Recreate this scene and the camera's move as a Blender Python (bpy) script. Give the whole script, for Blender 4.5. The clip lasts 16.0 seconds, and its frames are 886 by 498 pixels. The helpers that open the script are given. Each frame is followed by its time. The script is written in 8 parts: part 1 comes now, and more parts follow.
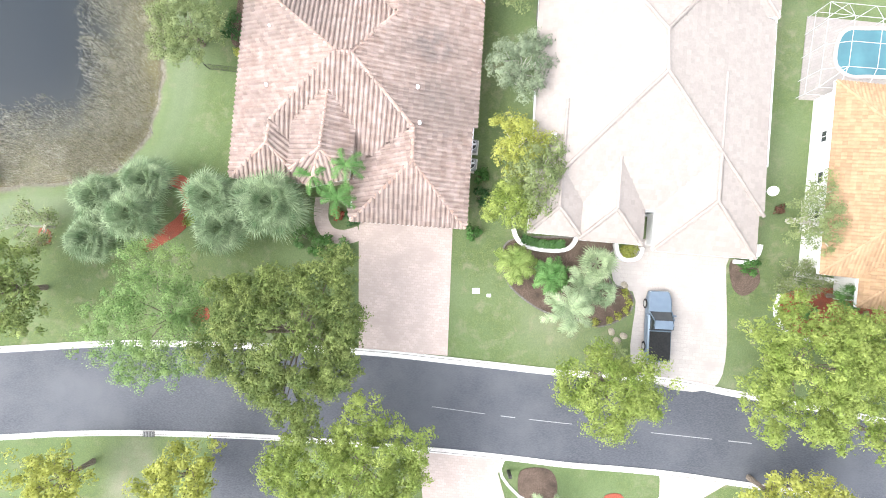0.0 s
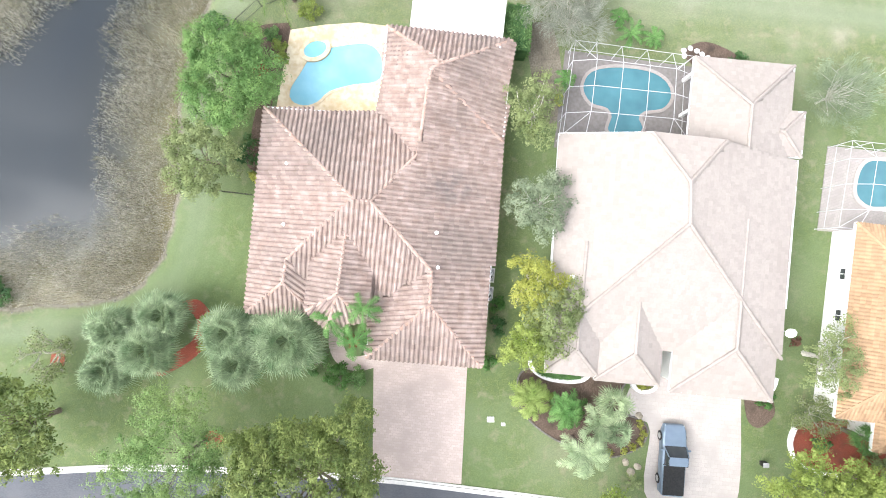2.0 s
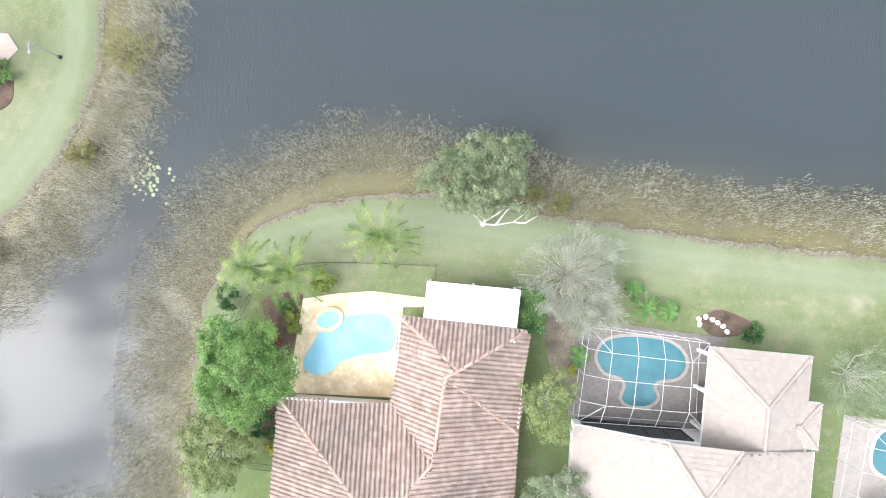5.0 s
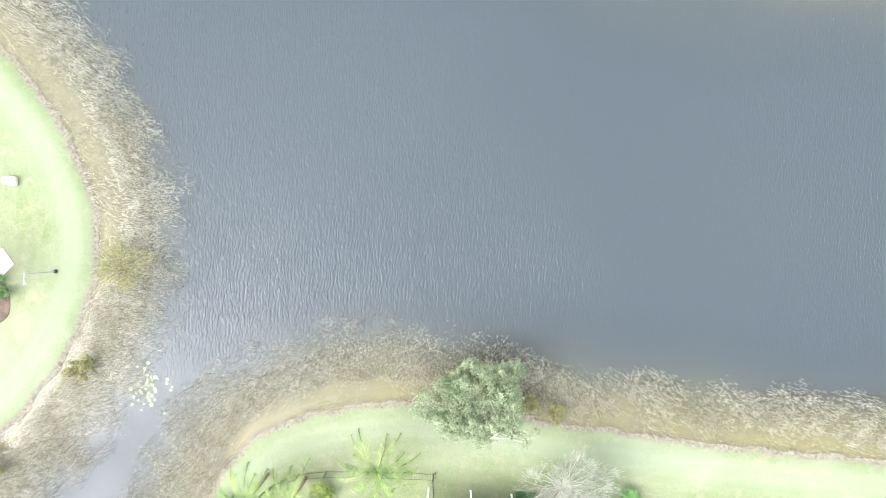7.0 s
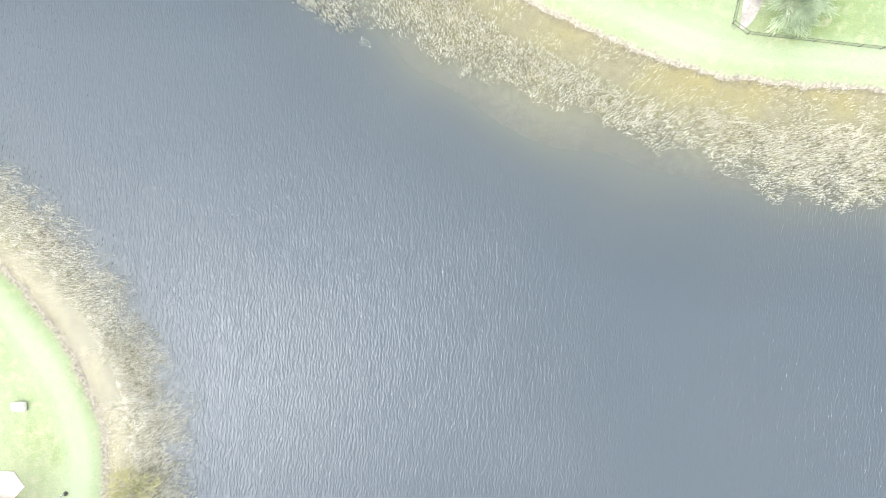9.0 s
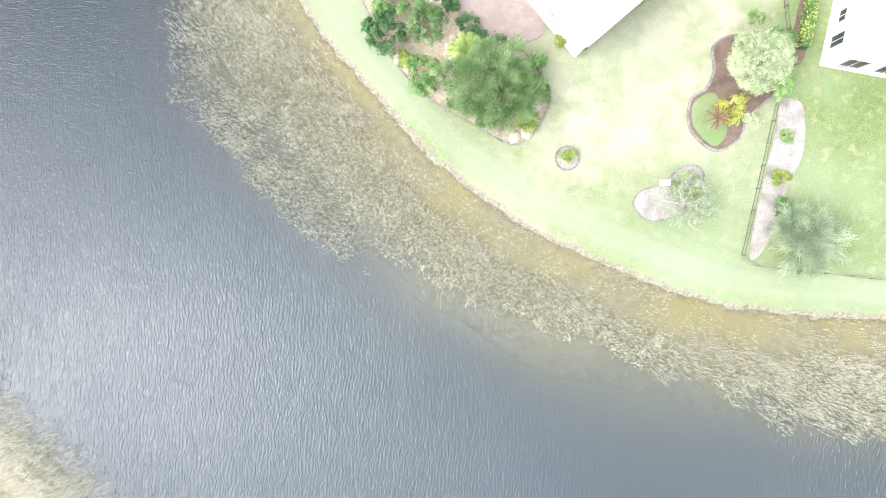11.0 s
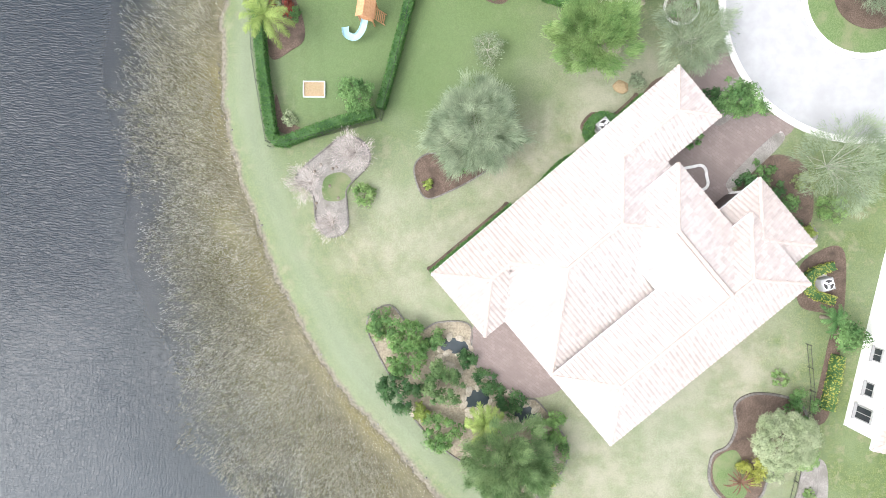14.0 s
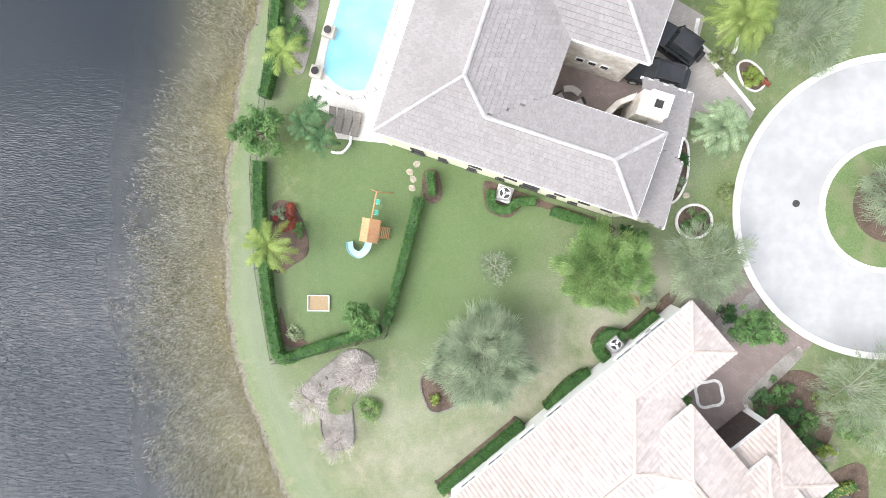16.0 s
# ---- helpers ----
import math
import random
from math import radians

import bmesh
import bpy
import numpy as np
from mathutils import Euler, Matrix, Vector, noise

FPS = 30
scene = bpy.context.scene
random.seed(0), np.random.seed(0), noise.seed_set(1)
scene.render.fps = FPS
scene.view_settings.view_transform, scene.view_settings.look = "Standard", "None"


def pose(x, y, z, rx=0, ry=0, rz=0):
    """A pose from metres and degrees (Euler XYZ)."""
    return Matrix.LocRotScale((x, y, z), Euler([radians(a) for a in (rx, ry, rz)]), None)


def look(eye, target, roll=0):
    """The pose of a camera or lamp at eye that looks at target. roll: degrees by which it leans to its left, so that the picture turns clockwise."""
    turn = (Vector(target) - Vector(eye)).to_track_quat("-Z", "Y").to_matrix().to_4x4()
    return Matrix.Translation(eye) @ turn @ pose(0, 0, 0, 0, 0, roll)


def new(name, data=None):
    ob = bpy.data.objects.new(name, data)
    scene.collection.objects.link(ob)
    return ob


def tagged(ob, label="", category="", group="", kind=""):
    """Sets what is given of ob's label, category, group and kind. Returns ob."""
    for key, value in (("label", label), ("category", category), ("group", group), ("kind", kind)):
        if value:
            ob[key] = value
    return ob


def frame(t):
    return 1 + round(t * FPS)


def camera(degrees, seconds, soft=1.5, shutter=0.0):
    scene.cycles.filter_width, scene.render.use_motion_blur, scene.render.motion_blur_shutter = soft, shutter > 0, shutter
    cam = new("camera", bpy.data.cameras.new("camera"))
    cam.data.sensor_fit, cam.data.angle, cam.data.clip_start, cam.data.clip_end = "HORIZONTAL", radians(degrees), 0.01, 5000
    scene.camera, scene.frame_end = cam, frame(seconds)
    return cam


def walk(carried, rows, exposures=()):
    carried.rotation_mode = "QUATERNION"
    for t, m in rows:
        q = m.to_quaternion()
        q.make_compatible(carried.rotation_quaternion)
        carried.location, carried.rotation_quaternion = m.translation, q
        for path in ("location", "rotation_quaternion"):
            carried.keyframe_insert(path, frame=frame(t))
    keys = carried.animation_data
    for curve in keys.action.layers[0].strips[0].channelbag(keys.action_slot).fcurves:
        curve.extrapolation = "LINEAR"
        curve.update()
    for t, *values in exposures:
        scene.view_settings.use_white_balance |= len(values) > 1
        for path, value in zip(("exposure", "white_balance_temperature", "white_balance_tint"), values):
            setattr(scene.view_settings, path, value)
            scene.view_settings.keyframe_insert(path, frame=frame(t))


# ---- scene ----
cam = camera(80.00, 16.0, 1.0)
PATH = [  # seconds, x, y, z, and turns about x, y, z in degrees: 0, 0, 0 looks straight down
    (0, 0.000, 0.000, 39.800, 1.871, 0.553, -0.000),
    (0.5, -0.354, 2.407, 39.821, 1.501, 0.534, -0.116),
    (1, -0.680, 4.909, 39.835, 1.212, 0.473, 0.116),
    (1.5, -0.999, 7.515, 39.877, 1.080, 0.469, 0.360),
    (2, -1.282, 10.251, 39.901, 0.958, 0.458, 0.612),
    (2.5, -1.521, 13.189, 39.910, 0.787, 0.526, 0.728),
    (3, -1.717, 16.435, 39.909, 0.554, 0.655, 0.699),
    (3.5, -1.896, 20.050, 39.945, 0.200, 0.761, 0.541),
    (4, -2.080, 23.930, 40.028, -0.307, 0.753, 0.395),
    (4.2, -2.168, 25.511, 40.050, -0.403, 0.797, 0.603),
    (6.3, -1.840, 42.291, 39.640, -1.087, 1.013, -0.610),
    (6.5, -1.791, 43.943, 39.689, -1.102, 0.947, -0.614),
    (7, -1.744, 48.029, 39.862, -1.276, 0.884, -0.720),
    (7.5, -1.661, 52.276, 40.043, -1.351, 1.019, -0.965),
    (8, -1.586, 56.466, 40.037, -1.371, 1.083, -1.139),
    (8.2, -1.555, 58.134, 40.002, -1.389, 1.088, -1.275),
    (10.3, -0.931, 75.553, 39.143, -1.072, 1.574, -2.365),
    (10.5, -0.919, 77.377, 39.031, -1.213, 1.521, -2.284),
    (11, -0.887, 82.067, 38.763, -1.677, 1.493, -2.342),
    (11.5, -0.824, 86.733, 38.522, -2.128, 1.508, -2.493),
    (12, -0.756, 91.238, 38.306, -2.387, 1.624, -2.652),
    (12.5, -0.760, 95.648, 38.114, -2.518, 1.716, -2.858),
    (13, -0.926, 99.908, 37.830, -2.591, 1.590, -2.688),
    (13.5, -1.088, 103.974, 37.463, -2.555, 1.423, -2.450),
    (14, -1.172, 108.027, 37.014, -2.635, 1.324, -2.239),
    (14.5, -1.104, 112.006, 36.506, -2.621, 1.495, -2.134),
    (15, -0.942, 115.757, 36.112, -2.572, 1.788, -2.319),
    (15.5, -0.647, 119.299, 35.845, -2.579, 2.122, -2.538),
    (16, -0.311, 122.684, 35.646, -2.659, 2.449, -2.792),
]
EXPOSURES = [(0, 1.27), (3.0, 1.08), (4.2, 1.02), (6.3, 1.62), (8.2, 1.84), (10.3, 1.80), (11.5, 1.58), (12.5, 1.32), (14.0, 1.05), (16.0, 0.96)]
walk(cam, [(t, pose(*row)) for t, *row in PATH], exposures=EXPOSURES)

# ---- world and sun: a bright, thinly clouded sky ----
SUN_EL, SUN_AZ = radians(49), radians(194)  # height, and the way towards the sun, counter-clockwise from +x
world = bpy.data.worlds.new("sky")
world.use_nodes = True
scene.world = world
wn, wl = world.node_tree.nodes, world.node_tree.links
wn.clear()
w_out, w_bg = wn.new("ShaderNodeOutputWorld"), wn.new("ShaderNodeBackground")
w_sky = wn.new("ShaderNodeTexSky")
w_sky.sky_type, w_sky.sun_disc = "NISHITA", False
w_sky.sun_elevation, w_sky.sun_rotation = SUN_EL, radians(90) - SUN_AZ
w_sky.dust_density, w_sky.air_density = 2.0, 1.2
w_co, w_noise, w_ramp = wn.new("ShaderNodeTexCoord"), wn.new("ShaderNodeTexNoise"), wn.new("ShaderNodeValToRGB")
w_noise.inputs["Scale"].default_value, w_noise.inputs["Detail"].default_value = 2.6, 6.0
w_ramp.color_ramp.elements[0].position, w_ramp.color_ramp.elements[1].position = 0.34, 0.66
w_ramp.color_ramp.elements[0].color = (0.08, 0.08, 0.08, 1)
w_mix = wn.new("ShaderNodeMix")
w_mix.data_type = "RGBA"
w_mix.inputs[7].default_value = (8.4, 8.6, 9.1, 1)
w_turn = wn.new("ShaderNodeMapping")
w_turn.inputs["Location"].default_value = (3.1, 1.4, 0.6)
wl.new(w_co.outputs["Generated"], w_turn.inputs["Vector"])
wl.new(w_turn.outputs["Vector"], w_noise.inputs["Vector"])
wl.new(w_noise.outputs["Fac"], w_ramp.inputs["Fac"])
wl.new(w_ramp.outputs["Color"], w_mix.inputs[0])
wl.new(w_sky.outputs["Color"], w_mix.inputs[6])
# thin cloud is brightest round the hidden sun
w_sun = Vector((math.cos(SUN_EL) * math.cos(SUN_AZ), math.cos(SUN_EL) * math.sin(SUN_AZ), math.sin(SUN_EL)))
w_dot, w_pow, w_glow = wn.new("ShaderNodeVectorMath"), wn.new("ShaderNodeMath"), wn.new("ShaderNodeMix")
w_dot.operation, w_dot.inputs[1].default_value = "DOT_PRODUCT", w_sun
w_pow.operation, w_pow.inputs[1].default_value = "POWER", 34.0
w_max = wn.new("ShaderNodeMath")
w_max.operation = "MAXIMUM"
w_glow.data_type, w_glow.blend_type = "RGBA", "ADD"
w_glow.inputs[0].default_value = 1.0
w_scale = wn.new("ShaderNodeVectorMath")
w_scale.operation, w_scale.inputs[0].default_value = "SCALE", (46.0, 45.8, 45.2)
wl.new(w_co.outputs["Generated"], w_dot.inputs[0])
wl.new(w_dot.outputs["Value"], w_max.inputs[0])
wl.new(w_max.outputs[0], w_pow.inputs[0])
w_patch = wn.new("ShaderNodeMath")
w_patch.operation = "MULTIPLY"
wl.new(w_pow.outputs[0], w_patch.inputs[0])
w_puff, w_thick = wn.new("ShaderNodeTexNoise"), wn.new("ShaderNodeMapRange")
w_puff.inputs["Scale"].default_value, w_puff.inputs["Detail"].default_value = 8.5, 6.0
w_thick.inputs["From Min"].default_value, w_thick.inputs["From Max"].default_value = 0.43, 0.57
w_thick.inputs["To Min"].default_value, w_thick.inputs["To Max"].default_value = 0.04, 1.4
wl.new(w_co.outputs["Generated"], w_puff.inputs["Vector"])
wl.new(w_puff.outputs["Fac"], w_thick.inputs["Value"])
wl.new(w_thick.outputs["Result"], w_patch.inputs[1])
wl.new(w_patch.outputs[0], w_scale.inputs["Scale"])
w_wide, w_veil, w_veil_mix = wn.new("ShaderNodeMath"), wn.new("ShaderNodeVectorMath"), wn.new("ShaderNodeMix")
w_west, w_west_max = wn.new("ShaderNodeVectorMath"), wn.new("ShaderNodeMath")
w_west.operation, w_west.inputs[1].default_value = "DOT_PRODUCT", (math.cos(radians(50)) * math.cos(radians(204)), math.cos(radians(50)) * math.sin(radians(204)), math.sin(radians(50)))
w_west_max.operation = "MAXIMUM"
wl.new(w_co.outputs["Generated"], w_west.inputs[0])
wl.new(w_west.outputs["Value"], w_west_max.inputs[0])
w_wide.operation, w_wide.inputs[1].default_value = "POWER", 20.0
w_veil.operation, w_veil.inputs[0].default_value = "SCALE", (31.0, 32.0, 34.5)
w_veil_mix.data_type, w_veil_mix.blend_type = "RGBA", "ADD"
w_veil_mix.inputs[0].default_value = 1.0
wl.new(w_west_max.outputs[0], w_wide.inputs[0])
wl.new(w_wide.outputs[0], w_veil.inputs["Scale"])
wl.new(w_mix.outputs[2], w_veil_mix.inputs[6])
wl.new(w_veil.outputs["Vector"], w_veil_mix.inputs[7])
wl.new(w_veil_mix.outputs[2], w_glow.inputs[6])
wl.new(w_scale.outputs["Vector"], w_glow.inputs[7])
wl.new(w_glow.outputs[2], w_bg.inputs["Color"])
w_bg.inputs["Strength"].default_value = 0.125
wl.new(w_bg.outputs["Background"], w_out.inputs["Surface"])

sun = new("sun", bpy.data.lights.new("sun", "SUN"))
sun.data.energy, sun.data.angle, sun.data.color = 0.9, radians(75), (1.0, 0.96, 0.90)
sun_way = Vector((math.cos(SUN_EL) * math.cos(SUN_AZ), math.cos(SUN_EL) * math.sin(SUN_AZ), math.sin(SUN_EL)))
sun.matrix_world = look(sun_way * 200 + Vector((0, 60, 0)), (0, 60, 0))


# ---- materials ----
def node_material(name):
    m = bpy.data.materials.new(name)
    m.use_nodes = True
    return m, m.node_tree.nodes, m.node_tree.links, m.node_tree.nodes["Principled BSDF"]


def mix_rgb(n, l, fac, a, b, mode="MIX"):
    k = n.new("ShaderNodeMix")
    k.data_type, k.blend_type = "RGBA", mode
    for sock, v in ((k.inputs[0], fac), (k.inputs[6], a), (k.inputs[7], b)):
        if isinstance(v, (int, float)):
            sock.default_value = v
        elif isinstance(v, tuple):
            sock.default_value = (*v, 1) if len(v) == 3 else v
        else:
            l.new(v, sock)
    return k.outputs[2]


def noise_fac(n, l, scale, lo=0.35, hi=0.65, detail=4.0, stretch=None, seed=0.0):
    co = n.new("ShaderNodeTexCoord")
    mp = n.new("ShaderNodeMapping")
    mp.inputs["Location"].default_value = (seed, seed * 0.7, seed * 0.3)
    if stretch:
        mp.inputs["Scale"].default_value = stretch
    t = n.new("ShaderNodeTexNoise")
    t.inputs["Scale"].default_value, t.inputs["Detail"].default_value = scale, detail
    r = n.new("ShaderNodeMapRange")
    r.inputs["From Min"].default_value, r.inputs["From Max"].default_value = lo, hi
    l.new(co.outputs["Object"], mp.inputs["Vector"])
    l.new(mp.outputs["Vector"], t.inputs["Vector"])
    l.new(t.outputs["Fac"], r.inputs["Value"])
    return r.outputs["Result"]


def bumped(n, l, p, height, strength, distance):
    b = n.new("ShaderNodeBump")
    b.inputs["Strength"].default_value, b.inputs["Distance"].default_value = strength, distance
    l.new(height, b.inputs["Height"])
    l.new(b.outputs["Normal"], p.inputs["Normal"])


def surface(name, a, b, rough=0.8, big=0.4, fine=8.0, c=None, island=0.0, metal=0.0, bump=0.0, stretch=None, spec=0.3, piece=0.0):
    """A surface of two tones at two scales, with a third tone c in patches and a random change of brightness from piece to piece."""
    m, n, l, p = node_material(name)
    col = mix_rgb(n, l, noise_fac(n, l, fine, stretch=stretch), a, b)
    if c:
        col = mix_rgb(n, l, noise_fac(n, l, big, 0.45, 0.75, seed=7.3), col, c)
    if island:
        g, r = n.new("ShaderNodeNewGeometry"), n.new("ShaderNodeMapRange")
        r.inputs["To Min"].default_value, r.inputs["To Max"].default_value = 1 - island, 1 + island
        l.new(g.outputs["Random Per Island"], r.inputs["Value"])
        hsv = n.new("ShaderNodeHueSaturation")
        l.new(r.outputs["Result"], hsv.inputs["Value"])
        l.new(col, hsv.inputs["Color"])
        col = hsv.outputs["Color"]
    if piece:
        o, r = n.new("ShaderNodeObjectInfo"), n.new("ShaderNodeMapRange")
        r.inputs["To Min"].default_value, r.inputs["To Max"].default_value = 1 - piece, 1 + piece
        l.new(o.outputs["Random"], r.inputs["Value"])
        hsv = n.new("ShaderNodeHueSaturation")
        l.new(r.outputs["Result"], hsv.inputs["Value"])
        l.new(col, hsv.inputs["Color"])
        col = hsv.outputs["Color"]
    l.new(col, p.inputs["Base Color"])
    p.inputs["Roughness"].default_value, p.inputs["Metallic"].default_value = rough, metal
    p.inputs["Specular IOR Level"].default_value = spec
    if bump:
        bumped(n, l, p, noise_fac(n, l, fine * 2, 0.2, 0.8, seed=3.1), 0.6, bump)
    return m


def leafy(name, a, b, c=None, island=0.35, fine=0.9):
    m = surface(name, a, b, 0.65, 0.25, fine, c, island * 0.62, spec=0.25)
    n, l = m.node_tree.nodes, m.node_tree.links
    p = n["Principled BSDF"]
    tr, mx, out = n.new("ShaderNodeBsdfTranslucent"), n.new("ShaderNodeMixShader"), n["Material Output"]
    mx.inputs[0].default_value = 0.3
    l.new(p.inputs["Base Color"].links[0].from_socket, tr.inputs["Color"])
    l.new(p.outputs["BSDF"], mx.inputs[1])
    l.new(tr.outputs["BSDF"], mx.inputs[2])
    l.new(mx.outputs["Shader"], out.inputs["Surface"])
    return m


def ground_material():
    m, n, l, p = node_material("lawn and lake bed")
    grass = mix_rgb(n, l, noise_fac(n, l, 11.0, 0.36, 0.64, 8), (0.084, 0.121, 0.042), (0.175, 0.207, 0.085))
    grass = mix_rgb(n, l, noise_fac(n, l, 3.2, 0.42, 0.68, 6, seed=11.0), grass, (0.10, 0.14, 0.06))
    grass = mix_rgb(n, l, noise_fac(n, l, 0.22, 0.4, 0.7), grass, (0.16, 0.20, 0.10))
    grass = mix_rgb(n, l, noise_fac(n, l, 1.3, 0.54, 0.74, 7, seed=4.0), grass, (0.22, 0.215, 0.13))
    dry = n.new("ShaderNodeAttribute")
    dry.attribute_name = "dry"
    dn = n.new("ShaderNodeMath")
    dn.operation = "MULTIPLY"
    l.new(dry.outputs["Fac"], dn.inputs[0])
    l.new(noise_fac(n, l, 0.7, 0.15, 0.66, 5, seed=2.0), dn.inputs[1])
    grass = mix_rgb(n, l, dn.outputs[0], grass, (0.295, 0.28, 0.21))
    pale = n.new("ShaderNodeAttribute")
    pale.attribute_name = "pale"
    grass = mix_rgb(n, l, pale.outputs["Fac"], grass, (0.20, 0.23, 0.152))
    lush = n.new("ShaderNodeAttribute")
    lush.attribute_name = "lush"
    grass = mix_rgb(n, l, lush.outputs["Fac"], grass, (0.114, 0.163, 0.07))
    mown, turns, stripe, band = n.new("ShaderNodeAttribute"), n.new("ShaderNodeMath"), n.new("ShaderNodeMath"), n.new("ShaderNodeMapRange")
    mown.attribute_name = "shore"
    turns.operation, turns.inputs[1].default_value = "MULTIPLY", 6.2
    stripe.operation = "SINE"
    band.inputs["From Min"].default_value, band.inputs["From Max"].default_value = -0.7, 0.7
    band.inputs["To Min"].default_value, band.inputs["To Max"].default_value = 0.98, 1.018
    l.new(mown.outputs["Fac"], turns.inputs[0])
    l.new(turns.outputs[0], stripe.inputs[0])
    l.new(stripe.outputs[0], band.inputs["Value"])
    grass = mix_rgb(n, l, 1.0, grass, band.outputs["Result"], "MULTIPLY")
    grain = mix_rgb(n, l, noise_fac(n, l, 16.0, 0.40, 0.62, 6, seed=12.0), (0.89, 0.89, 0.89), (1.09, 1.09, 1.09))
    grass = mix_rgb(n, l, 1.0, grass, grain, "MULTIPLY")
    mud = mix_rgb(n, l, noise_fac(n, l, 1.6, 0.3, 0.7, 6, seed=9.0), (0.225, 0.215, 0.165), (0.34, 0.325, 0.255))
    mud = mix_rgb(n, l, noise_fac(n, l, 0.16, 0.44, 0.62, 3, seed=5.0), mud, (0.34, 0.315, 0.165))
    mud = mix_rgb(n, l, noise_fac(n, l, 9.0, 0.55, 0.75, 3, seed=6.0), mud, (0.14, 0.12, 0.085))
    g = n.new("ShaderNodeNewGeometry")
    xyz, r = n.new("ShaderNodeSeparateXYZ"), n.new("ShaderNodeMapRange")
    l.new(g.outputs["Position"], xyz.inputs[0])
    l.new(xyz.outputs["Z"], r.inputs["Value"])
    r.inputs["From Min"].default_value, r.inputs["From Max"].default_value = -0.24, -0.13
    wet = n.new("ShaderNodeMapRange")
    l.new(xyz.outputs["Z"], wet.inputs["Value"])
    wet.inputs["From Min"].default_value, wet.inputs["From Max"].default_value = -0.42, -0.32
    bank = mix_rgb(n, l, noise_fac(n, l, 5.0, 0.35, 0.7, 5, seed=8.0), (0.13, 0.115, 0.09), (0.24, 0.22, 0.175))
    mud = mix_rgb(n, l, wet.outputs["Result"], mud, bank)
    l.new(mix_rgb(n, l, r.outputs["Result"], mud, grass), p.inputs["Base Color"])
    p.inputs["Roughness"].default_value, p.inputs["Specular IOR Level"].default_value = 0.95, 0.1
    bumped(n, l, p, noise_fac(n, l, 22.0, 0.2, 0.8, 6), 0.5, 0.03)
    return m


def water_material():
    m, n, l, p = node_material("lake water")
    out = n["Material Output"]
    p.inputs["Roughness"].default_value, p.inputs["Specular IOR Level"].default_value = 0.9, 0.0
    depth = n.new("ShaderNodeAttribute")
    depth.attribute_name = "depth"
    silt = n.new("ShaderNodeMapRange")
    silt.inputs["From Min"].default_value, silt.inputs["From Max"].default_value = 0.3, 1.0
    l.new(depth.outputs["Fac"], silt.inputs["Value"])
    silt.interpolation_type = "SMOOTHSTEP"
    # Mid-lake water is coloured paler to stand in for brighter reflected sky.
    sky_tone = n.new("ShaderNodeAttribute")
    sky_tone.attribute_name = "sky_tone"
    deep = mix_rgb(n, l, sky_tone.outputs["Fac"], (0.012, 0.018, 0.025), (0.043, 0.054, 0.060))
    l.new(mix_rgb(n, l, silt.outputs["Result"], (0.205, 0.198, 0.125), deep), p.inputs["Base Color"])
    clear = n.new("ShaderNodeBsdfTransparent")
    clear.inputs["Color"].default_value = (0.86, 0.82, 0.70, 1)
    body, top = n.new("ShaderNodeMixShader"), n.new("ShaderNodeMixShader")
    l.new(depth.outputs["Fac"], body.inputs[0])
    l.new(clear.outputs["BSDF"], body.inputs[1])
    l.new(p.outputs["BSDF"], body.inputs[2])
    gloss, fres, bump = n.new("ShaderNodeBsdfGlossy"), n.new("ShaderNodeFresnel"), n.new("ShaderNodeBump")
    gloss.inputs["Roughness"].default_value, fres.inputs["IOR"].default_value = 0.04, 1.33
    co = n.new("ShaderNodeTexCoord")
    layers = []
    for turn, wide, spin in ((8, 1.25, 0.0), (97, 1.75, 4.0)):
        mp, t, wv, both = n.new("ShaderNodeMapping"), n.new("ShaderNodeTexNoise"), n.new("ShaderNodeTexWave"), n.new("ShaderNodeMix")
        mp.inputs["Rotation"].default_value, mp.inputs["Location"].default_value = (0, 0, radians(turn)), (spin, spin, 0)
        squash = n.new("ShaderNodeMapping")
        squash.inputs["Scale"].default_value = (5.2, 1.7, 1.0)
        wv.inputs["Scale"].default_value, wv.inputs["Distortion"].default_value = wide, 11.0
        wv.inputs["Detail"].default_value, wv.inputs["Detail Scale"].default_value, wv.inputs["Detail Roughness"].default_value = 2.0, 0.75, 0.55
        t.inputs["Scale"].default_value, t.inputs["Detail"].default_value, t.inputs["Distortion"].default_value = 1.0, 3.0, 0.7
        l.new(co.outputs["Object"], mp.inputs["Vector"])
        l.new(mp.outputs["Vector"], wv.inputs["Vector"])
        l.new(mp.outputs["Vector"], squash.inputs["Vector"])
        l.new(squash.outputs["Vector"], t.inputs["Vector"])
        both.inputs[0].default_value = 0.86
        l.new(wv.outputs["Fac"], both.inputs[2])
        l.new(t.outputs["Fac"], both.inputs[3])
        layers.append(both.outputs[0])
    xyz, shift = n.new("ShaderNodeSeparateXYZ"), n.new("ShaderNodeMapRange")
    l.new(co.outputs["Object"], xyz.inputs[0])
    l.new(xyz.outputs["Y"], shift.inputs["Value"])
    shift.inputs["From Min"].default_value, shift.inputs["From Max"].default_value = 78, 112
    both = n.new("ShaderNodeMix")
    l.new(shift.outputs["Result"], both.inputs[0])
    l.new(layers[0], both.inputs[2])
    l.new(layers[1], both.inputs[3])
    calm = noise_fac(n, l, 0.06, 0.22, 0.62, 3, seed=1.0)
    calm.node.inputs["To Min"].default_value = 0.42
    h = n.new("ShaderNodeMath")
    h.operation = "MULTIPLY"
    lee, calmer = n.new("ShaderNodeMapRange"), n.new("ShaderNodeMath")
    l.new(xyz.outputs["Y"], lee.inputs["Value"])
    lee.inputs["From Min"].default_value, lee.inputs["From Max"].default_value = 30, 46
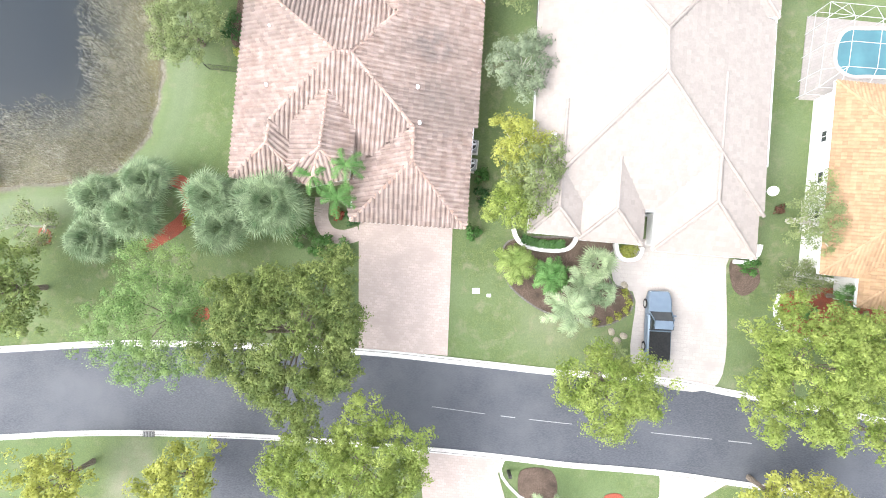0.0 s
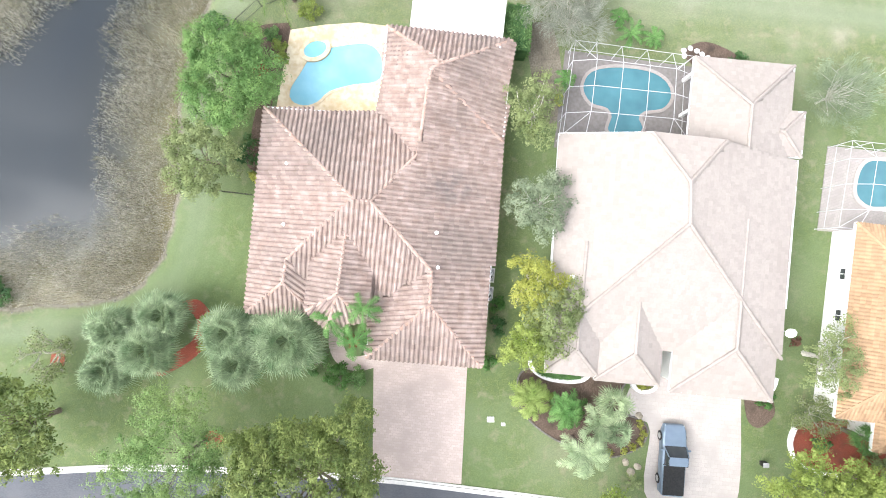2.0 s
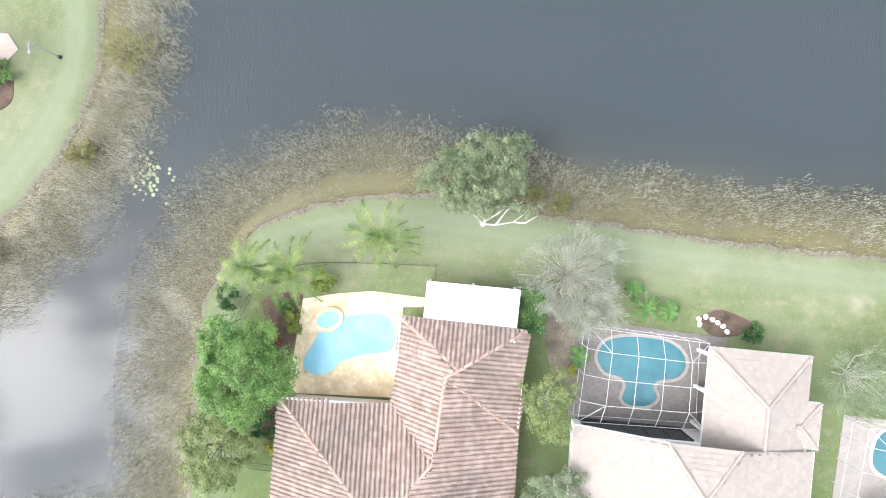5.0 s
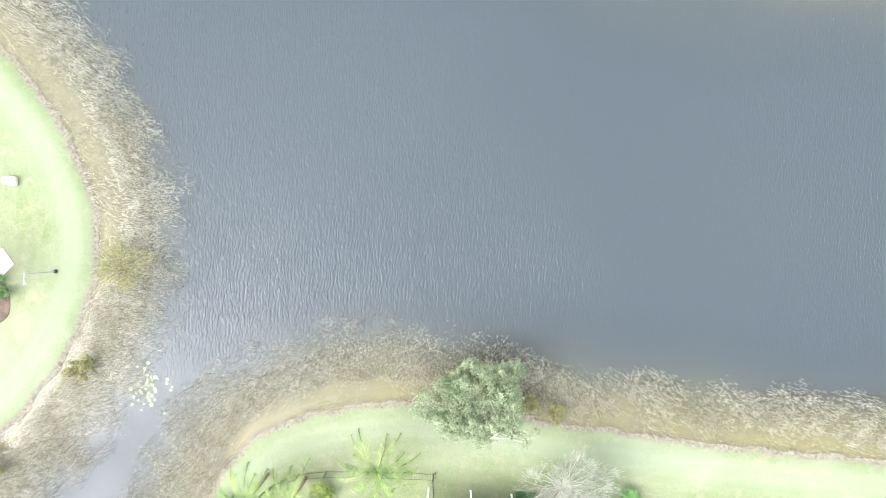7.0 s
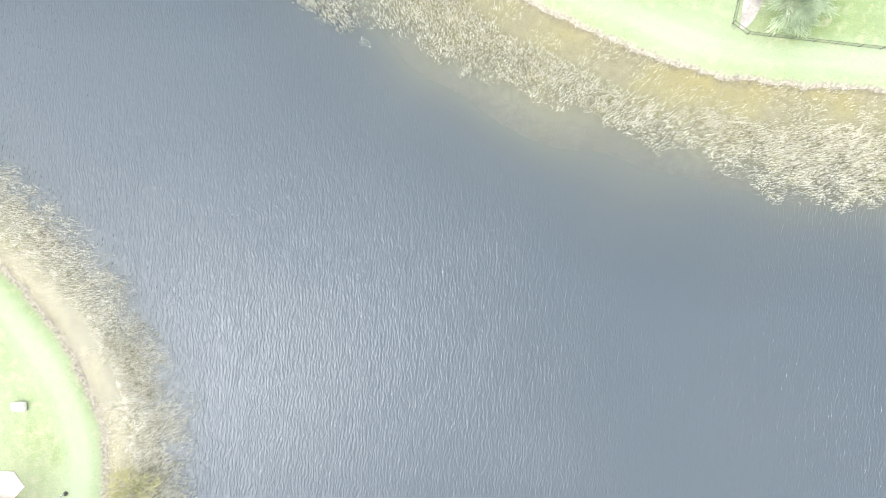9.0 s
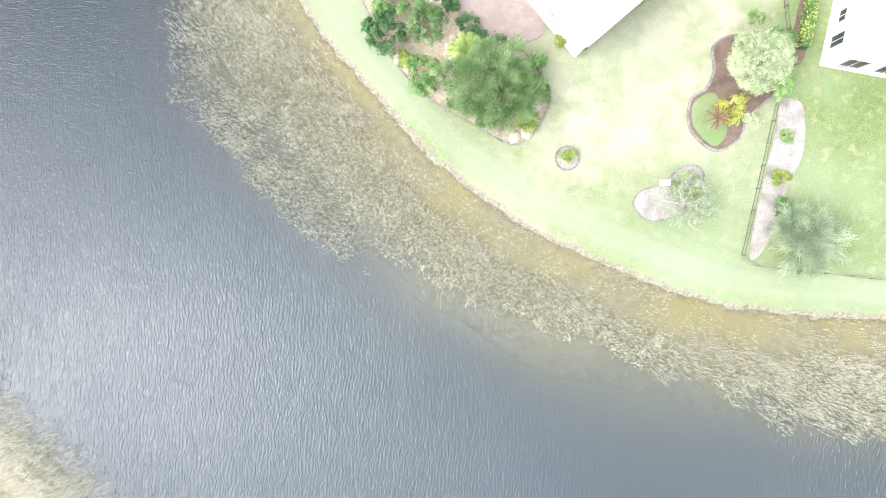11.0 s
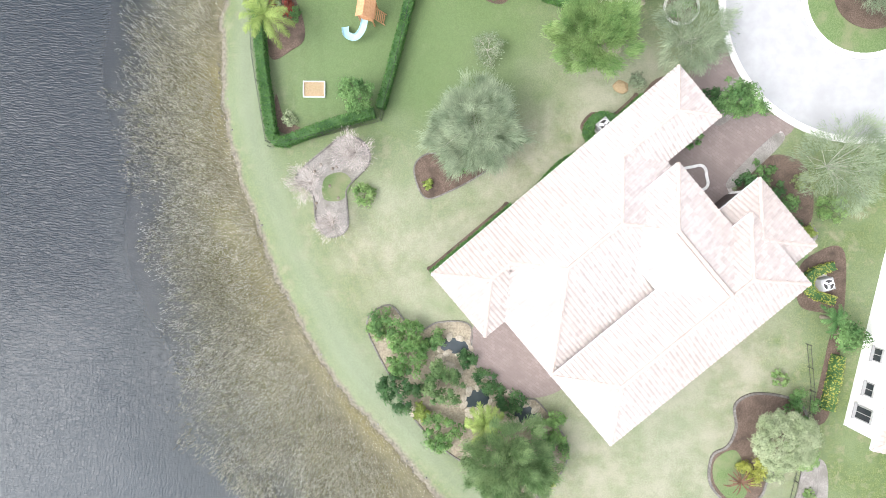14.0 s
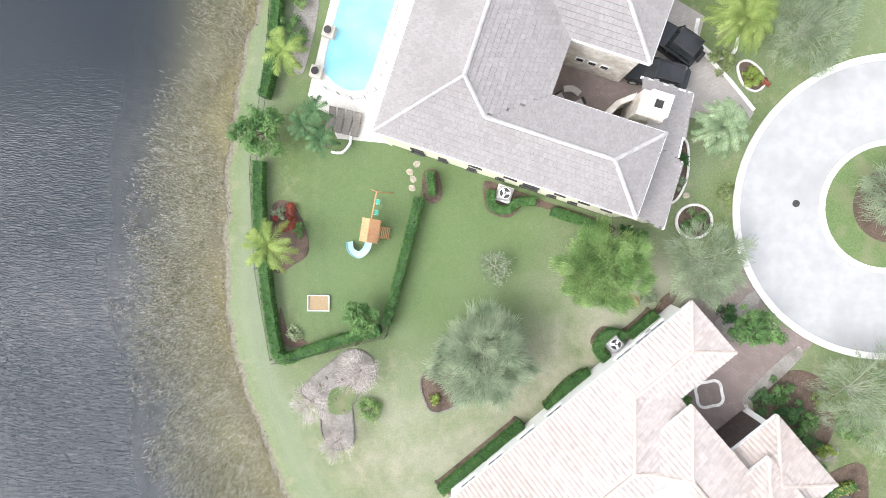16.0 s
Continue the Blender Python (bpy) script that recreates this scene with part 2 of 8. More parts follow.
    lee.inputs["To Min"].default_value = 0.03
    calmer.operation = "MULTIPLY"
    l.new(calm, calmer.inputs[0])
    l.new(lee.outputs["Result"], calmer.inputs[1])
    l.new(both.outputs[0], h.inputs[0])
    l.new(calmer.outputs[0], h.inputs[1])
    bump.inputs["Strength"].default_value, bump.inputs["Distance"].default_value = 1.0, 0.125
    swell, still, rough_n = n.new("ShaderNodeMapRange"), n.new("ShaderNodeMapRange"), n.new("ShaderNodeMath")
    l.new(xyz.outputs["Y"], swell.inputs["Value"])
    l.new(xyz.outputs["Y"], still.inputs["Value"])
    swell.inputs["From Min"].default_value, swell.inputs["From Max"].default_value, swell.inputs["To Min"].default_value = 70, 104, 0.85
    still.inputs["From Min"].default_value, still.inputs["From Max"].default_value = 136, 124
    still.inputs["To Min"].default_value = 0.08
    rough_n.operation = "MULTIPLY"
    l.new(swell.outputs["Result"], rough_n.inputs[0])
    l.new(still.outputs["Result"], rough_n.inputs[1])
    waves = n.new("ShaderNodeMath")
    waves.operation = "MULTIPLY"
    l.new(h.outputs[0], waves.inputs[0])
    l.new(rough_n.outputs[0], waves.inputs[1])
    l.new(waves.outputs[0], bump.inputs["Height"])
    l.new(bump.outputs["Normal"], gloss.inputs["Normal"])
    l.new(bump.outputs["Normal"], fres.inputs["Normal"])
    l.new(fres.outputs["Fac"], top.inputs[0])
    l.new(body.outputs["Shader"], top.inputs[1])
    l.new(gloss.outputs["BSDF"], top.inputs[2])
    l.new(top.outputs["Shader"], out.inputs["Surface"])
    return m


def paver_material(name, a, b, joint, size=0.22, turn=0.0):
    m, n, l, p = node_material(name)
    co, mp, br = n.new("ShaderNodeTexCoord"), n.new("ShaderNodeMapping"), n.new("ShaderNodeTexBrick")
    mp.inputs["Rotation"].default_value = (0, 0, radians(turn))
    br.inputs["Scale"].default_value, br.inputs["Mortar Size"].default_value = 1.0, 0.008
    br.inputs["Brick Width"].default_value, br.inputs["Row Height"].default_value = size * 1.6, size
    for k, v in (("Color1", a), ("Color2", b), ("Mortar", joint)):
        br.inputs[k].default_value = (*v, 1)
    l.new(co.outputs["Object"], mp.inputs["Vector"])
    l.new(mp.outputs["Vector"], br.inputs["Vector"])
    col = mix_rgb(n, l, noise_fac(n, l, 0.6, 0.4, 0.75), br.outputs["Color"], tuple(0.86 * v for v in a))
    col = mix_rgb(n, l, noise_fac(n, l, 11.0, 0.5, 0.8), col, tuple(0.8 * v for v in b))
    l.new(col, p.inputs["Base Color"])
    p.inputs["Roughness"].default_value, p.inputs["Specular IOR Level"].default_value = 0.85, 0.25
    bumped(n, l, p, br.outputs["Fac"], -0.4, 0.01)
    return m


def stained(m, at, size, colour):
    """A dark weather stain with a soft, ragged outline at one place of a thing."""
    n, l = m.node_tree.nodes, m.node_tree.links
    p = n["Principled BSDF"]
    co, mp, ln, r = n.new("ShaderNodeTexCoord"), n.new("ShaderNodeMapping"), n.new("ShaderNodeVectorMath"), n.new("ShaderNodeMapRange")
    mp.vector_type = "TEXTURE"
    mp.inputs["Location"].default_value, mp.inputs["Scale"].default_value = at, size
    ln.operation = "LENGTH"
    r.inputs["From Min"].default_value, r.inputs["From Max"].default_value = 1.15, 0.3
    rag = n.new("ShaderNodeMath")
    rag.operation = "MULTIPLY"
    l.new(co.outputs["Object"], mp.inputs["Vector"])
    l.new(mp.outputs["Vector"], ln.inputs[0])
    l.new(ln.outputs["Value"], r.inputs["Value"])
    l.new(r.outputs["Result"], rag.inputs[0])
    l.new(noise_fac(n, l, 1.3, 0.3, 0.6, 5, seed=3.0), rag.inputs[1])
    l.new(mix_rgb(n, l, rag.outputs[0], p.inputs["Base Color"].links[0].from_socket, colour), p.inputs["Base Color"])
    return m


M = {}
M["ground"], M["water"] = ground_material(), water_material()
M["asphalt"] = surface("worn asphalt", (0.056, 0.060, 0.072), (0.092, 0.097, 0.11), 0.7, 0.22, 12.0, (0.115, 0.12, 0.132), bump=0.01, stretch=(0.5, 1.6, 1))
M["kerb"] = surface("pale concrete kerb", (0.62, 0.60, 0.57), (0.76, 0.74, 0.70), 0.9, 1.2, 7.0, (0.48, 0.45, 0.42), bump=0.01)
M["concrete"] = surface("bleached concrete", (0.335, 0.331, 0.328), (0.37, 0.367, 0.363), 0.9, 0.3, 1.4, (0.295, 0.292, 0.29), bump=0.01)
M["edge_stone"] = surface("grey-brown edging stone", (0.13, 0.12, 0.11), (0.23, 0.212, 0.195), 0.95, 1.0, 7.0, (0.09, 0.08, 0.07), bump=0.02)
M["paver_pink"] = paver_material("pink pavers", (0.47, 0.385, 0.34), (0.54, 0.45, 0.405), (0.38, 0.32, 0.28), 0.2, 5)
M["paver_cream"] = paver_material("cream pavers", (0.425, 0.385, 0.352), (0.48, 0.435, 0.40), (0.35, 0.315, 0.285), 0.3, 5)
M["paver_mauve"] = paver_material("mauve pavers", (0.20, 0.158, 0.143), (0.245, 0.197, 0.18), (0.15, 0.12, 0.108), 0.2, 38)
M["paver_grey"] = paver_material("grey-brown pavers", (0.315, 0.285, 0.262), (0.375, 0.34, 0.315), (0.24, 0.215, 0.20), 0.2, -21)
M["flag"] = surface("yellow flagstone deck", (0.60, 0.48, 0.30), (0.74, 0.66, 0.50), 0.85, 0.8, 2.4, (0.50, 0.38, 0.22), bump=0.01)
M["deck_white"] = surface("white pool deck", (0.52, 0.49, 0.45), (0.60, 0.57, 0.53), 0.85, 0.5, 4.0)
M["deck_grey"] = surface("grey-brown pool deck", (0.165, 0.15, 0.14), (0.205, 0.19, 0.178), 0.85, 0.5, 4.0)
M["tile_red"] = stained(surface("weathered red-brown clay tile", (0.265, 0.195, 0.165), (0.37, 0.29, 0.255), 0.8, 0.16, 1.6, (0.21, 0.17, 0.15), 0.14), (5.7, 1.6, 0), (2.2, 1.5, 9), (0.13, 0.115, 0.11))
M["tile_cream"] = surface("bleached cream concrete tile", (0.32, 0.28, 0.252), (0.345, 0.304, 0.275), 0.8, 0.10, 6.0, (0.31, 0.268, 0.24), 0.06)
M["tile_pink"] = surface("pale pink concrete tile", (0.40, 0.352, 0.325), (0.445, 0.397, 0.37), 0.8, 0.12, 3.0, (0.375, 0.318, 0.284), 0.09)
M["tile_grey"] = surface("mottled grey flat tile", (0.25, 0.231, 0.225), (0.28, 0.26, 0.254), 0.8, 0.22, 6.0, (0.225, 0.206, 0.20), 0.055)
M["tile_orange"] = surface("orange clay tile", (0.34, 0.222, 0.13), (0.40, 0.268, 0.162), 0.8, 0.3, 2.5, (0.30, 0.19, 0.11), 0.14)
M["soil"] = surface("grey-brown bare soil", (0.15, 0.13, 0.10), (0.25, 0.22, 0.175), 0.95, 0.8, 9.0, (0.11, 0.095, 0.07), bump=0.03)
# Underlay coloured darker than the grey tiles, for the shade in their gaps.
M["tile_gap_shade_grey"] = surface("grey underlay darkened for tile-gap shade", (0.15, 0.14, 0.137), (0.18, 0.168, 0.164), 0.95, 0.5, 6.0)
M["tile_red_single"] = surface("weathered red-brown clay tile, laid singly", (0.265, 0.195, 0.165), (0.37, 0.29, 0.255), 0.8, 0.16, 1.6, (0.21, 0.17, 0.15), piece=0.14)
# Shade in the red tiles' grooves, put into the underlay colour.
M["tile_gap_shade_red"] = surface("red underlay darkened for tile-gap shade", (0.19, 0.145, 0.125), (0.23, 0.18, 0.16), 0.95, 0.5, 6.0)
M["cap_red"] = surface("salmon ridge tile", (0.38, 0.27, 0.22), (0.48, 0.36, 0.31), 0.8, 0.5, 3.0, (0.40, 0.26, 0.20), 0.15)
M["cap_cream"] = surface("cream ridge tile", (0.44, 0.365, 0.32), (0.50, 0.42, 0.375), 0.8, 0.5, 3.0, None, 0.06)
M["cap_grey"] = surface("pale grey ridge tile", (0.36, 0.338, 0.33), (0.42, 0.395, 0.387), 0.8, 0.5, 3.0, None, 0.08)
M["wall_white"] = surface("white stucco", (0.76, 0.75, 0.73), (0.82, 0.81, 0.79), 0.9, 0.6, 12.0, bump=0.006)
M["wall_cream"] = surface("cream-green stucco", (0.60, 0.59, 0.45), (0.68, 0.67, 0.53), 0.9, 0.6, 12.0, bump=0.006)
M["wall_tan"] = surface("tan stucco", (0.55, 0.46, 0.38), (0.62, 0.53, 0.45), 0.9, 0.6, 12.0, bump=0.006)
M["stone"] = surface("pale stacked stone", (0.50, 0.455, 0.40), (0.70, 0.66, 0.60), 0.9, 0.9, 3.5, (0.40, 0.35, 0.30), bump=0.04)
M["white"] = surface("white painted metal", (0.78, 0.78, 0.78), (0.84, 0.84, 0.84), 0.45, 0.5, 6.0)
M["cage"] = surface("white coated aluminium", (0.50, 0.50, 0.50), (0.56, 0.56, 0.56), 0.5, 0.5, 6.0)
M["membrane"] = surface("white flat roof sheet", (0.80, 0.80, 0.80), (0.85, 0.85, 0.85), 0.7, 0.5, 2.0)
M["dark"] = surface("dark bronze metal", (0.035, 0.032, 0.03), (0.05, 0.047, 0.045), 0.5, 0.5, 6.0)
M["bronze_door"] = surface("dark brown painted door", (0.06, 0.045, 0.04), (0.085, 0.066, 0.06), 0.6, 0.5, 6.0)
M["glass"] = surface("dark window glass", (0.03, 0.035, 0.04), (0.05, 0.055, 0.06), 0.08, 0.5, 0.7, spec=0.6)
M["pool"] = surface("pale blue pool plaster", (0.26, 0.66, 0.78), (0.34, 0.74, 0.84), 0.7, 0.4, 0.7)
M["mulch_red"] = surface("red bark mulch", (0.25, 0.06, 0.035), (0.38, 0.11, 0.07), 0.95, 1.2, 18.0, (0.20, 0.075, 0.05), bump=0.05)
M["mulch_brown"] = surface("brown bark mulch", (0.09, 0.064, 0.048), (0.17, 0.122, 0.094), 0.95, 1.2, 14.0, (0.065, 0.047, 0.036), bump=0.05)
M["gravel"] = surface("grey-pink gravel", (0.20, 0.185, 0.165), (0.33, 0.305, 0.28), 0.95, 1.0, 14.0, (0.15, 0.135, 0.115), bump=0.04)
M["sandy"] = surface("sandy cream gravel", (0.22, 0.185, 0.13), (0.34, 0.295, 0.22), 0.95, 0.7, 8.0, (0.14, 0.12, 0.085), bump=0.04)
M["rock"] = surface("cream boulder", (0.29, 0.25, 0.19), (0.42, 0.375, 0.30), 0.9, 1.0, 5.0, (0.21, 0.18, 0.135), bump=0.05)
M["bark"] = surface("grey-brown bark", (0.16, 0.13, 0.10), (0.26, 0.22, 0.18), 0.95, 1.2, 12.0, bump=0.03)
M["bark_white"] = surface("bleached pale bark", (0.48, 0.45, 0.40), (0.64, 0.61, 0.56), 0.9, 1.2, 10.0, bump=0.02)
M["twig_grey"] = surface("dry grey twig", (0.36, 0.34, 0.28), (0.52, 0.50, 0.43), 0.95, 0.8, 6.0, None, 0.2)
M["twig_pink"] = surface("dry pale twig", (0.40, 0.345, 0.315), (0.54, 0.485, 0.45), 0.95, 0.8, 6.0, None, 0.15)
M["leaf_oak"] = leafy("oak leaves", (0.09, 0.135, 0.036), (0.245, 0.295, 0.095), (0.16, 0.205, 0.05), 0.5)
M["leaf_lime"] = leafy("fresh lime leaves", (0.155, 0.22, 0.04), (0.34, 0.405, 0.11), (0.25, 0.31, 0.08), 0.45)
M["leaf_light"] = leafy("light green leaves", (0.14, 0.245, 0.075), (0.26, 0.37, 0.14), (0.28, 0.36, 0.13), 0.4)
M["leaf_yellow"] = leafy("yellow-green leaves", (0.29, 0.315, 0.06), (0.43, 0.445, 0.115), (0.23, 0.28, 0.06))
M["leaf_mid"] = leafy("mid green leaves", (0.065, 0.15, 0.045), (0.18, 0.30, 0.105), (0.20, 0.315, 0.095), 0.45)
M["leaf_fresh"] = leafy("fresh mid-green leaves", (0.095, 0.195, 0.055), (0.23, 0.37, 0.125), (0.20, 0.33, 0.09), 0.45)
M["leaf_shore"] = leafy("grey-olive leaves", (0.14, 0.185, 0.10), (0.29, 0.34, 0.205), None, 0.45)
M["leaf_ash"] = leafy("ash-grey fine twigs", (0.24, 0.255, 0.20), (0.40, 0.415, 0.345), None, 0.35)
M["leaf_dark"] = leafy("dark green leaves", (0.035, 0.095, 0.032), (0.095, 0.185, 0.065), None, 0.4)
M["leaf_olive"] = leafy("olive green leaves", (0.160, 0.208, 0.080), (0.304, 0.352, 0.160), (0.240, 0.304, 0.096))
M["leaf_fern"] = leafy("feathery mid-green leaves", (0.07, 0.14, 0.045), (0.20, 0.285, 0.12), (0.23, 0.30, 0.15), 0.4)
M["frond_dark"] = leafy("dark green fronds", (0.035, 0.095, 0.035), (0.13, 0.225, 0.10), None, 0.45)
M["leaf_sage"] = leafy("grey-green leaves", (0.165, 0.215, 0.13), (0.325, 0.38, 0.25), None)
M["leaf_pale"] = leafy("pale cream-green leaves", (0.30, 0.36, 0.20), (0.44, 0.49, 0.31), None)
M["leaf_red"] = leafy("dark red leaves", (0.20, 0.03, 0.03), (0.34, 0.08, 0.05), (0.10, 0.10, 0.04))
M["leaf_bronze"] = leafy("bronze spiky leaves", (0.12, 0.06, 0.04), (0.24, 0.13, 0.085), None, 0.3)
M["frond_blue"] = leafy("grey-green fan fronds", (0.13, 0.205, 0.10), (0.34, 0.42, 0.25), None, 0.45)
M["frond_green"] = leafy("bright green fronds", (0.075, 0.18, 0.045), (0.18, 0.33, 0.105), None, 0.45)
M["frond_yellow"] = leafy("yellow-green fronds", (0.15, 0.22, 0.05), (0.29, 0.36, 0.11), None, 0.35)
M["frond_coco"] = leafy("coconut palm fronds", (0.06, 0.125, 0.03), (0.26, 0.33, 0.11), None, 0.5)
M["frond_silver"] = leafy("silver-green fronds", (0.20, 0.275, 0.14), (0.37, 0.44, 0.26), None, 0.35)
M["reed"] = leafy("dry tan reed", (0.37, 0.35, 0.275), (0.54, 0.515, 0.425), (0.31, 0.29, 0.21), 0.35, 1.5)
M["reed_pale"] = leafy("bleached cream reed", (0.44, 0.42, 0.34), (0.62, 0.60, 0.51), (0.38, 0.36, 0.27), 0.25, 1.5)
M["reed_green"] = leafy("olive reed", (0.17, 0.17, 0.07), (0.26, 0.25, 0.11), None, 0.35, 1.5)
M["hedge"] = leafy("clipped hedge leaves", (0.05, 0.13, 0.03), (0.11, 0.23, 0.06), None, 0.35, 3.0)
M["car_blue"] = surface("steel blue car paint", (0.15, 0.20, 0.26), (0.17, 0.22, 0.28), 0.28, 0.4, 2.0, metal=0.3, spec=0.5)
M["car_black"] = surface("black car paint", (0.02, 0.021, 0.024), (0.026, 0.027, 0.03), 0.25, 0.4, 2.0, spec=0.5)
M["rubber"] = surface("black rubber", (0.02, 0.02, 0.02), (0.03, 0.03, 0.03), 0.85, 0.6, 9.0)
M["lounger"] = surface("grey-brown woven sling", (0.17, 0.15, 0.13), (0.23, 0.205, 0.18), 0.8, 0.6, 9.0)
M["timber"] = surface("orange-brown timber", (0.46, 0.24, 0.12), (0.56, 0.32, 0.17), 0.8, 0.6, 6.0, (0.38, 0.19, 0.10))
M["slide"] = surface("pale blue plastic", (0.28, 0.45, 0.50), (0.32, 0.50, 0.55), 0.4, 0.5, 3.0)
M["sand"] = surface("tan sand", (0.29, 0.21, 0.12), (0.36, 0.27, 0.165), 0.95, 0.8, 14.0, bump=0.02)
M["green_plastic"] = surface("green plastic", (0.05, 0.30, 0.22), (0.07, 0.36, 0.27), 0.4, 0.5, 3.0)


# ---- building helpers ----
def part(name, mesh, material, parent=None, label=""):
    """Links a bmesh or mesh as one object under a thing."""
    if isinstance(mesh, bmesh.types.BMesh):
        me = bpy.data.meshes.new(name)
        mesh.to_mesh(me)
        mesh.free()
        mesh = me
    if material and not mesh.materials:
        mesh.materials.append(material)
    ob = new(name, mesh)
    if parent:
        ob.parent = parent
    if label:
        ob["label"] = label
    return ob


def thing(name, label, category, group="", kind="", at=(0, 0, 0), turn=0.0):
    ob = new(name)
    ob.empty_display_size = 0.2
    ob.matrix_world = pose(*at, 0, 0, turn)
    return tagged(ob, label, category, group, kind)


def raw(name, verts, faces, smooth=False):
    """A mesh from corners and faces; arrays go in at once."""
    me = bpy.data.meshes.new(name)
    if isinstance(faces, np.ndarray):
        v, f = np.ascontiguousarray(verts, dtype=np.float32), np.ascontiguousarray(faces, dtype=np.int32)
        n, k = f.shape
        me.vertices.add(len(v)), me.loops.add(n * k), me.polygons.add(n)
        me.vertices.foreach_set("co", v.ravel())
        me.loops.foreach_set("vertex_index", f.ravel())
        me.polygons.foreach_set("loop_start", np.arange(0, n * k, k, dtype=np.int32))
        me.update(calc_edges=True)
    else:
        me.from_pydata([tuple(v) for v in verts], [], faces)
    me.polygons.foreach_set("use_smooth", [smooth] * len(me.polygons))
    me.update()
    return me


def smooth_line(pts, step=0.5, closed=False):
    """A Catmull-Rom line through the points."""
    p = [np.array(q, float) for q in pts]
    n = len(p)
    out = []
    for i in range(n if closed else n - 1):
        if closed:
            a, b, c, d = p[i - 1], p[i], p[(i + 1) % n], p[(i + 2) % n]
        else:
            a, b, c, d = p[max(i - 1, 0)], p[i], p[i + 1], p[min(i + 2, n - 1)]
        k = max(2, int(np.linalg.norm(c - b) / step))
        for j in range(k):
            t = j / k
            out.append(0.5 * (2 * b + (c - a) * t + (2 * a - 5 * b + 4 * c - d) * t * t + (3 * b - a - 3 * c + d) * t ** 3))
    if not closed:
        out.append(p[-1])
    return np.array(out)


def box(bm, x0, y0, z0, x1, y1, z1, bevel=0.0):
    v = bmesh.ops.create_cube(bm, size=1.0, matrix=Matrix.Translation(((x0 + x1) / 2, (y0 + y1) / 2, (z0 + z1) / 2)) @ Matrix.Diagonal((x1 - x0, y1 - y0, z1 - z0, 1)))["verts"]
    if bevel:
        es = list({e for q in v for e in q.link_edges})
        bmesh.ops.bevel(bm, geom=es, offset=bevel, segments=2, affect="EDGES", profile=0.6)
    return v


def boxed(x0, y0, z0, x1, y1, z1, bevel=0.0):
    bm = bmesh.new()
    box(bm, x0, y0, z0, x1, y1, z1, bevel)
    return bm


def slab(outline, z0, z1, round_edge=0.0):
    """A flat piece with the given outline."""
    bm = bmesh.new()
    vs = [bm.verts.new((x, y, z1)) for x, y in outline]
    f = bm.faces.new(vs)
    f.normal_update()
    if f.normal.z < 0:
        f.normal_flip()
    r = bmesh.ops.extrude_face_region(bm, geom=[f])
    low = [q for q in r["geom"] if isinstance(q, bmesh.types.BMVert)]
    bmesh.ops.translate(bm, verts=low, vec=(0, 0, z0 - z1))
    bmesh.ops.recalc_face_normals(bm, faces=bm.faces)
    bmesh.ops.triangulate(bm, faces=[q for q in bm.faces if len(q.verts) > 4])
    return bm


def ribbon(line, half, z0, z1, offset=0.0):
    """A band of the given half width along a line, from z0 up to z1."""
    line = np.asarray(line, float)
    d = np.gradient(line, axis=0)
    closed = np.allclose(line[0], line[-1])
    if closed:
        d[0] = d[-1] = line[1] - line[-2]
    d /= np.linalg.norm(d, axis=1)[:, None] + 1e-9
    nrm = np.stack([-d[:, 1], d[:, 0]], 1)
    l, r = line + nrm * (offset + half), line + nrm * (offset - half)
    n = len(line)
    verts = [(*p, z1) for p in l] + [(*p, z1) for p in r] + [(*p, z0) for p in l] + [(*p, z0) for p in r]
    faces = []
    for i in range(n - 1):
        faces += [(n + i, n + i + 1, i + 1, i), (i, i + 1, 2 * n + i + 1, 2 * n + i), (n + i + 1, n + i, 3 * n + i, 3 * n + i + 1)]
    if closed:
        return raw("band", verts, faces)
    faces += [(0, 2 * n, 3 * n, n), (n - 1, 2 * n - 1, 4 * n - 1, 3 * n - 1)]
    return raw("band", verts, faces)


def tube(bm, pts, radii, sides=6):
    """A tapered tube along points."""
    rings = []
    pts = [Vector(p) for p in pts]
    for i, p in enumerate(pts):
        d = (pts[min(i + 1, len(pts) - 1)] - pts[max(i - 1, 0)]).normalized()
        q = d.to_track_quat("Z", "Y")
        rings.append([bm.verts.new(p + q @ Vector((math.cos(a) * radii[i], math.sin(a) * radii[i], 0))) for a in [2 * math.pi * k / sides for k in range(sides)]])
    for a, b in zip(rings, rings[1:]):
        for k in range(sides):
            bm.faces.new((a[k], a[(k + 1) % sides], b[(k + 1) % sides], b[k]))
    if sides > 2:
        bm.faces.new(rings[-1])
        bm.faces.new(list(reversed(rings[0])))


def signed_distance(px, py, poly):
    """Metres from each point to the outline, positive inside."""
    best = np.full(px.shape, 1e9)
    inside = np.zeros(px.shape, bool)
    n = len(poly)
    for i in range(n):
        ax, ay = poly[i]
        bx, by = poly[(i + 1) % n]
        ex, ey = bx - ax, by - ay
        t = np.clip(((px - ax) * ex + (py - ay) * ey) / (ex * ex + ey * ey + 1e-12), 0, 1)
        best = np.minimum(best, np.hypot(px - ax - t * ex, py - ay - t * ey))
        if ey != 0:
            inside ^= ((ay > py) != (by > py)) & (px < ax + (py - ay) * ex / ey)
    return np.where(inside, best, -best)


def wobble(x, y, s, seed=0.0):
    """Smooth waves between -1 and 1."""
    return (np.sin(x * s + 1.7 * np.sin(y * s * 0.7 + seed) + seed) + np.sin(y * s * 1.13 + 1.3 * np.sin(x * s * 0.9 - seed)) + np.sin((x + y) * s * 0.57 + seed * 2)) / 3


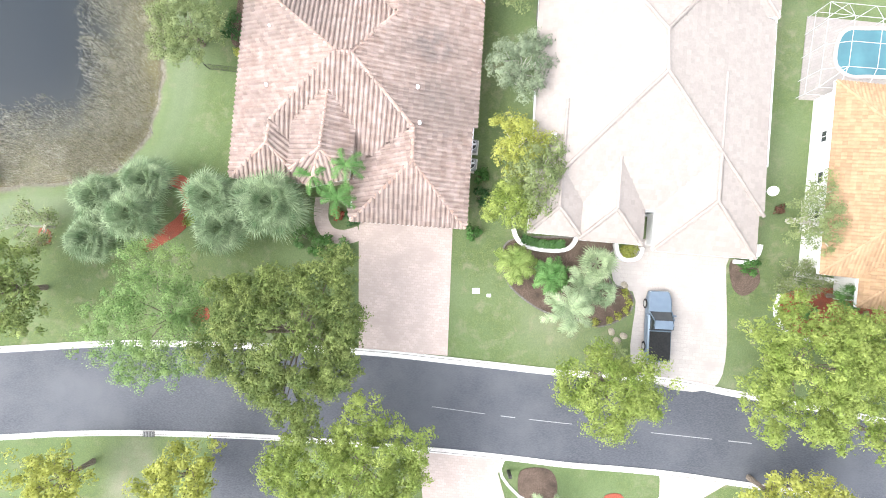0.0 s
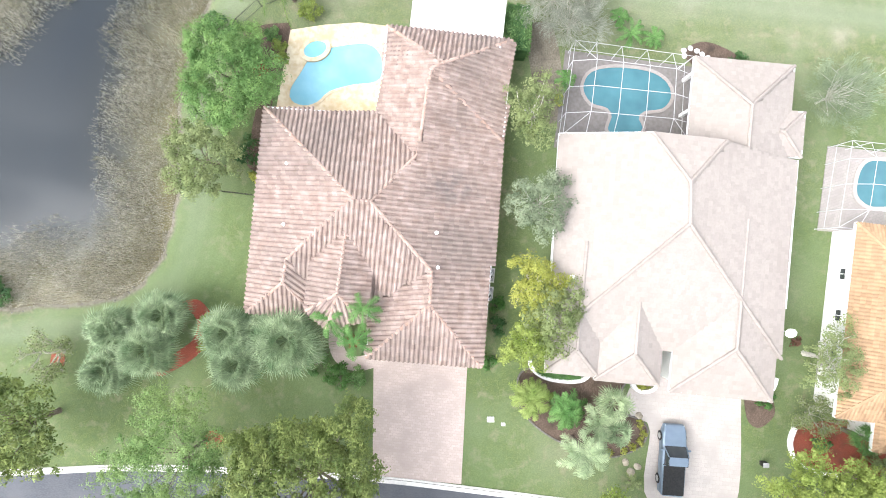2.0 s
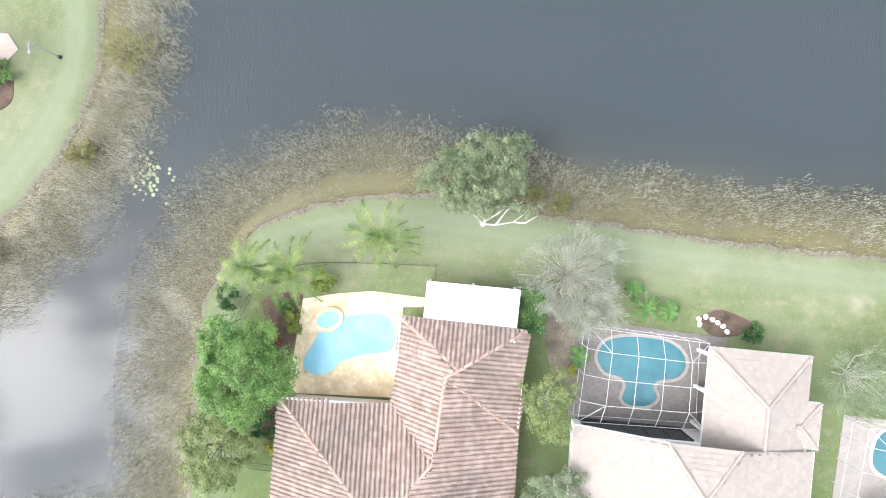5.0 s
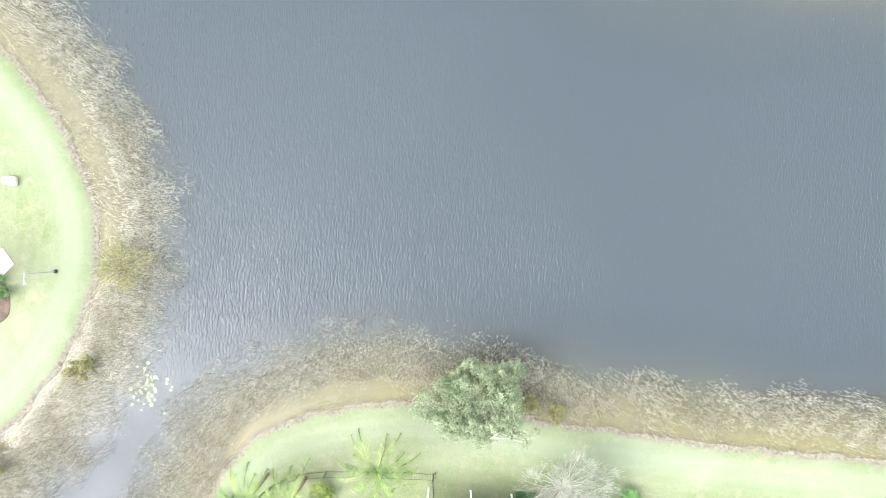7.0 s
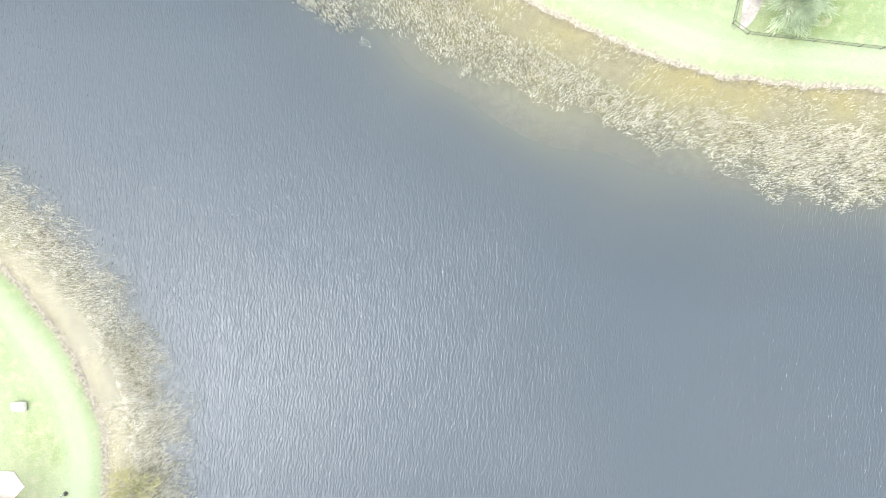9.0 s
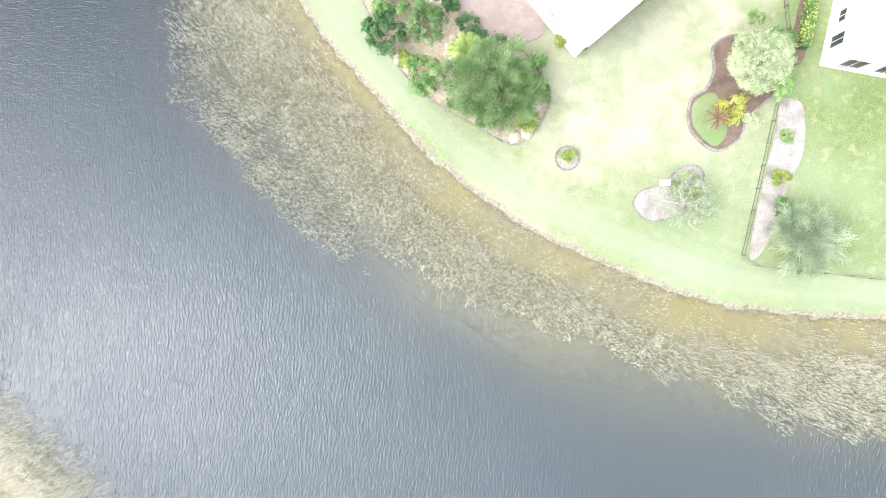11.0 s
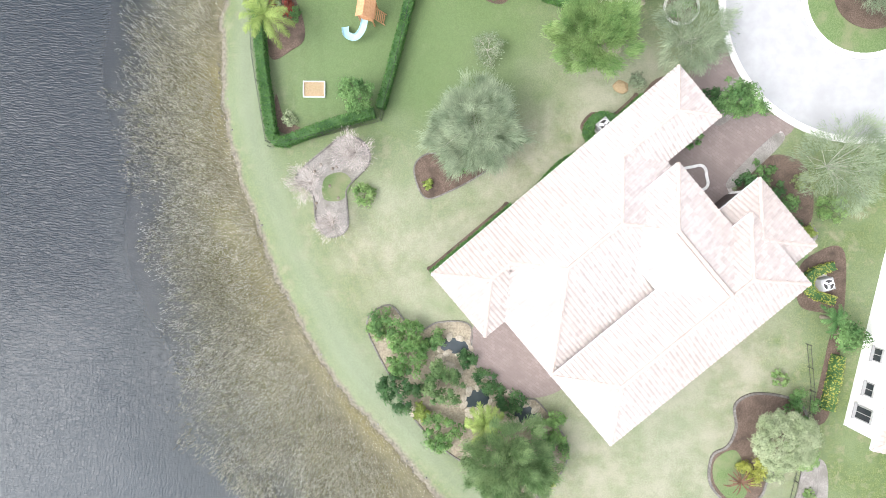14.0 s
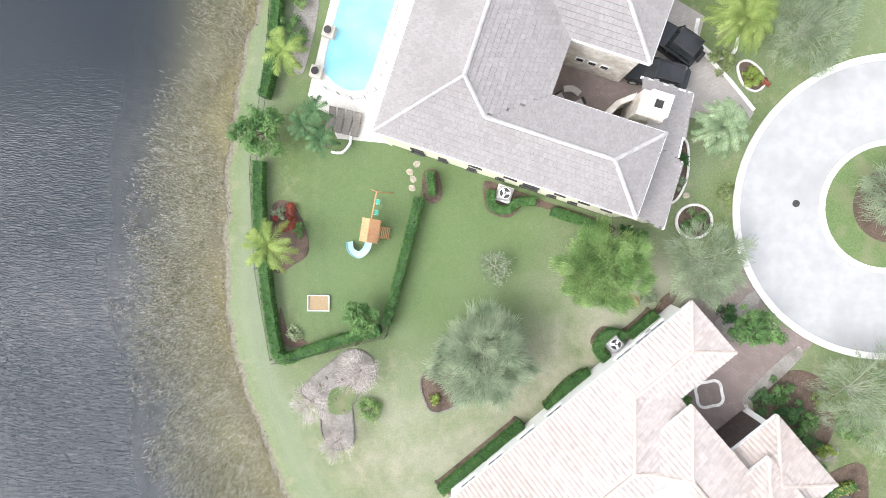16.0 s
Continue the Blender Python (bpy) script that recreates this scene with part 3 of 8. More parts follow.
# ---- ground, lake and shores ----
SHORE_SOUTH = [(-75, 5), (-45, 5.4), (-36.3, 5.8), (-29.8, 6.3), (-26, 7), (-23.6, 9), (-22.4, 12), (-22, 15), (-21.9, 21), (-21.4, 25.2), (-20.3, 28.6), (-18.7, 31), (-15.8, 33.4), (-12.3, 34.5), (-8.8, 35.1), (-4, 35.3), (2, 34.4), (7.2, 33.4), (11, 33), (15.2, 32.2), (21.7, 31.5), (31, 30.6), (45, 29.5), (80, 27)]
SHORE_WEST = [(-75, 25), (-60, 26), (-42, 29.5), (-36.9, 33.2), (-34.6, 35.6), (-32.2, 38.5), (-30.4, 41.9), (-29.2, 45.8), (-29, 49.2), (-29.7, 52.7), (-31.1, 56.2), (-33.4, 59.6), (-36, 62.9), (-42, 68), (-52, 72), (-75, 74)]
SHORE_NORTH = [(80, 69), (45, 73), (30, 74.7), (22.6, 75.4), (18.3, 76.2), (14.4, 77.5), (9.5, 79.8), (4.3, 82.4), (0.3, 85.6), (-3.2, 88.6), (-5.5, 91.5), (-7.9, 94.3), (-10.2, 97.2), (-12.2, 101), (-14, 105), (-15.4, 109.5), (-16.3, 112.5), (-16.95, 116), (-16.95, 120), (-16.7, 123.5), (-16.4, 127.3), (-15.7, 131), (-14.8, 134.5), (-13.4, 138.6), (-11.5, 143), (-9, 150), (-5, 170), (0, 190)]
WATER_Z = -0.32
land = [np.vstack([smooth_line(SHORE_SOUTH, 1.5), [(80, -60), (-75, -60)]]),
        smooth_line(SHORE_WEST, 1.5),
        np.vstack([smooth_line(SHORE_NORTH, 1.5), [(80, 190)]])]


GX, GY = np.arange(-76, 81.01, 0.5), np.arange(-61, 191.01, 0.5)
BANKS = np.stack([signed_distance(*np.meshgrid(GX, GY), p) for p in land])


def bank_distances(x, y):
    """Metres inside each of the three banks, read from the grid."""
    u, v = np.clip((x + 76) * 2, 0, len(GX) - 1.001), np.clip((y + 61) * 2, 0, len(GY) - 1.001)
    i, j = u.astype(int), v.astype(int)
    a, b = u - i, v - j
    return BANKS[:, j, i] * (1 - a) * (1 - b) + BANKS[:, j, i + 1] * a * (1 - b) + BANKS[:, j + 1, i] * (1 - a) * b + BANKS[:, j + 1, i + 1] * a * b


def shore_distance(x, y):
    return bank_distances(x, y).max(0)


DRY = [(9.5, 116.3, 3.6, 0.9), (13.4, 116.6, 2.2, 0.8), (6.0, 114.8, 3.0, 0.6), (2.6, 118.2, 2.0, 0.5), (-10, 31.8, 4, .6), (0, 31.5, 5, .5), (12, 30, 5, .45), (25, 28.5, 6, .45), (-37, 48, 9, .35), (-36, 38, 6, .5), (10.5, 114.5, 4.5, 1.0), (6, 113, 4, .6), (15, 92, 7, .5), (5, 86, 5, .45), (-1, 107, 5, .4), (10, 112.5, 5, .5), (5, 117, 4, .5), (2, 111, 3, .4), (-4, 104, 5, .35), (12, 97, 6, .35), (10, 90, 5, .3), (17, 97, 4, .45), (-23.2, -14.7, 1.6, 1.3), (17, 30, 1.1, .9), (28.3, 27.3, .8, .8), (8, -4, 2.2, .5), (24, 17, 3, .4), (24, 8, 2.5, .35), (3.5, 15, 2, .3), (-1, 117.5, 1, .6), (-4.8, 116, 1, .6), (1, 119.6, 1.6, .6), (-24.5, -16.6, 1.2, .8), (21, -9, 1.3, .5), (-7, 108, 4, .25)]


def build_ground():
    xs = np.concatenate([[-1500, -600, -250, -130], np.arange(-75, 80.01, 0.5), [130, 250, 600, 1500]])
    ys = np.concatenate([[-1500, -600, -200], np.arange(-60, 190.01, 0.5), [260, 600, 1500]])
    X, Y = np.meshgrid(xs, ys)
    d = shore_distance(X, Y)
    d = d + 0.18 * wobble(X, Y, 2.1, 0.5) + 0.1 * wobble(X, Y, 6.0, 2.0)
    z = np.interp(d, [-14, -6, -2.5, -0.3, 0.25, 0.9, 3.0], [-1.9, -1.0, -0.62, -0.38, -0.14, -0.02, 0.0])
    z = z + np.where(d > 3, 0.0, 0.03 * wobble(X, Y, 3.0, 1.0))
    ny, nx = X.shape
    idx = np.arange(nx * ny).reshape(ny, nx)
    faces = np.stack([idx[:-1, :-1], idx[:-1, 1:], idx[1:, 1:], idx[1:, :-1]], -1).reshape(-1, 4)
    me = raw("ground", np.stack([X, Y, z], -1).reshape(-1, 3), faces, True)
    dry = sum(s * np.exp(-((X - a) ** 2 + (Y - b) ** 2) / (r * r)) for a, b, r, s in DRY)
    me.attributes.new("dry", "FLOAT", "POINT").data.foreach_set("value", np.clip(dry + 0.5 * np.clip((Y - 74) / 4, 0, 1) * np.clip((114 - Y) / 6, 0, 1) * np.clip((24 - X) / 3, 0, 1) * np.clip(0.75 + wobble(X, Y, 0.25, 2.0), 0, 1), 0, 1).ravel())
    strip = np.exp(-((d - 1.8) / 1.3) ** 2) * 0.75 + 0.4 * (Y > 30) * np.clip(0.35 + wobble(X, Y, 0.35, 3.0), 0, 1)
    me.attributes.new("pale", "FLOAT", "POINT").data.foreach_set("value", np.clip(strip, 0, 1).ravel())
    lush = np.clip((Y - 113.5) / 3, 0, 1) * np.clip((9 - X) / 6, 0, 1) * np.clip(d / 5 - 0.4, 0, 1) * 0.85 + np.clip((26 - Y) / 6, 0, 1) * (0.3 + 0.3 * wobble(X, Y, 0.3, 1.5))
    me.attributes.new("shore", "FLOAT", "POINT").data.foreach_set("value", np.clip(shore_distance(X, Y) + 0.25 * wobble(X, Y, 0.4, 1.0), 0, 7.5).ravel())
    me.attributes.new("lush", "FLOAT", "POINT").data.foreach_set("value", np.clip(lush, 0, 1).ravel())
    tagged(part("ground", me, M["ground"]), "green and straw-yellow lawn running down to a muddy lake bed", "ground", kind="structure")


build_ground()


def build_water():
    xs, ys = np.concatenate([[-1500, -500, -200], np.arange(-75, 80.01, 1.0), [200, 500, 1500]]), np.concatenate([np.arange(0, 190.01, 1.0), [300, 600, 1500]])
    X, Y = np.meshgrid(xs, ys)
    banks = bank_distances(X, Y)
    d = -banks.max(0)
    reach = d / np.where(banks.argmax(0) == 2, np.interp(Y, [92, 112], [1.35, 0.8]), 0.72)
    ny, nx = X.shape
    idx = np.arange(nx * ny).reshape(ny, nx)
    faces = np.stack([idx[:-1, :-1], idx[:-1, 1:], idx[1:, 1:], idx[1:, :-1]], -1).reshape(-1, 4)
    keep = (d.ravel()[faces] > -2.0).any(1)
    me = raw("lake", np.stack([X, Y, np.full(X.shape, WATER_Z)], -1).reshape(-1, 3), faces[keep], True)
    me.attributes.new("depth", "FLOAT", "POINT").data.foreach_set("value", np.interp(reach + 0.7 * wobble(X, Y, 0.5, 1.0), [0, 2.0, 5.0, 8.0, 13.0], [0.25, 0.45, 0.72, 0.9, 1.0]).ravel())
    # Reflected-sky brightness along the lake, put into the water colour.
    me.attributes.new("sky_tone", "FLOAT", "POINT").data.foreach_set("value", (np.clip((Y - 33) / 4, 0.25, 1) * np.clip((106 - Y) / 26, 0, 1) * (0.88 + 0.12 * wobble(X, Y, 0.12, 2.0))).ravel())
    tagged(part("water", me, M["water"]), "dark grey-blue lake water with fine wind ripples", "lake", kind="structure")


build_water()


# ---- roads, kerbs and drives ----
ROAD_N = smooth_line([(-60, -7.8), (-45, -6.9), (-33.9, -6.5), (-25.3, -6.05), (-16.7, -6.15), (-6.5, -6.62), (0.3, -7.28), (8.7, -8.18), (16.3, -8.75), (20.9, -9.62), (25.5, -10.4), (31.3, -11.5), (45, -14), (60, -17)], 1.0)
ROAD_S = smooth_line([(-60, -14), (-45, -13.2), (-33.7, -12.67), (-29.4, -12.41), (-23, -12.3), (-13.2, -12.61), (-2.2, -13.41), (4.5, -14.05), (8.7, -14.54), (12.9, -14.85), (17, -15.25), (22.4, -16.01), (31, -17.2), (45, -20), (60, -23.5)], 1.0)


def band_between(a, b, z):
    n = min(len(a), len(b))
    ia, ib = np.linspace(0, len(a) - 1, n), np.linspace(0, len(b) - 1, n)
    k = np.arange
    A = np.stack([np.interp(ia, k(len(a)), a[:, i]) for i in (0, 1)], 1)
    B = np.stack([np.interp(ib, k(len(b)), b[:, i]) for i in (0, 1)], 1)
    v = [(*p, z) for p in A] + [(*p, z) for p in B]
    return raw("road", v, [(n + i, n + i + 1, i + 1, i) for i in range(n - 1)])


tagged(part("road", band_between(ROAD_N, ROAD_S, 0.02), M["asphalt"]), "dark blue-grey asphalt street, worn and patched", "road", kind="structure")
tagged(part("side_road", slab([(-17.6, -12.75), (-17.9, -30), (-11.9, -30), (-12.9, -12.9)], 0.0, 0.024), M["asphalt"]), "short dark asphalt side street", "road", kind="structure")
tagged(part("kerb_north", ribbon(ROAD_N, 0.24, 0, 0.09, 0.22), M["kerb"]), "pale concrete kerb along the street", "kerb", kind="structure")
tagged(part("kerb_south", ribbon(ROAD_S, 0.20, 0, 0.09, -0.18), M["kerb"]), "pale concrete kerb along the street", "kerb", kind="structure")
# Dark strips stand in for the shadow line on each kerb's lawn side.
for k_line, k_off in ((ROAD_N, 0.30), (ROAD_S, -0.26)):
    tagged(part("kerb_shadow_line", ribbon(k_line, 0.02, 0.08, 0.094, k_off), M["edge_stone"]), "thin dark strip standing for the shadow line along a kerb", "kerb joint", kind="structure")
seam = smooth_line([(-1.2, -10.48), (4.5, -11.22), (10.8, -11.91), (17.1, -12.56), (22.5, -13.12)], 0.5)
for k, (i, j) in enumerate(((0, 9), (10, 13), (14, 21), (24, 27), (31, 40), (41, 46))):
    tagged(part("road_seam", ribbon(seam[i:j], 0.025 + 0.008 * (k % 2), 0.02, 0.025), M["concrete"]), "thin worn white seam line on the asphalt", "road marking", kind="structure")

tagged(part("driveway_red_house", slab([(-6.75, 3.6), (-6.72, -6.2), (-0.05, -6.7), (0.35, 3.2)], 0.0, 0.03), M["paver_pink"]), "pale pink paver driveway", "driveway", kind="structure")
tagged(part("path_red_house", ribbon(smooth_line([(-9.5, 5.2), (-9.6, 3.6), (-9.0, 2.5), (-7.9, 2.2), (-6.7, 2.5)], 0.3), 0.55, 0, 0.034), M["paver_pink"]), "curved pink paver front path", "path", kind="structure")
tagged(part("driveway_cream_house", slab(smooth_line([(15.2, 2.2), (12.5, 0.6), (12.3, -0.6), (12.6, -1.4), (13.5, -1.8), (14.05, -2.6), (14.0, -7.9), (20.06, -8.75), (20.84, 0.06), (21.0, 1.6)], 1.0, True)[:-1], 0.0, 0.03), M["paver_cream"]), "bleached cream paver driveway", "driveway", kind="structure")
tagged(part("driveway_near", slab([(-2.3, -13.45), (-1.6, -20), (-1, -30), (5, -30), (4.2, -17.2), (3.7, -15.4), (4.3, -14.1)], 0.0, 0.03), M["paver_pink"]), "pink paver driveway with a flared mouth", "driveway", kind="structure")
tagged(part("driveway_corner", slab([(15.7, -15.2), (15.6, -17.2), (14, -30), (22, -30), (18.7, -17.2), (20.8, -16)], 0.0, 0.03), M["paver_pink"]), "pink paver driveway", "driveway", kind="structure")
ISLAND = smooth_line([(4.28, -14.2), (3.86, -15.05), (4.5, -16.3), (6.9, -17.6), (15, -17.6), (15.77, -16.25), (15.7, -15.4)], 0.6)
tagged(part("island_edging", ribbon(ISLAND, 0.1, 0, 0.1), M["kerb"]), "thin concrete edging round a lawn island", "edging", kind="structure")


# ---- houses ----
def slope_tiles(poly, wide=0.34, long=0.42, flat=False, deep=1.0, gappy=False):
    """Barrel or flat tiles laid in courses over one roof slope: base sheet, tiles."""
    P = np.array(poly, float)
    nrm = np.zeros(3)
    for i in range(len(P)):
        a, b = P[i], P[(i + 1) % len(P)]
        nrm += np.cross(a, b)
    nrm /= np.linalg.norm(nrm)
    if nrm[2] < 0:
        nrm = -nrm
    up = np.array([0, 0, 1.0]) - nrm * nrm[2]
    up /= np.linalg.norm(up)
    ac = np.cross(up, nrm)
    o = P.mean(0)
    a, b = (P - o) @ ac, (P - o) @ up
    lo = b.min()
    rows = np.arange(lo + long * 0.5, b.max(), long)
    verts, faces = [], []
    rng = np.random.default_rng(int(abs(o[0] * 31 + o[1] * 17)) + 1)
    poly2 = np.stack([a, b], 1)
    cols = np.arange(a.min(), a.max() + wide, wide)
    A, B = np.meshgrid(cols, rows)
    if flat:
        A = A + (np.arange(len(rows)) % 2)[:, None] * wide / 2
    inside = signed_distance(A, B, poly2) > (wide * 0.35 if flat and not gappy else -wide * 0.1)
    A, B = A[inside], B[inside]
    n = len(A)
    if n == 0:
        return np.zeros((0, 3)), np.zeros((0, 4), int)
    if flat:
        prof = [(-0.485, 0.03), (0.485, 0.03)] if gappy else [(-0.5, 0.03), (0.5, 0.03)]
    else:
        prof = [(-0.5, 0.012), (-0.37, 0.075), (-0.14, 0.1), (0.09, 0.075), (0.22, 0.012), (0.5, 0.008)]
    prof = [(x, z * deep) for x, z in prof]
    k = len(prof)
    jig = rng.normal(0, 0.006, (n, 2))
    V = np.empty((n, 2, k, 3))
    for j, (s, h) in enumerate(prof):
        for e, (t, lift) in enumerate(((-0.43 if gappy else -0.55, 0.045 if flat else 0.06), (0.5, 0.0))):
            V[:, e, j] = o + (A + s * wide)[:, None] * ac + (B + t * long)[:, None] * up + (h + lift + 0.018 + jig[:, e])[:, None] * nrm
    base = (np.arange(n) * 2 * k)[:, None]
    F = [base + np.array([[j, j + 1, k + j + 1, k + j]]) for j in range(k - 1)]
    return V.reshape(-1, 3), np.concatenate(F, 0)


def ridge_caps(a, b, r=0.16, long=0.42):
    """A row of half-round cap tiles from a to b."""
    a, b = np.array(a, float), np.array(b, float)
    d = b - a
    L = np.linalg.norm(d)
    d /= L
    side = np.cross(d, [0, 0, 1.0])
    side /= np.linalg.norm(side)
    up = np.cross(side, d)
    verts, faces = [], []
    for i in range(int(L / long) + 1):
        s0, s1 = i * long, min((i + 1.12) * long, L)
        base = len(verts)
        for s, g in ((s0, 1.04), (s1, 0.95)):
            for ang in (-100, -50, 0, 50, 100):
                t = radians(ang)
                verts.append(a + d * s + side * math.sin(t) * r * g + up * (math.cos(t) * r * g + 0.02))
        faces += [(base + j, base + j + 1, base + 6 + j, base + 5 + j) for j in range(4)]
        faces.append((base, base + 1, base + 2, base + 3, base + 4))
    return verts, faces


class House:
    def __init__(self, name, label, at, turn, tile, cap, wall, flat=False, tile_size=(0.34, 0.42), deep=0.45, gap=None):
        self.ob = thing(name, label, "house", at=(*at, 0), turn=turn)
        self.tile, self.cap, self.wall, self.flat, self.ts, self.deep, self.gap = tile, cap, wall, flat, tile_size, deep, gap or tile
        self.tv, self.tf, self.cv, self.cf, self.n, self.singles = [], [], [], [], 0, 0

    def slope(self, *pts):
        v, f = slope_tiles(pts, *self.ts, self.flat, self.deep, self.flat and self.gap is not self.tile)
        if self.singles > 0:
            size = 4 if self.flat else 12
            half = size // 2
            quads = [(j, j + 1, half + j + 1, half + j) for j in range(half - 1)]
            for k in range(0, len(v), size):
                part("tile", raw("tile", v[k:k + size], quads), M["tile_red_single"], self.ob)
            self.singles -= len(v) // size
            v, f = v[:0], f[:0]
        self.tf.append(f + self.n)
        self.tv.append(v)
        self.n += len(v)
        try:
            bm = bmesh.new()
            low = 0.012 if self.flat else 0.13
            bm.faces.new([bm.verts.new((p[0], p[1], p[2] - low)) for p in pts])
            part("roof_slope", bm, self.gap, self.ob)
        except ValueError:
            pass

    def caps(self, *pts, r=0.13):
        for a, b in zip(pts, pts[1:]):
            v, f = ridge_caps(a, b, r)
            k = len(self.cv)
            self.cv += v
            self.cf += [tuple(i + k for i in q) for q in f]

    def eave(self, *pts, depth=0.2):
        """Fascia board and gutter along an eave."""
        for a, b in zip(pts, pts[1:]):
            a, b = Vector(a), Vector(b)
            d = (b - a).normalized()
            q = Vector((-d.y, d.x, 0)) * 0.05
            lo, hi = Vector((0, 0, -depth)), Vector((0, 0, 0.03))
            bm = bmesh.new()
            c = [bm.verts.new(p + s * q + h) for p in (a, b) for s in (-1, 1) for h in (lo, hi)]
            for k in ((0, 1, 5, 4), (2, 6, 7, 3), (1, 3, 7, 5), (0, 4, 6, 2), (0, 2, 3, 1), (4, 5, 7, 6)):
                bm.faces.new([c[i] for i in k])
            part("gutter", bm, M["white"], self.ob, "white gutter and fascia")

    def hip(self, u0, v0, u1, v1, z, pitch=0.4, ends="hh", long=None):
        """A hipped wing over a rectangle; ends: h hip or g gable for the low and the high end of its ridge."""
        w, d = u1 - u0, v1 - v0
        along_u = w >= d if long is None else long == "u"
        if along_u:
            h = d / 2
            zr, m = z + h * pitch, (v0 + v1) / 2
            ra = (u0 + (h if ends[0] == "h" else 0), m, zr)
            rb = (u1 - (h if ends[1] == "h" else 0), m, zr)
            a, b, c, e = (u0, v0, z), (u1, v0, z), (u1, v1, z), (u0, v1, z)
            self.slope(a, b, rb, ra), self.slope(c, e, ra, rb)
            if ends[0] == "h":
                self.slope(e, a, ra), self.caps(ra, a), self.caps(ra, e)
            if ends[1] == "h":
                self.slope(b, c, rb), self.caps(rb, b), self.caps(rb, c)
        else:
            h = w / 2
            zr, m = z + h * pitch, (u0 + u1) / 2
            ra = (m, v0 + (h if ends[0] == "h" else 0), zr)
            rb = (m, v1 - (h if ends[1] == "h" else 0), zr)
            a, b, c, e = (u0, v0, z), (u1, v0, z), (u1, v1, z), (u0, v1, z)
            self.slope(b, c, rb, ra), self.slope(e, a, ra, rb)
            if ends[0] == "h":
                self.slope(a, b, ra), self.caps(ra, a), self.caps(ra, b)
            if ends[1] == "h":
                self.slope(c, e, rb), self.caps(rb, c), self.caps(rb, e)
        if (Vector(ra) - Vector(rb)).length > 0.3:
            self.caps(ra, rb)
        self.eave(a, b, c, e, a)

    def walls(self, outline, z, inset=0.0, label=""):
        part("wall", slab(outline, 0.0, z), self.wall, self.ob, label)

    def window(self, at, turn, w, h, panes=2, frame_mat=None):
        """A framed window standing proud of a wall; at is its middle, turn the way that it faces."""
        m = pose(*at, 0, 0, turn)
        fr = bmesh.new()
        for x0, x1, z0, z1 in ((-w / 2, w / 2, h / 2 - 0.07, h / 2), (-w / 2, w / 2, -h / 2, -h / 2 + 0.07), (-w / 2, -w / 2 + 0.07, -h / 2 + .07, h / 2 - .07), (w / 2 - 0.07, w / 2, -h / 2 + .07, h / 2 - .07)):
            box(fr, x0, -0.09, z0, x1, 0.02, z1)
        for k in range(1, panes):
            x = -w / 2 + w * k / panes
            box(fr, x - 0.02, -0.07, -h / 2 + .07, x + 0.02, 0.0, h / 2 - .07)
        win = part("window", fr, frame_mat or M["white"], self.ob)
        win.matrix_local = m
        part("pane", boxed(-w / 2 + .06, -0.03, -h / 2 + .06, w / 2 - .06, -0.01, h / 2 - .06), M["glass"], win)
        part("sill", boxed(-w / 2 - .08, -0.16, -h / 2 - 0.09, w / 2 + .08, 0.0, -h / 2), frame_mat or M["white"], win)

    def done(self):
        t = part("roof", raw("roof_tiles", np.vstack(self.tv), np.vstack(self.tf)), self.tile, self.ob)
        tagged(t, kind="stuff")
        if self.cf:
            tagged(part("ridge_tiles", raw("ridge_tiles", self.cv, self.cf), self.cap, self.ob), kind="stuff")


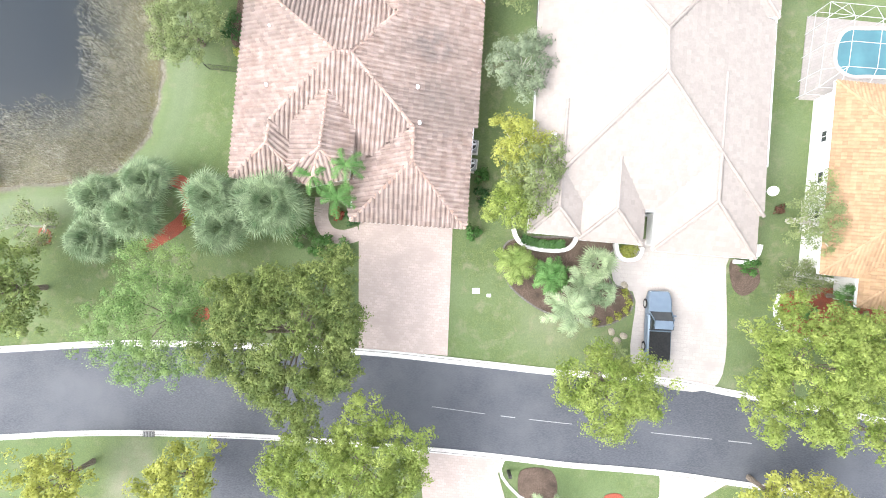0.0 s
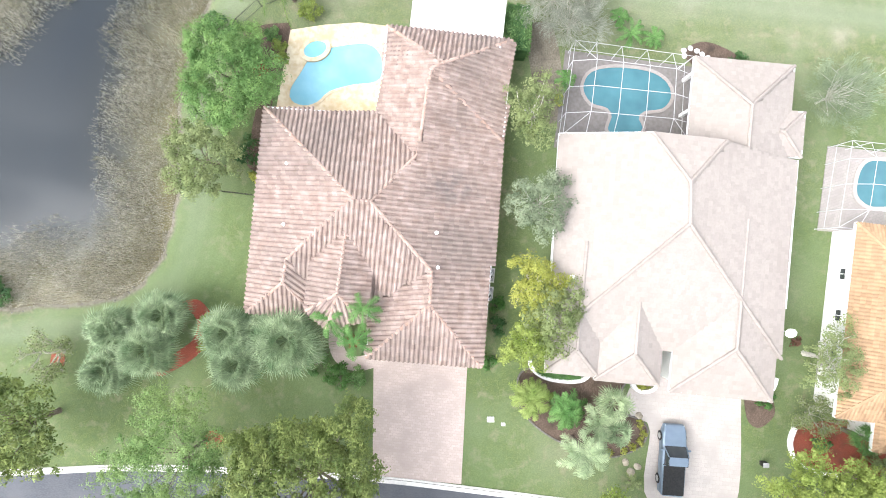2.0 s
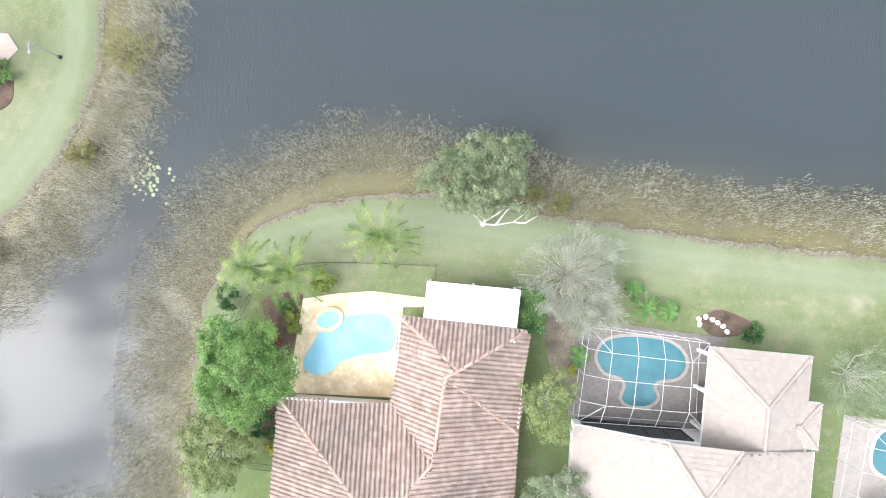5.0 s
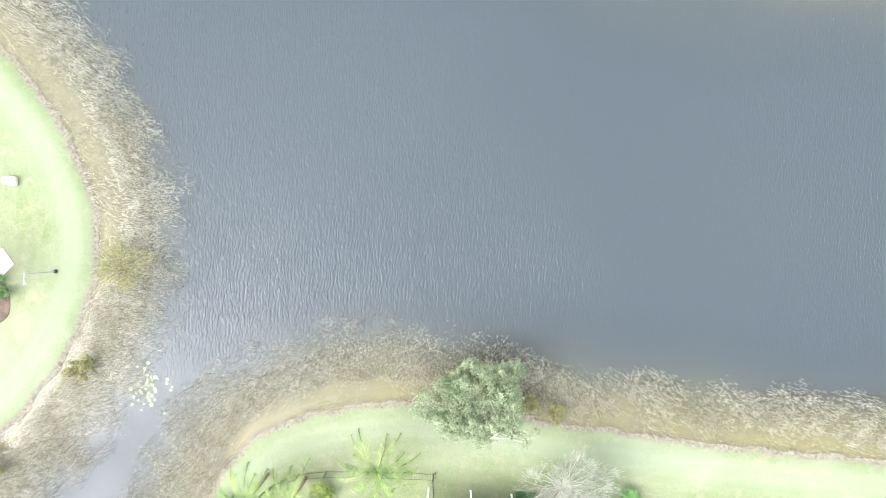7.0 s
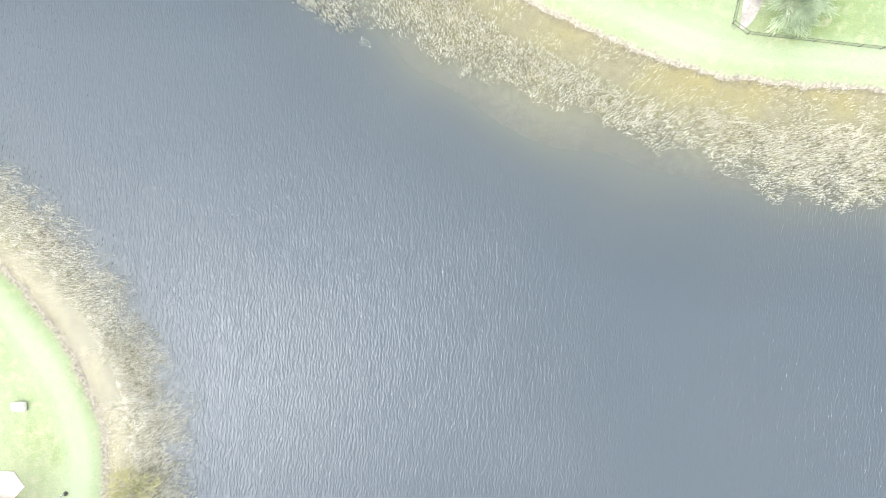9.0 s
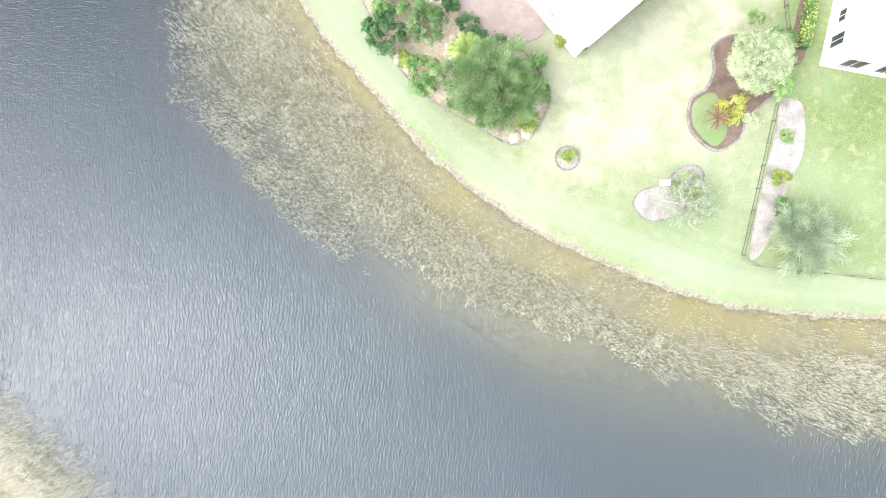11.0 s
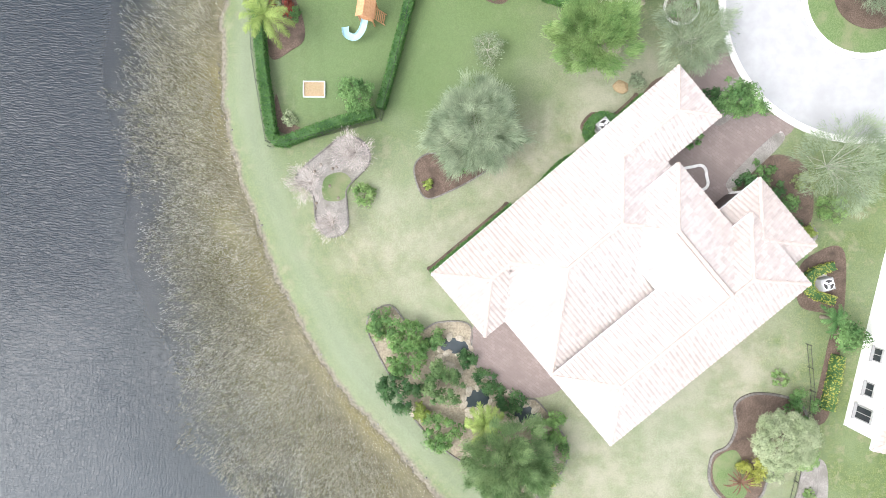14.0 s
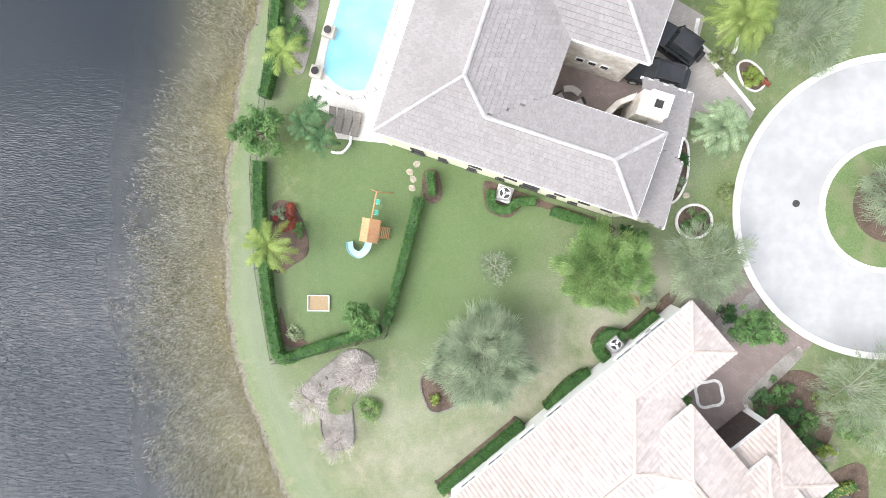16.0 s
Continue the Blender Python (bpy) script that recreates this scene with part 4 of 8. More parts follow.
def red_house():
    h = House("house", "single-storey house with a weathered red-brown clay tile hip roof", (-7, 14), -5, M["tile_red"], M["cap_red"], M["wall_tan"], False, (0.33, 0.37), 1.35, M["tile_gap_shade_red"])
    Z = 2.9
    a, b, c, d, e = (-7.65, -8.4, Z), (-7.85, 6.1, Z), (0.3, 6.3, Z), (0.2, 12.65, Z), (9.1, 12.45, Z)
    f, g = (9.15, -10.6, Z), (1.05, -10.75, Z)
    P1, P2 = (-0.45, 0.0, 6.2), (0.75, -0.1, 6.2)
    K1, K2, a2 = (-4.8, -4.4, 4.25), (-4.9, -6.0, 4.2), (-2.4, -8.4, Z)
    Q, G = (5.05, -4.2, 4.6), (5.15, -6.5, 4.55)
    V, R, A, X = (3.4, 3.4, 4.95), (3.7, 9.2, 4.95), (4.5, 9.7, 4.9), (9.15, 5.2, Z)
    h.slope(a, b, P1, K1, K2)
    h.slope(b, c, V, P2, P1)
    h.slope(c, d, A, R, V)
    h.slope(d, e, A)
    h.slope(e, X, R, A)
    h.slope(X, f, G, Q, P2, V, R)
    h.slope(P1, P2, Q, (1.05, -6.9, 3.25), (-3.1, -6.9, 3.25), K1)
    h.slope(K2, K1, (-2.4, -6.7, 3.4), a2)
    h.slope(g, G, Q, (1.05, -6.9, 3.2))
    h.singles = 300
    h.slope(g, f, G)
    h.slope(a, K2, a2)
    h.singles = 0
    h.caps(P1, b), h.caps(P1, P2), h.caps(P1, K1), h.caps(K1, K2), h.caps(K2, a), h.caps(K2, a2), h.caps(P2, Q), h.caps(Q, G), h.caps(G, g), h.caps(G, f)
    h.caps(V, R), h.caps(R, A), h.caps(A, d), h.caps(A, e), h.caps(R, X), h.caps(P2, V)
    h.eave(a, b, c, d, e, f, g, (1.05, -6.9, Z)), h.eave(a2, a)
    # tall entry wing
    z = 4.35
    u0, u1, rz = -3.1, 1.0, 5.3
    S, T = (-0.95, -6.3, rz), (-0.75, -1.9, rz)
    p, q, m = (u0, -7.7, z), (u1, -8.0, z), (-1.6, -8.8, z)
    h.slope(p, (u0, -3.2, z), T, S), h.slope(q, S, T, (u1, -3.2, z)), h.slope(p, S, m), h.slope(m, S, q)
    h.caps(T, S), h.caps(S, p), h.caps(S, m), h.caps(S, q)
    h.eave((u0, -3.2, z), p, m, q, (u1, -3.2, z))
    h.walls([(-2.7, -7.4), (-1.6, -8.2), (0.7, -7.6), (0.7, -3), (-2.7, -3)], 4.2)
    h.walls([(-7.2, -7.9), (-2.75, -7.9), (-2.75, -6.4), (1.5, -6.4), (1.5, -10.2), (8.7, -10.1), (8.7, 12), (0.7, 12.2), (0.8, 5.8), (-7.4, 5.6)], 2.86)
    gd = part("garage_door", boxed(2.2, -10.32, 0.03, 7.6, -10.2, 2.2), M["white"], h.ob, "white garage door")
    h.done()


red_house()


def cream_house():
    h = House("house", "single-storey house with a sun-bleached cream tile hip roof", (14, 13), -5, M["tile_cream"], M["tile_cream"], M["wall_white"], True, (0.33, 0.36))
    Z = 2.9
    R1, R2 = (0.0, 2.3, 6.2), (0.2, -0.4, 6.2)
    h.slope((-7.55, -9.2, Z), (-8.0, 5.4, Z), (-2.3, 5.5, 5.15), R1, R2)
    h.slope((-2.3, 5.5, 5.15), (2.6, 5.4, 5.15), R1)
    h.slope((8.75, 5.1, Z), (8.8, -8.8, Z), R2, R1, (2.6, 5.4, 5.15))
    h.slope((-7.55, -9.2, Z), R2, (8.8, -8.8, Z))
    h.caps(R1, R2), h.caps(R1, (-2.3, 5.5, 5.15)), h.caps(R1, (2.6, 5.4, 5.15)), h.caps(R2, (8.8, -8.8, Z)), h.caps(R2, (-7.55, -9.2, Z))
    h.eave((8.75, 5.1, Z), (8.8, -5.3, Z)), h.eave((-7.5, -9, Z), (-8, 5.4, Z), (-2.3, 5.5, 5.1))
    h.hip(0.95, 1.5, 7.95, 11.7, Z, 0.42, "gh")
    h.hip(7.0, 5.3, 8.95, 8.5, Z, 0.3, "gh", "u")
    h.hip(1.3, -11.8, 8.4, 0.5, Z, 0.42, "hg")
    h.hip(-3.95, -11.5, 0.5, -1.5, Z, 0.55, "hg")
    h.hip(-7.45, -11.3, -3.7, -2.0, Z, 0.5, "hg")
    h.walls([(-7.0, -10.8), (0.1, -11.0), (0.1, -9.0), (1.8, -9.0), (1.8, -11.3), (8.0, -11.3), (8.3, 4.7), (7.5, 11.2), (4.0, 11.2), (4.0, 4.9), (-7.5, 4.9)], 2.86)
    h.window((1.0, -9.02, 1.3), 0, 1.3, 1.9)
    h.window((3.97, 8.1, 1.4), -90, 5.8, 2.5, 4, M["dark"])
    for v in (5.6, 8.3, 11.0):
        part("porch_post", boxed(1.35, v - 0.12, 0.0, 1.59, v + 0.12, 2.86), M["wall_white"], h.ob, "square white porch post")
    h.window((-3.2, 4.92, 1.4), 180, 7.6, 2.4, 5, M["dark"])
    h.done()
    vent = tagged(part("roof_vent", boxed(-0.18, -0.18, 0, 0.18, 0.18, 0.14, 0.03), M["white"]), "small white roof vent", "vent")
    vent.matrix_world = pose(7.3, 9.0, 3.55)


cream_house()


def pink_house():
    h = House("house", "large house with a pale pink concrete tile roof", (8, 105), 38, M["tile_pink"], M["cap_cream"], M["wall_white"], False, (0.29, 0.37), 0.4)
    Z, p = 3.3, 0.36

    def at(u, v, run=0.0):
        return (u, v, Z + run * p)

    W, S1, in1, S = at(-8.55, 6.6), at(-8.55, 1.3), at(-6.9, 1.3), at(-6.9, -3.4)
    WA, J1, M1, N2 = at(-5.9, 3.95, 2.65), at(-4.25, 3.95, 2.65), at(-1.9, 1.6, 5.0), at(2.3, 1.6, 5.0)
    J2, NA, N, E1, re, E = at(5.25, 4.55, 2.05), at(9.6, 4.55, 2.05), at(11.65, 6.6), at(11.65, 2.5), at(7.3, 2.5), at(7.3, -3.4)
    h.slope(N, W, WA, J1, M1, N2, J2, NA), h.slope(W, S1, WA), h.slope(S1, in1, J1, WA), h.slope(in1, S, M1, J1)
    h.slope(S, E, N2, M1), h.slope(E, re, J2, N2), h.slope(re, E1, NA, J2), h.slope(E1, N, NA)
    h.caps(W, WA, J1, M1, N2, J2, NA, N), h.caps(S1, WA), h.caps(S, M1), h.caps(E1, NA), h.caps(E, N2)
    h.eave(W, S1, in1, S, E), h.eave(re, E1, N, W)
    h.hip(-6.85, -8.85, 8.95, -3.15, 4.15, 0.36, "hh", "u")
    h.hip(4.0, -7.6, 11.1, -2.05, Z, 0.38, "gh", "u")
    h.hip(1.6, -6.0, 7.5, 2.1, 4.15, 0.36, "gh", "v")
    h.walls([(-8.1, 1.8), (-6.5, 1.8), (-6.35, -8.4), (8.45, -8.4), (8.45, -7.1), (10.6, -7.1), (10.6, -2.5), (6.8, -2.5), (6.8, 2.9), (11.2, 2.9), (11.2, 6.1), (-8.1, 6.1)], 3.26)
    h.walls([(-6.4, -8.45), (8.5, -8.45), (8.5, -3.5), (7.1, -3.5), (7.1, 1.7), (2.0, 1.7), (2.0, -3.5), (-6.4, -3.5)], 4.1)
    for u in (-6.5, -4.2, -1.5, 0.8, 6.6, 8.2, 9.3):
        h.window((u, 6.1, 1.9), 180, 1.3, 0.9)
    part("garage_door", boxed(7.2, -2.5, 0.05, 10.2, -2.42, 2.5), M["bronze_door"], h.ob, "dark brown garage door")
    for v in (-7.6, -5.6):
        h.window((-6.37, v, 1.3), -90, 1.2, 1.9)
    h.done()


pink_house()


def grey_house():
    h = House("house", "two-storey cream house with a mottled grey tile roof", (2, 129), -21.3, M["tile_grey"], M["cap_grey"], M["wall_cream"], True, (0.27, 0.33), 0.45, M["tile_gap_shade_grey"])
    Z = 4.9
    SW, SE, NE, IN = (-6.7, -3.3, Z), (9.3, -3.3, Z), (9.3, 1.8, Z), (2.45, 1.8, Z)
    W1, WN, S1, S2 = (-2.5, 0.9, Z + 1.78), (-2.5, 13.8, Z + 1.78), (-0.75, -0.75, Z + 1.07), (6.8, -0.75, Z + 1.07)
    h.slope(SW, SE, S2, S1, W1), h.slope(SE, NE, S2), h.slope(NE, IN, S1, S2)
    h.slope(SW, W1, WN, (-6.7, 18, Z)), h.slope(IN, (2.45, 18, Z), WN, W1, S1), h.slope((-6.7, 18, Z), WN, (2.45, 18, Z))
    h.caps(SW, W1, r=0.1), h.caps(W1, S1), h.caps(S1, S2), h.caps(S2, SE), h.caps(S2, NE), h.caps(W1, WN)
    h.eave((-6.7, 18, Z), SW, SE, NE, IN)
    h.hip(-2.6, 5.15, 7.15, 13.2, Z, 0.42, "gh", "u")
    h.walls([(-6.5, -3.2), (9.1, -3.2), (8.9, 1.4), (2.1, 1.4), (2.1, 5.4), (6.7, 5.4), (6.7, 12.6), (2.1, 12.6), (2.1, 17.5), (-6.3, 17.5)], 4.86)
    for u, z, w, hh in ((-4.3, 1.4, 1.2, 1.6), (-2.6, 1.4, .8, 1.2), (-0.6, 1.4, .8, 1.1), (1.3, 1.5, .7, .5), (3.2, 2.4, 1.5, 1.5), (4.8, 1.5, .7, .5), (6.2, 1.5, .7, .5), (-.4, 4.1, 1.0, .45), (1.8, 4.1, 1.0, .45), (4.9, 4.1, .8, .45), (6.4, 4.1, .8, .45), (7.8, 4.1, .8, .45)):
        h.window((u, -3.21, z), 0, w * 0.7, hh * 0.9, 1, M["dark"])
    # low porch roofs at the street side
    h.slope((11.05, 1.2, 2.9), (10.6, 5.05, 2.9), (7.2, 4.85, 3.5), (9.2, 1.3, 3.3))
    h.slope((11.65, -3.2, 2.9), (11.35, 1.05, 2.9), (9.2, 1.3, 3.35), (9.3, -2.9, 3.35))
    h.eave((11.65, -3.2, 2.9), (11.35, 1.05, 2.9)), h.eave((11.05, 1.2, 2.9), (10.6, 5.05, 2.9), (7.2, 4.85, 3.5))
    h.walls([(8.95, -2.9), (11.2, -2.9), (10.9, 1.0), (10.6, 1.3), (10.2, 4.7), (8.2, 4.5), (8.95, 1.4)], 2.85)
    h.done()


grey_house()


def orange_house():
    h = House("house", "white stucco house with an orange clay tile roof", (27.0, 6.0), -6.5, M["tile_orange"], M["tile_orange"], M["wall_white"], False, (0.26, 0.33), 0.6)
    Z = 2.9
    h.hip(-0.55, -6.6, 16, 7.0, Z, 0.4)
    h.hip(2.2, -8.6, 8.0, -2, Z, 0.4, "hg", "v")
    h.walls([(-0.1, -6.2), (2.6, -6.2), (2.6, -8.2), (7.6, -8.2), (7.6, -6.2), (15.6, -6.2), (15.6, 6.6), (-0.1, 6.6)], 2.86)
    for v in (-2.2, 0.4, 3.4):
        h.window((-0.11, v, 1.6), -90, 0.9, 0.7)
    h.done()


orange_house()


def white_house():
    h = House("house", "white stucco house with tall windows and a pale tile roof", (27.15, 100.7), -13.5, M["tile_pink"], M["cap_cream"], M["wall_white"])
    Z = 3.3
    h.hip(-0.3, -8.4, 14, 9.5, Z, 0.4)
    h.walls([(0.15, -7.9), (13.6, -7.9), (13.6, 9.1), (0.15, 9.1)], 3.26)
    for v, hh in ((-6.6, 1.6), (-4.9, 0.9), (-2.5, 0.9), (3.6, 0.9), (4.7, 0.9)):
        h.window((0.14, v, 1.5), -90, 0.95, hh * 0.9, 2, M["concrete"])
    for u in (1.6, 4.0):
        h.window((u, -7.91, 1.5), 0, 1.5, 1.5, 2, M["concrete"])
    h.done()


white_house()


# ---- plants ----
def leaf_mesh(c, size, rng, up=0.6, aspect=0.5, face=None):
    """Four-cornered leaves at the places c."""
    n = len(c)
    nrm = rng.normal(0, 1, (n, 3))
    nrm[:, 2] = np.abs(nrm[:, 2]) + up
    nrm /= np.linalg.norm(nrm, axis=1)[:, None]
    if face is not None:
        nrm = face + 0.55 * nrm
        nrm /= np.linalg.norm(nrm, axis=1)[:, None]
    a = np.cross(nrm, rng.normal(0, 1, (n, 3)))
    a /= np.linalg.norm(a, axis=1)[:, None] + 1e-9
    b = np.cross(nrm, a)
    s = (size * rng.uniform(0.6, 1.35, n))[:, None]
    v = np.stack([c - a * s, c - b * s * aspect, c + a * s, c + b * s * aspect], 1).reshape(-1, 3)
    return v, np.arange(n * 4).reshape(-1, 4)


def ball_points(rng, n, lo, hi):
    d = rng.normal(0, 1, (n, 3))
    d /= np.linalg.norm(d, axis=1)[:, None]
    return d * (rng.uniform(lo ** 3, hi ** 3, n) ** (1 / 3))[:, None]


def crown_points(rng, rx, ry, rz, zc, clumps, per, clump_r, lobes=0.18, inner=0.45):
    """Leaf places gathered in domed tufts over an uneven crown: tuft middles, leaf places, the way that each leaf faces."""
    c = ball_points(rng, clumps * 2, inner, 1.0)
    c = c[c[:, 2] > -0.45][:clumps]
    ang = np.arctan2(c[:, 1], c[:, 0])
    ph = rng.uniform(0, 6.28, 3)
    k = 1 + lobes * (np.sin(3 * ang + ph[0]) + 0.7 * np.sin(5 * ang + ph[1]) + 0.6 * np.sin(8 * ang + ph[2]))
    c = c * np.stack([rx * k, ry * k, np.full(len(c), rz)], 1) + [0, 0, zc]
    r = clump_r * rng.uniform(0.6, 1.35, len(c))
    d = rng.normal(0, 1, (len(c), per, 3))
    d[..., 2] = np.abs(d[..., 2]) * 0.9 - 0.2
    d /= np.linalg.norm(d, axis=2)[..., None]
    ragged = 1 + 0.3 * np.sin(5 * np.arctan2(d[..., 1], d[..., 0]) + rng.uniform(0, 6.28, (len(c), 1)))
    p = c[:, None, :] + d * (r[:, None] * ragged * rng.uniform(0.45, 1.0, (len(c), per)))[..., None] * [1, 1, 0.7]
    return c, p.reshape(-1, 3), d.reshape(-1, 3)


def tree(label, at, r, height, leaf, bark="bark", seed=1, clumps=90, per=60, leaf_size=0.13, clump_r=0.55, ry=None, lean=(0, 0), group="", trunk_r=0.22, limbs=12, lobes=0.18, depth=0.45, name="tree", inner=0.45):
    rng = np.random.default_rng(seed)
    ry = ry or r
    zc = height * (1 - depth * 0.6)
    clumps, per, leaf_size, clump_r = int(clumps * 1.75), int(per * 1.1), leaf_size * 0.82, clump_r * 0.92
    c, p, d = crown_points(rng, r * 0.95, ry * 0.95, height * depth * 0.6, zc, clumps, per, clump_r, lobes, inner)
    p[:, :2] += lean
    c[:, :2] += lean
    ob = thing(name, label, "tree", group, at=(*at, 0))
    bm = bmesh.new()
    fork = Vector((lean[0] * 0.35, lean[1] * 0.35, height * 0.36))
    tube(bm, [(0, 0, -0.2), (0.03, 0, 0.3), (*(fork * 0.55).xy, fork.z * 0.6), fork], [trunk_r * 1.35, trunk_r, trunk_r * 0.85, trunk_r * 0.7], 8)
    pick = rng.permutation(len(c))[:limbs]
    for i in pick:
        e = Vector(c[i])
        m = fork.lerp(e, 0.5) + Vector(rng.normal(0, 0.25, 3))
        tube(bm, [fork, m, e], [trunk_r * 0.34, trunk_r * 0.2, 0.02], 5)
    part("trunk", bm, M[bark], ob)
    v, f = leaf_mesh(p, leaf_size, rng, 0.5, 0.5, d)
    part("crown", raw("crown", v, f), M[leaf], ob)
    return ob


def wispy_tree(label, at, r, height, leaf, seed=1, count=9000, blade=0.45, width=0.011, ry=None, group="", bark="twig_grey", name="tree", category="tree", fall=0.25, clumps=0, limbs=26, thick=0.05, base=0.35):
    """A tree of thin drooping sprays: a short trunk, many fine limbs, and long narrow blades that point outwards."""
    rng = np.random.default_rng(seed)
    ry = ry or r
    ob = thing(name, label, category, group, at=(*at, 0))
    k = clumps or int(20 * r * ry)
    c = ball_points(rng, k * 2, 0.25, 1.0)
    c = c[c[:, 2] > -0.35][:k]
    ang = np.arctan2(c[:, 1], c[:, 0])
    ph = rng.uniform(0, 6.28, 2)
    lobe = 1 + 0.12 * np.sin(3 * ang + ph[0]) + 0.09 * np.sin(7 * ang + ph[1])
    c = c * np.stack([(r - blade * 0.6) * lobe, (ry - blade * 0.6) * lobe, np.full(len(c), height * (1 - base) * 0.55)], 1) + [0, 0, height * (base + (1 - base) * 0.42)]
    bm = bmesh.new()
    fork = Vector((0.05, 0.05, height * 0.22))
    tube(bm, [(0, 0, -0.2), fork], [thick * 2, thick * 1.5], 7)
    for i in rng.permutation(len(c))[:limbs]:
        e = Vector(c[i])
        m = fork.lerp(e, 0.5) + Vector(rng.normal(0, 0.12 * r, 3)) + Vector((0, 0, 0.08 * r))
        tube(bm, [fork, m, e], [thick, thick * 0.55, 0.012], 4)
    part("trunk", bm, M[bark], ob)
    pick = rng.integers(0, len(c), count)
    p = c[pick] + rng.normal(0, 0.2, (count, 3)) * [1, 1, 0.6]
    out = p - [0, 0, height * 0.35]
    out[:, :2] += rng.normal(0, 0.2, (count, 2)) * r
    out /= np.linalg.norm(out, axis=1)[:, None] + 1e-9
    d = out + rng.normal(0, 0.28, (len(c), 3))[pick] + rng.normal(0, 0.22, (count, 3))
    d[:, 2] -= fall
    d /= np.linalg.norm(d, axis=1)[:, None] + 1e-9
    L = (blade * rng.uniform(0.45, 1.2, count))[:, None]
    side = np.cross(d, [0, 0, 1.0])
    side /= np.linalg.norm(side, axis=1)[:, None] + 1e-9
    w = side * width * rng.uniform(0.7, 1.4, (count, 1))
    mid = p + d * L * 0.55 + [0, 0, 0.06 * blade]
    tip = p + d * L - np.array([0, 0, 0.35 * fall * blade])
    v = np.stack([p - w * 0.6, p + w * 0.6, mid + w, mid - w, tip], 1).reshape(-1, 3)
    q = (np.arange(count) * 5)[:, None]
    f = np.concatenate([q + np.array([[i, j, m]]) for i, j, m in ((0, 1, 2), (0, 2, 3), (3, 2, 4))])
    part("crown", raw("crown", np.maximum(v, [-99, -99, 0.04]), f), M[leaf], ob)
    return ob


def bare_tree(label, at, r, height, twig, leaf=None, seed=1, stems=5, depth=4, kids=4, leaf_count=0, leaf_size=0.08, group="", name="tree", up=0.6, thick=0.09, lean=(0, 0)):
    """A wide, open tree whose pale branches show, with few or fine leaves."""
    rng = np.random.default_rng(seed)
    ob = thing(name, label, "tree", group, at=(*at, 0))
    bm = bmesh.new()
    tips = []

    def grow(p, d, length, rad, level):
        m = p + d * length * 0.5 + Vector(rng.normal(0, 0.08 * length, 3))
        e = p + d * length + Vector(rng.normal(0, 0.1 * length, 3))
        e.z = max(e.z, 0.25)
        e.z = min(e.z, height)
        tube(bm, [p, m, e], [rad, rad * 0.8, rad * 0.55], 5 if level < 2 else 3)
        tips.append((m, level)), tips.append((e, level))
        if level < depth:
            for _ in range(kids):
                q = (d + Vector(rng.normal(0, 0.55, 3)) + Vector((0, 0, 0.12))).normalized()
                grow(m.lerp(e, rng.uniform(0.2, 1.0)), q, length * rng.uniform(0.5, 0.8), rad * 0.55, level + 1)

    first = height * 0.22
    tube(bm, [(0, 0, -0.2), (0, 0, first)], [thick * 1.8, thick * 1.3], 7)
    for k in range(stems):
        a = 2 * math.pi * (k + rng.uniform(0, 0.6)) / stems
        d = Vector((math.cos(a) + lean[0], math.sin(a) + lean[1], up * rng.uniform(0.6, 1.3))).normalized()
        grow(Vector((0, 0, first)), d, r * 0.5, thick, 1)
    part("branchwork", bm, M[twig], ob)
    if leaf:
        src = np.array([t for t, lv in tips if lv >= 1])
        c = src[rng.integers(0, len(src), leaf_count)] + rng.normal(0, 0.16, (leaf_count, 3))
        v, f = leaf_mesh(c, leaf_size, rng, 0.5, 0.35)
        part("foliage", raw("foliage", v, f), M[leaf], ob)
    return ob


def frond_blades(verts, faces, base, way, length, droop, leaflets, leaf_len, leaf_w, rng, vee=0.35):
    """One feather frond: a bent rib with leaflets on both sides."""
    way = Vector(way).normalized()
    side = way.cross(Vector((0, 0, 1)))
    if side.length < 1e-3:
        side = Vector((1, 0, 0))
    side.normalize()
    pts = []
    for i in range(leaflets + 1):
        t = i / leaflets
        p = Vector(base) + way * length * t * (1 - 0.15 * t * t)
        p.z -= droop * length * t * t
        pts.append(p)
    for i in range(leaflets):
        t = (i + 0.5) / leaflets
        d = (pts[i + 1] - pts[i]).normalized()
        up = side.cross(d)
        k = leaf_len * (0.35 + 1.25 * math.sin(math.pi * min(1, 0.12 + 0.85 * t)) * 0.65)
        w = d * leaf_w
        for s in (-1, 1):
            tip = pts[i] + (side * s * 0.8 + d * 0.75 + up * vee * 0.5).normalized() * k + Vector((0, 0, -0.42 * k)) + Vector(rng.normal(0, 0.06 * k, 3))
            n = len(verts)
            mid = pts[i].lerp(tip, 0.5) + up * 0.08 * k
            verts += [pts[i] - w, mid - w * 0.9, tip, mid + w * 0.9, pts[i] + w]
            faces.append((n, n + 1, n + 2, n + 3, n + 4))
        n = len(verts)
        h = side * 0.032
        verts += [pts[i] - h, pts[i + 1] - h, pts[i + 1] + h, pts[i] + h]
        faces.append((n, n + 1, n + 2, n + 3))


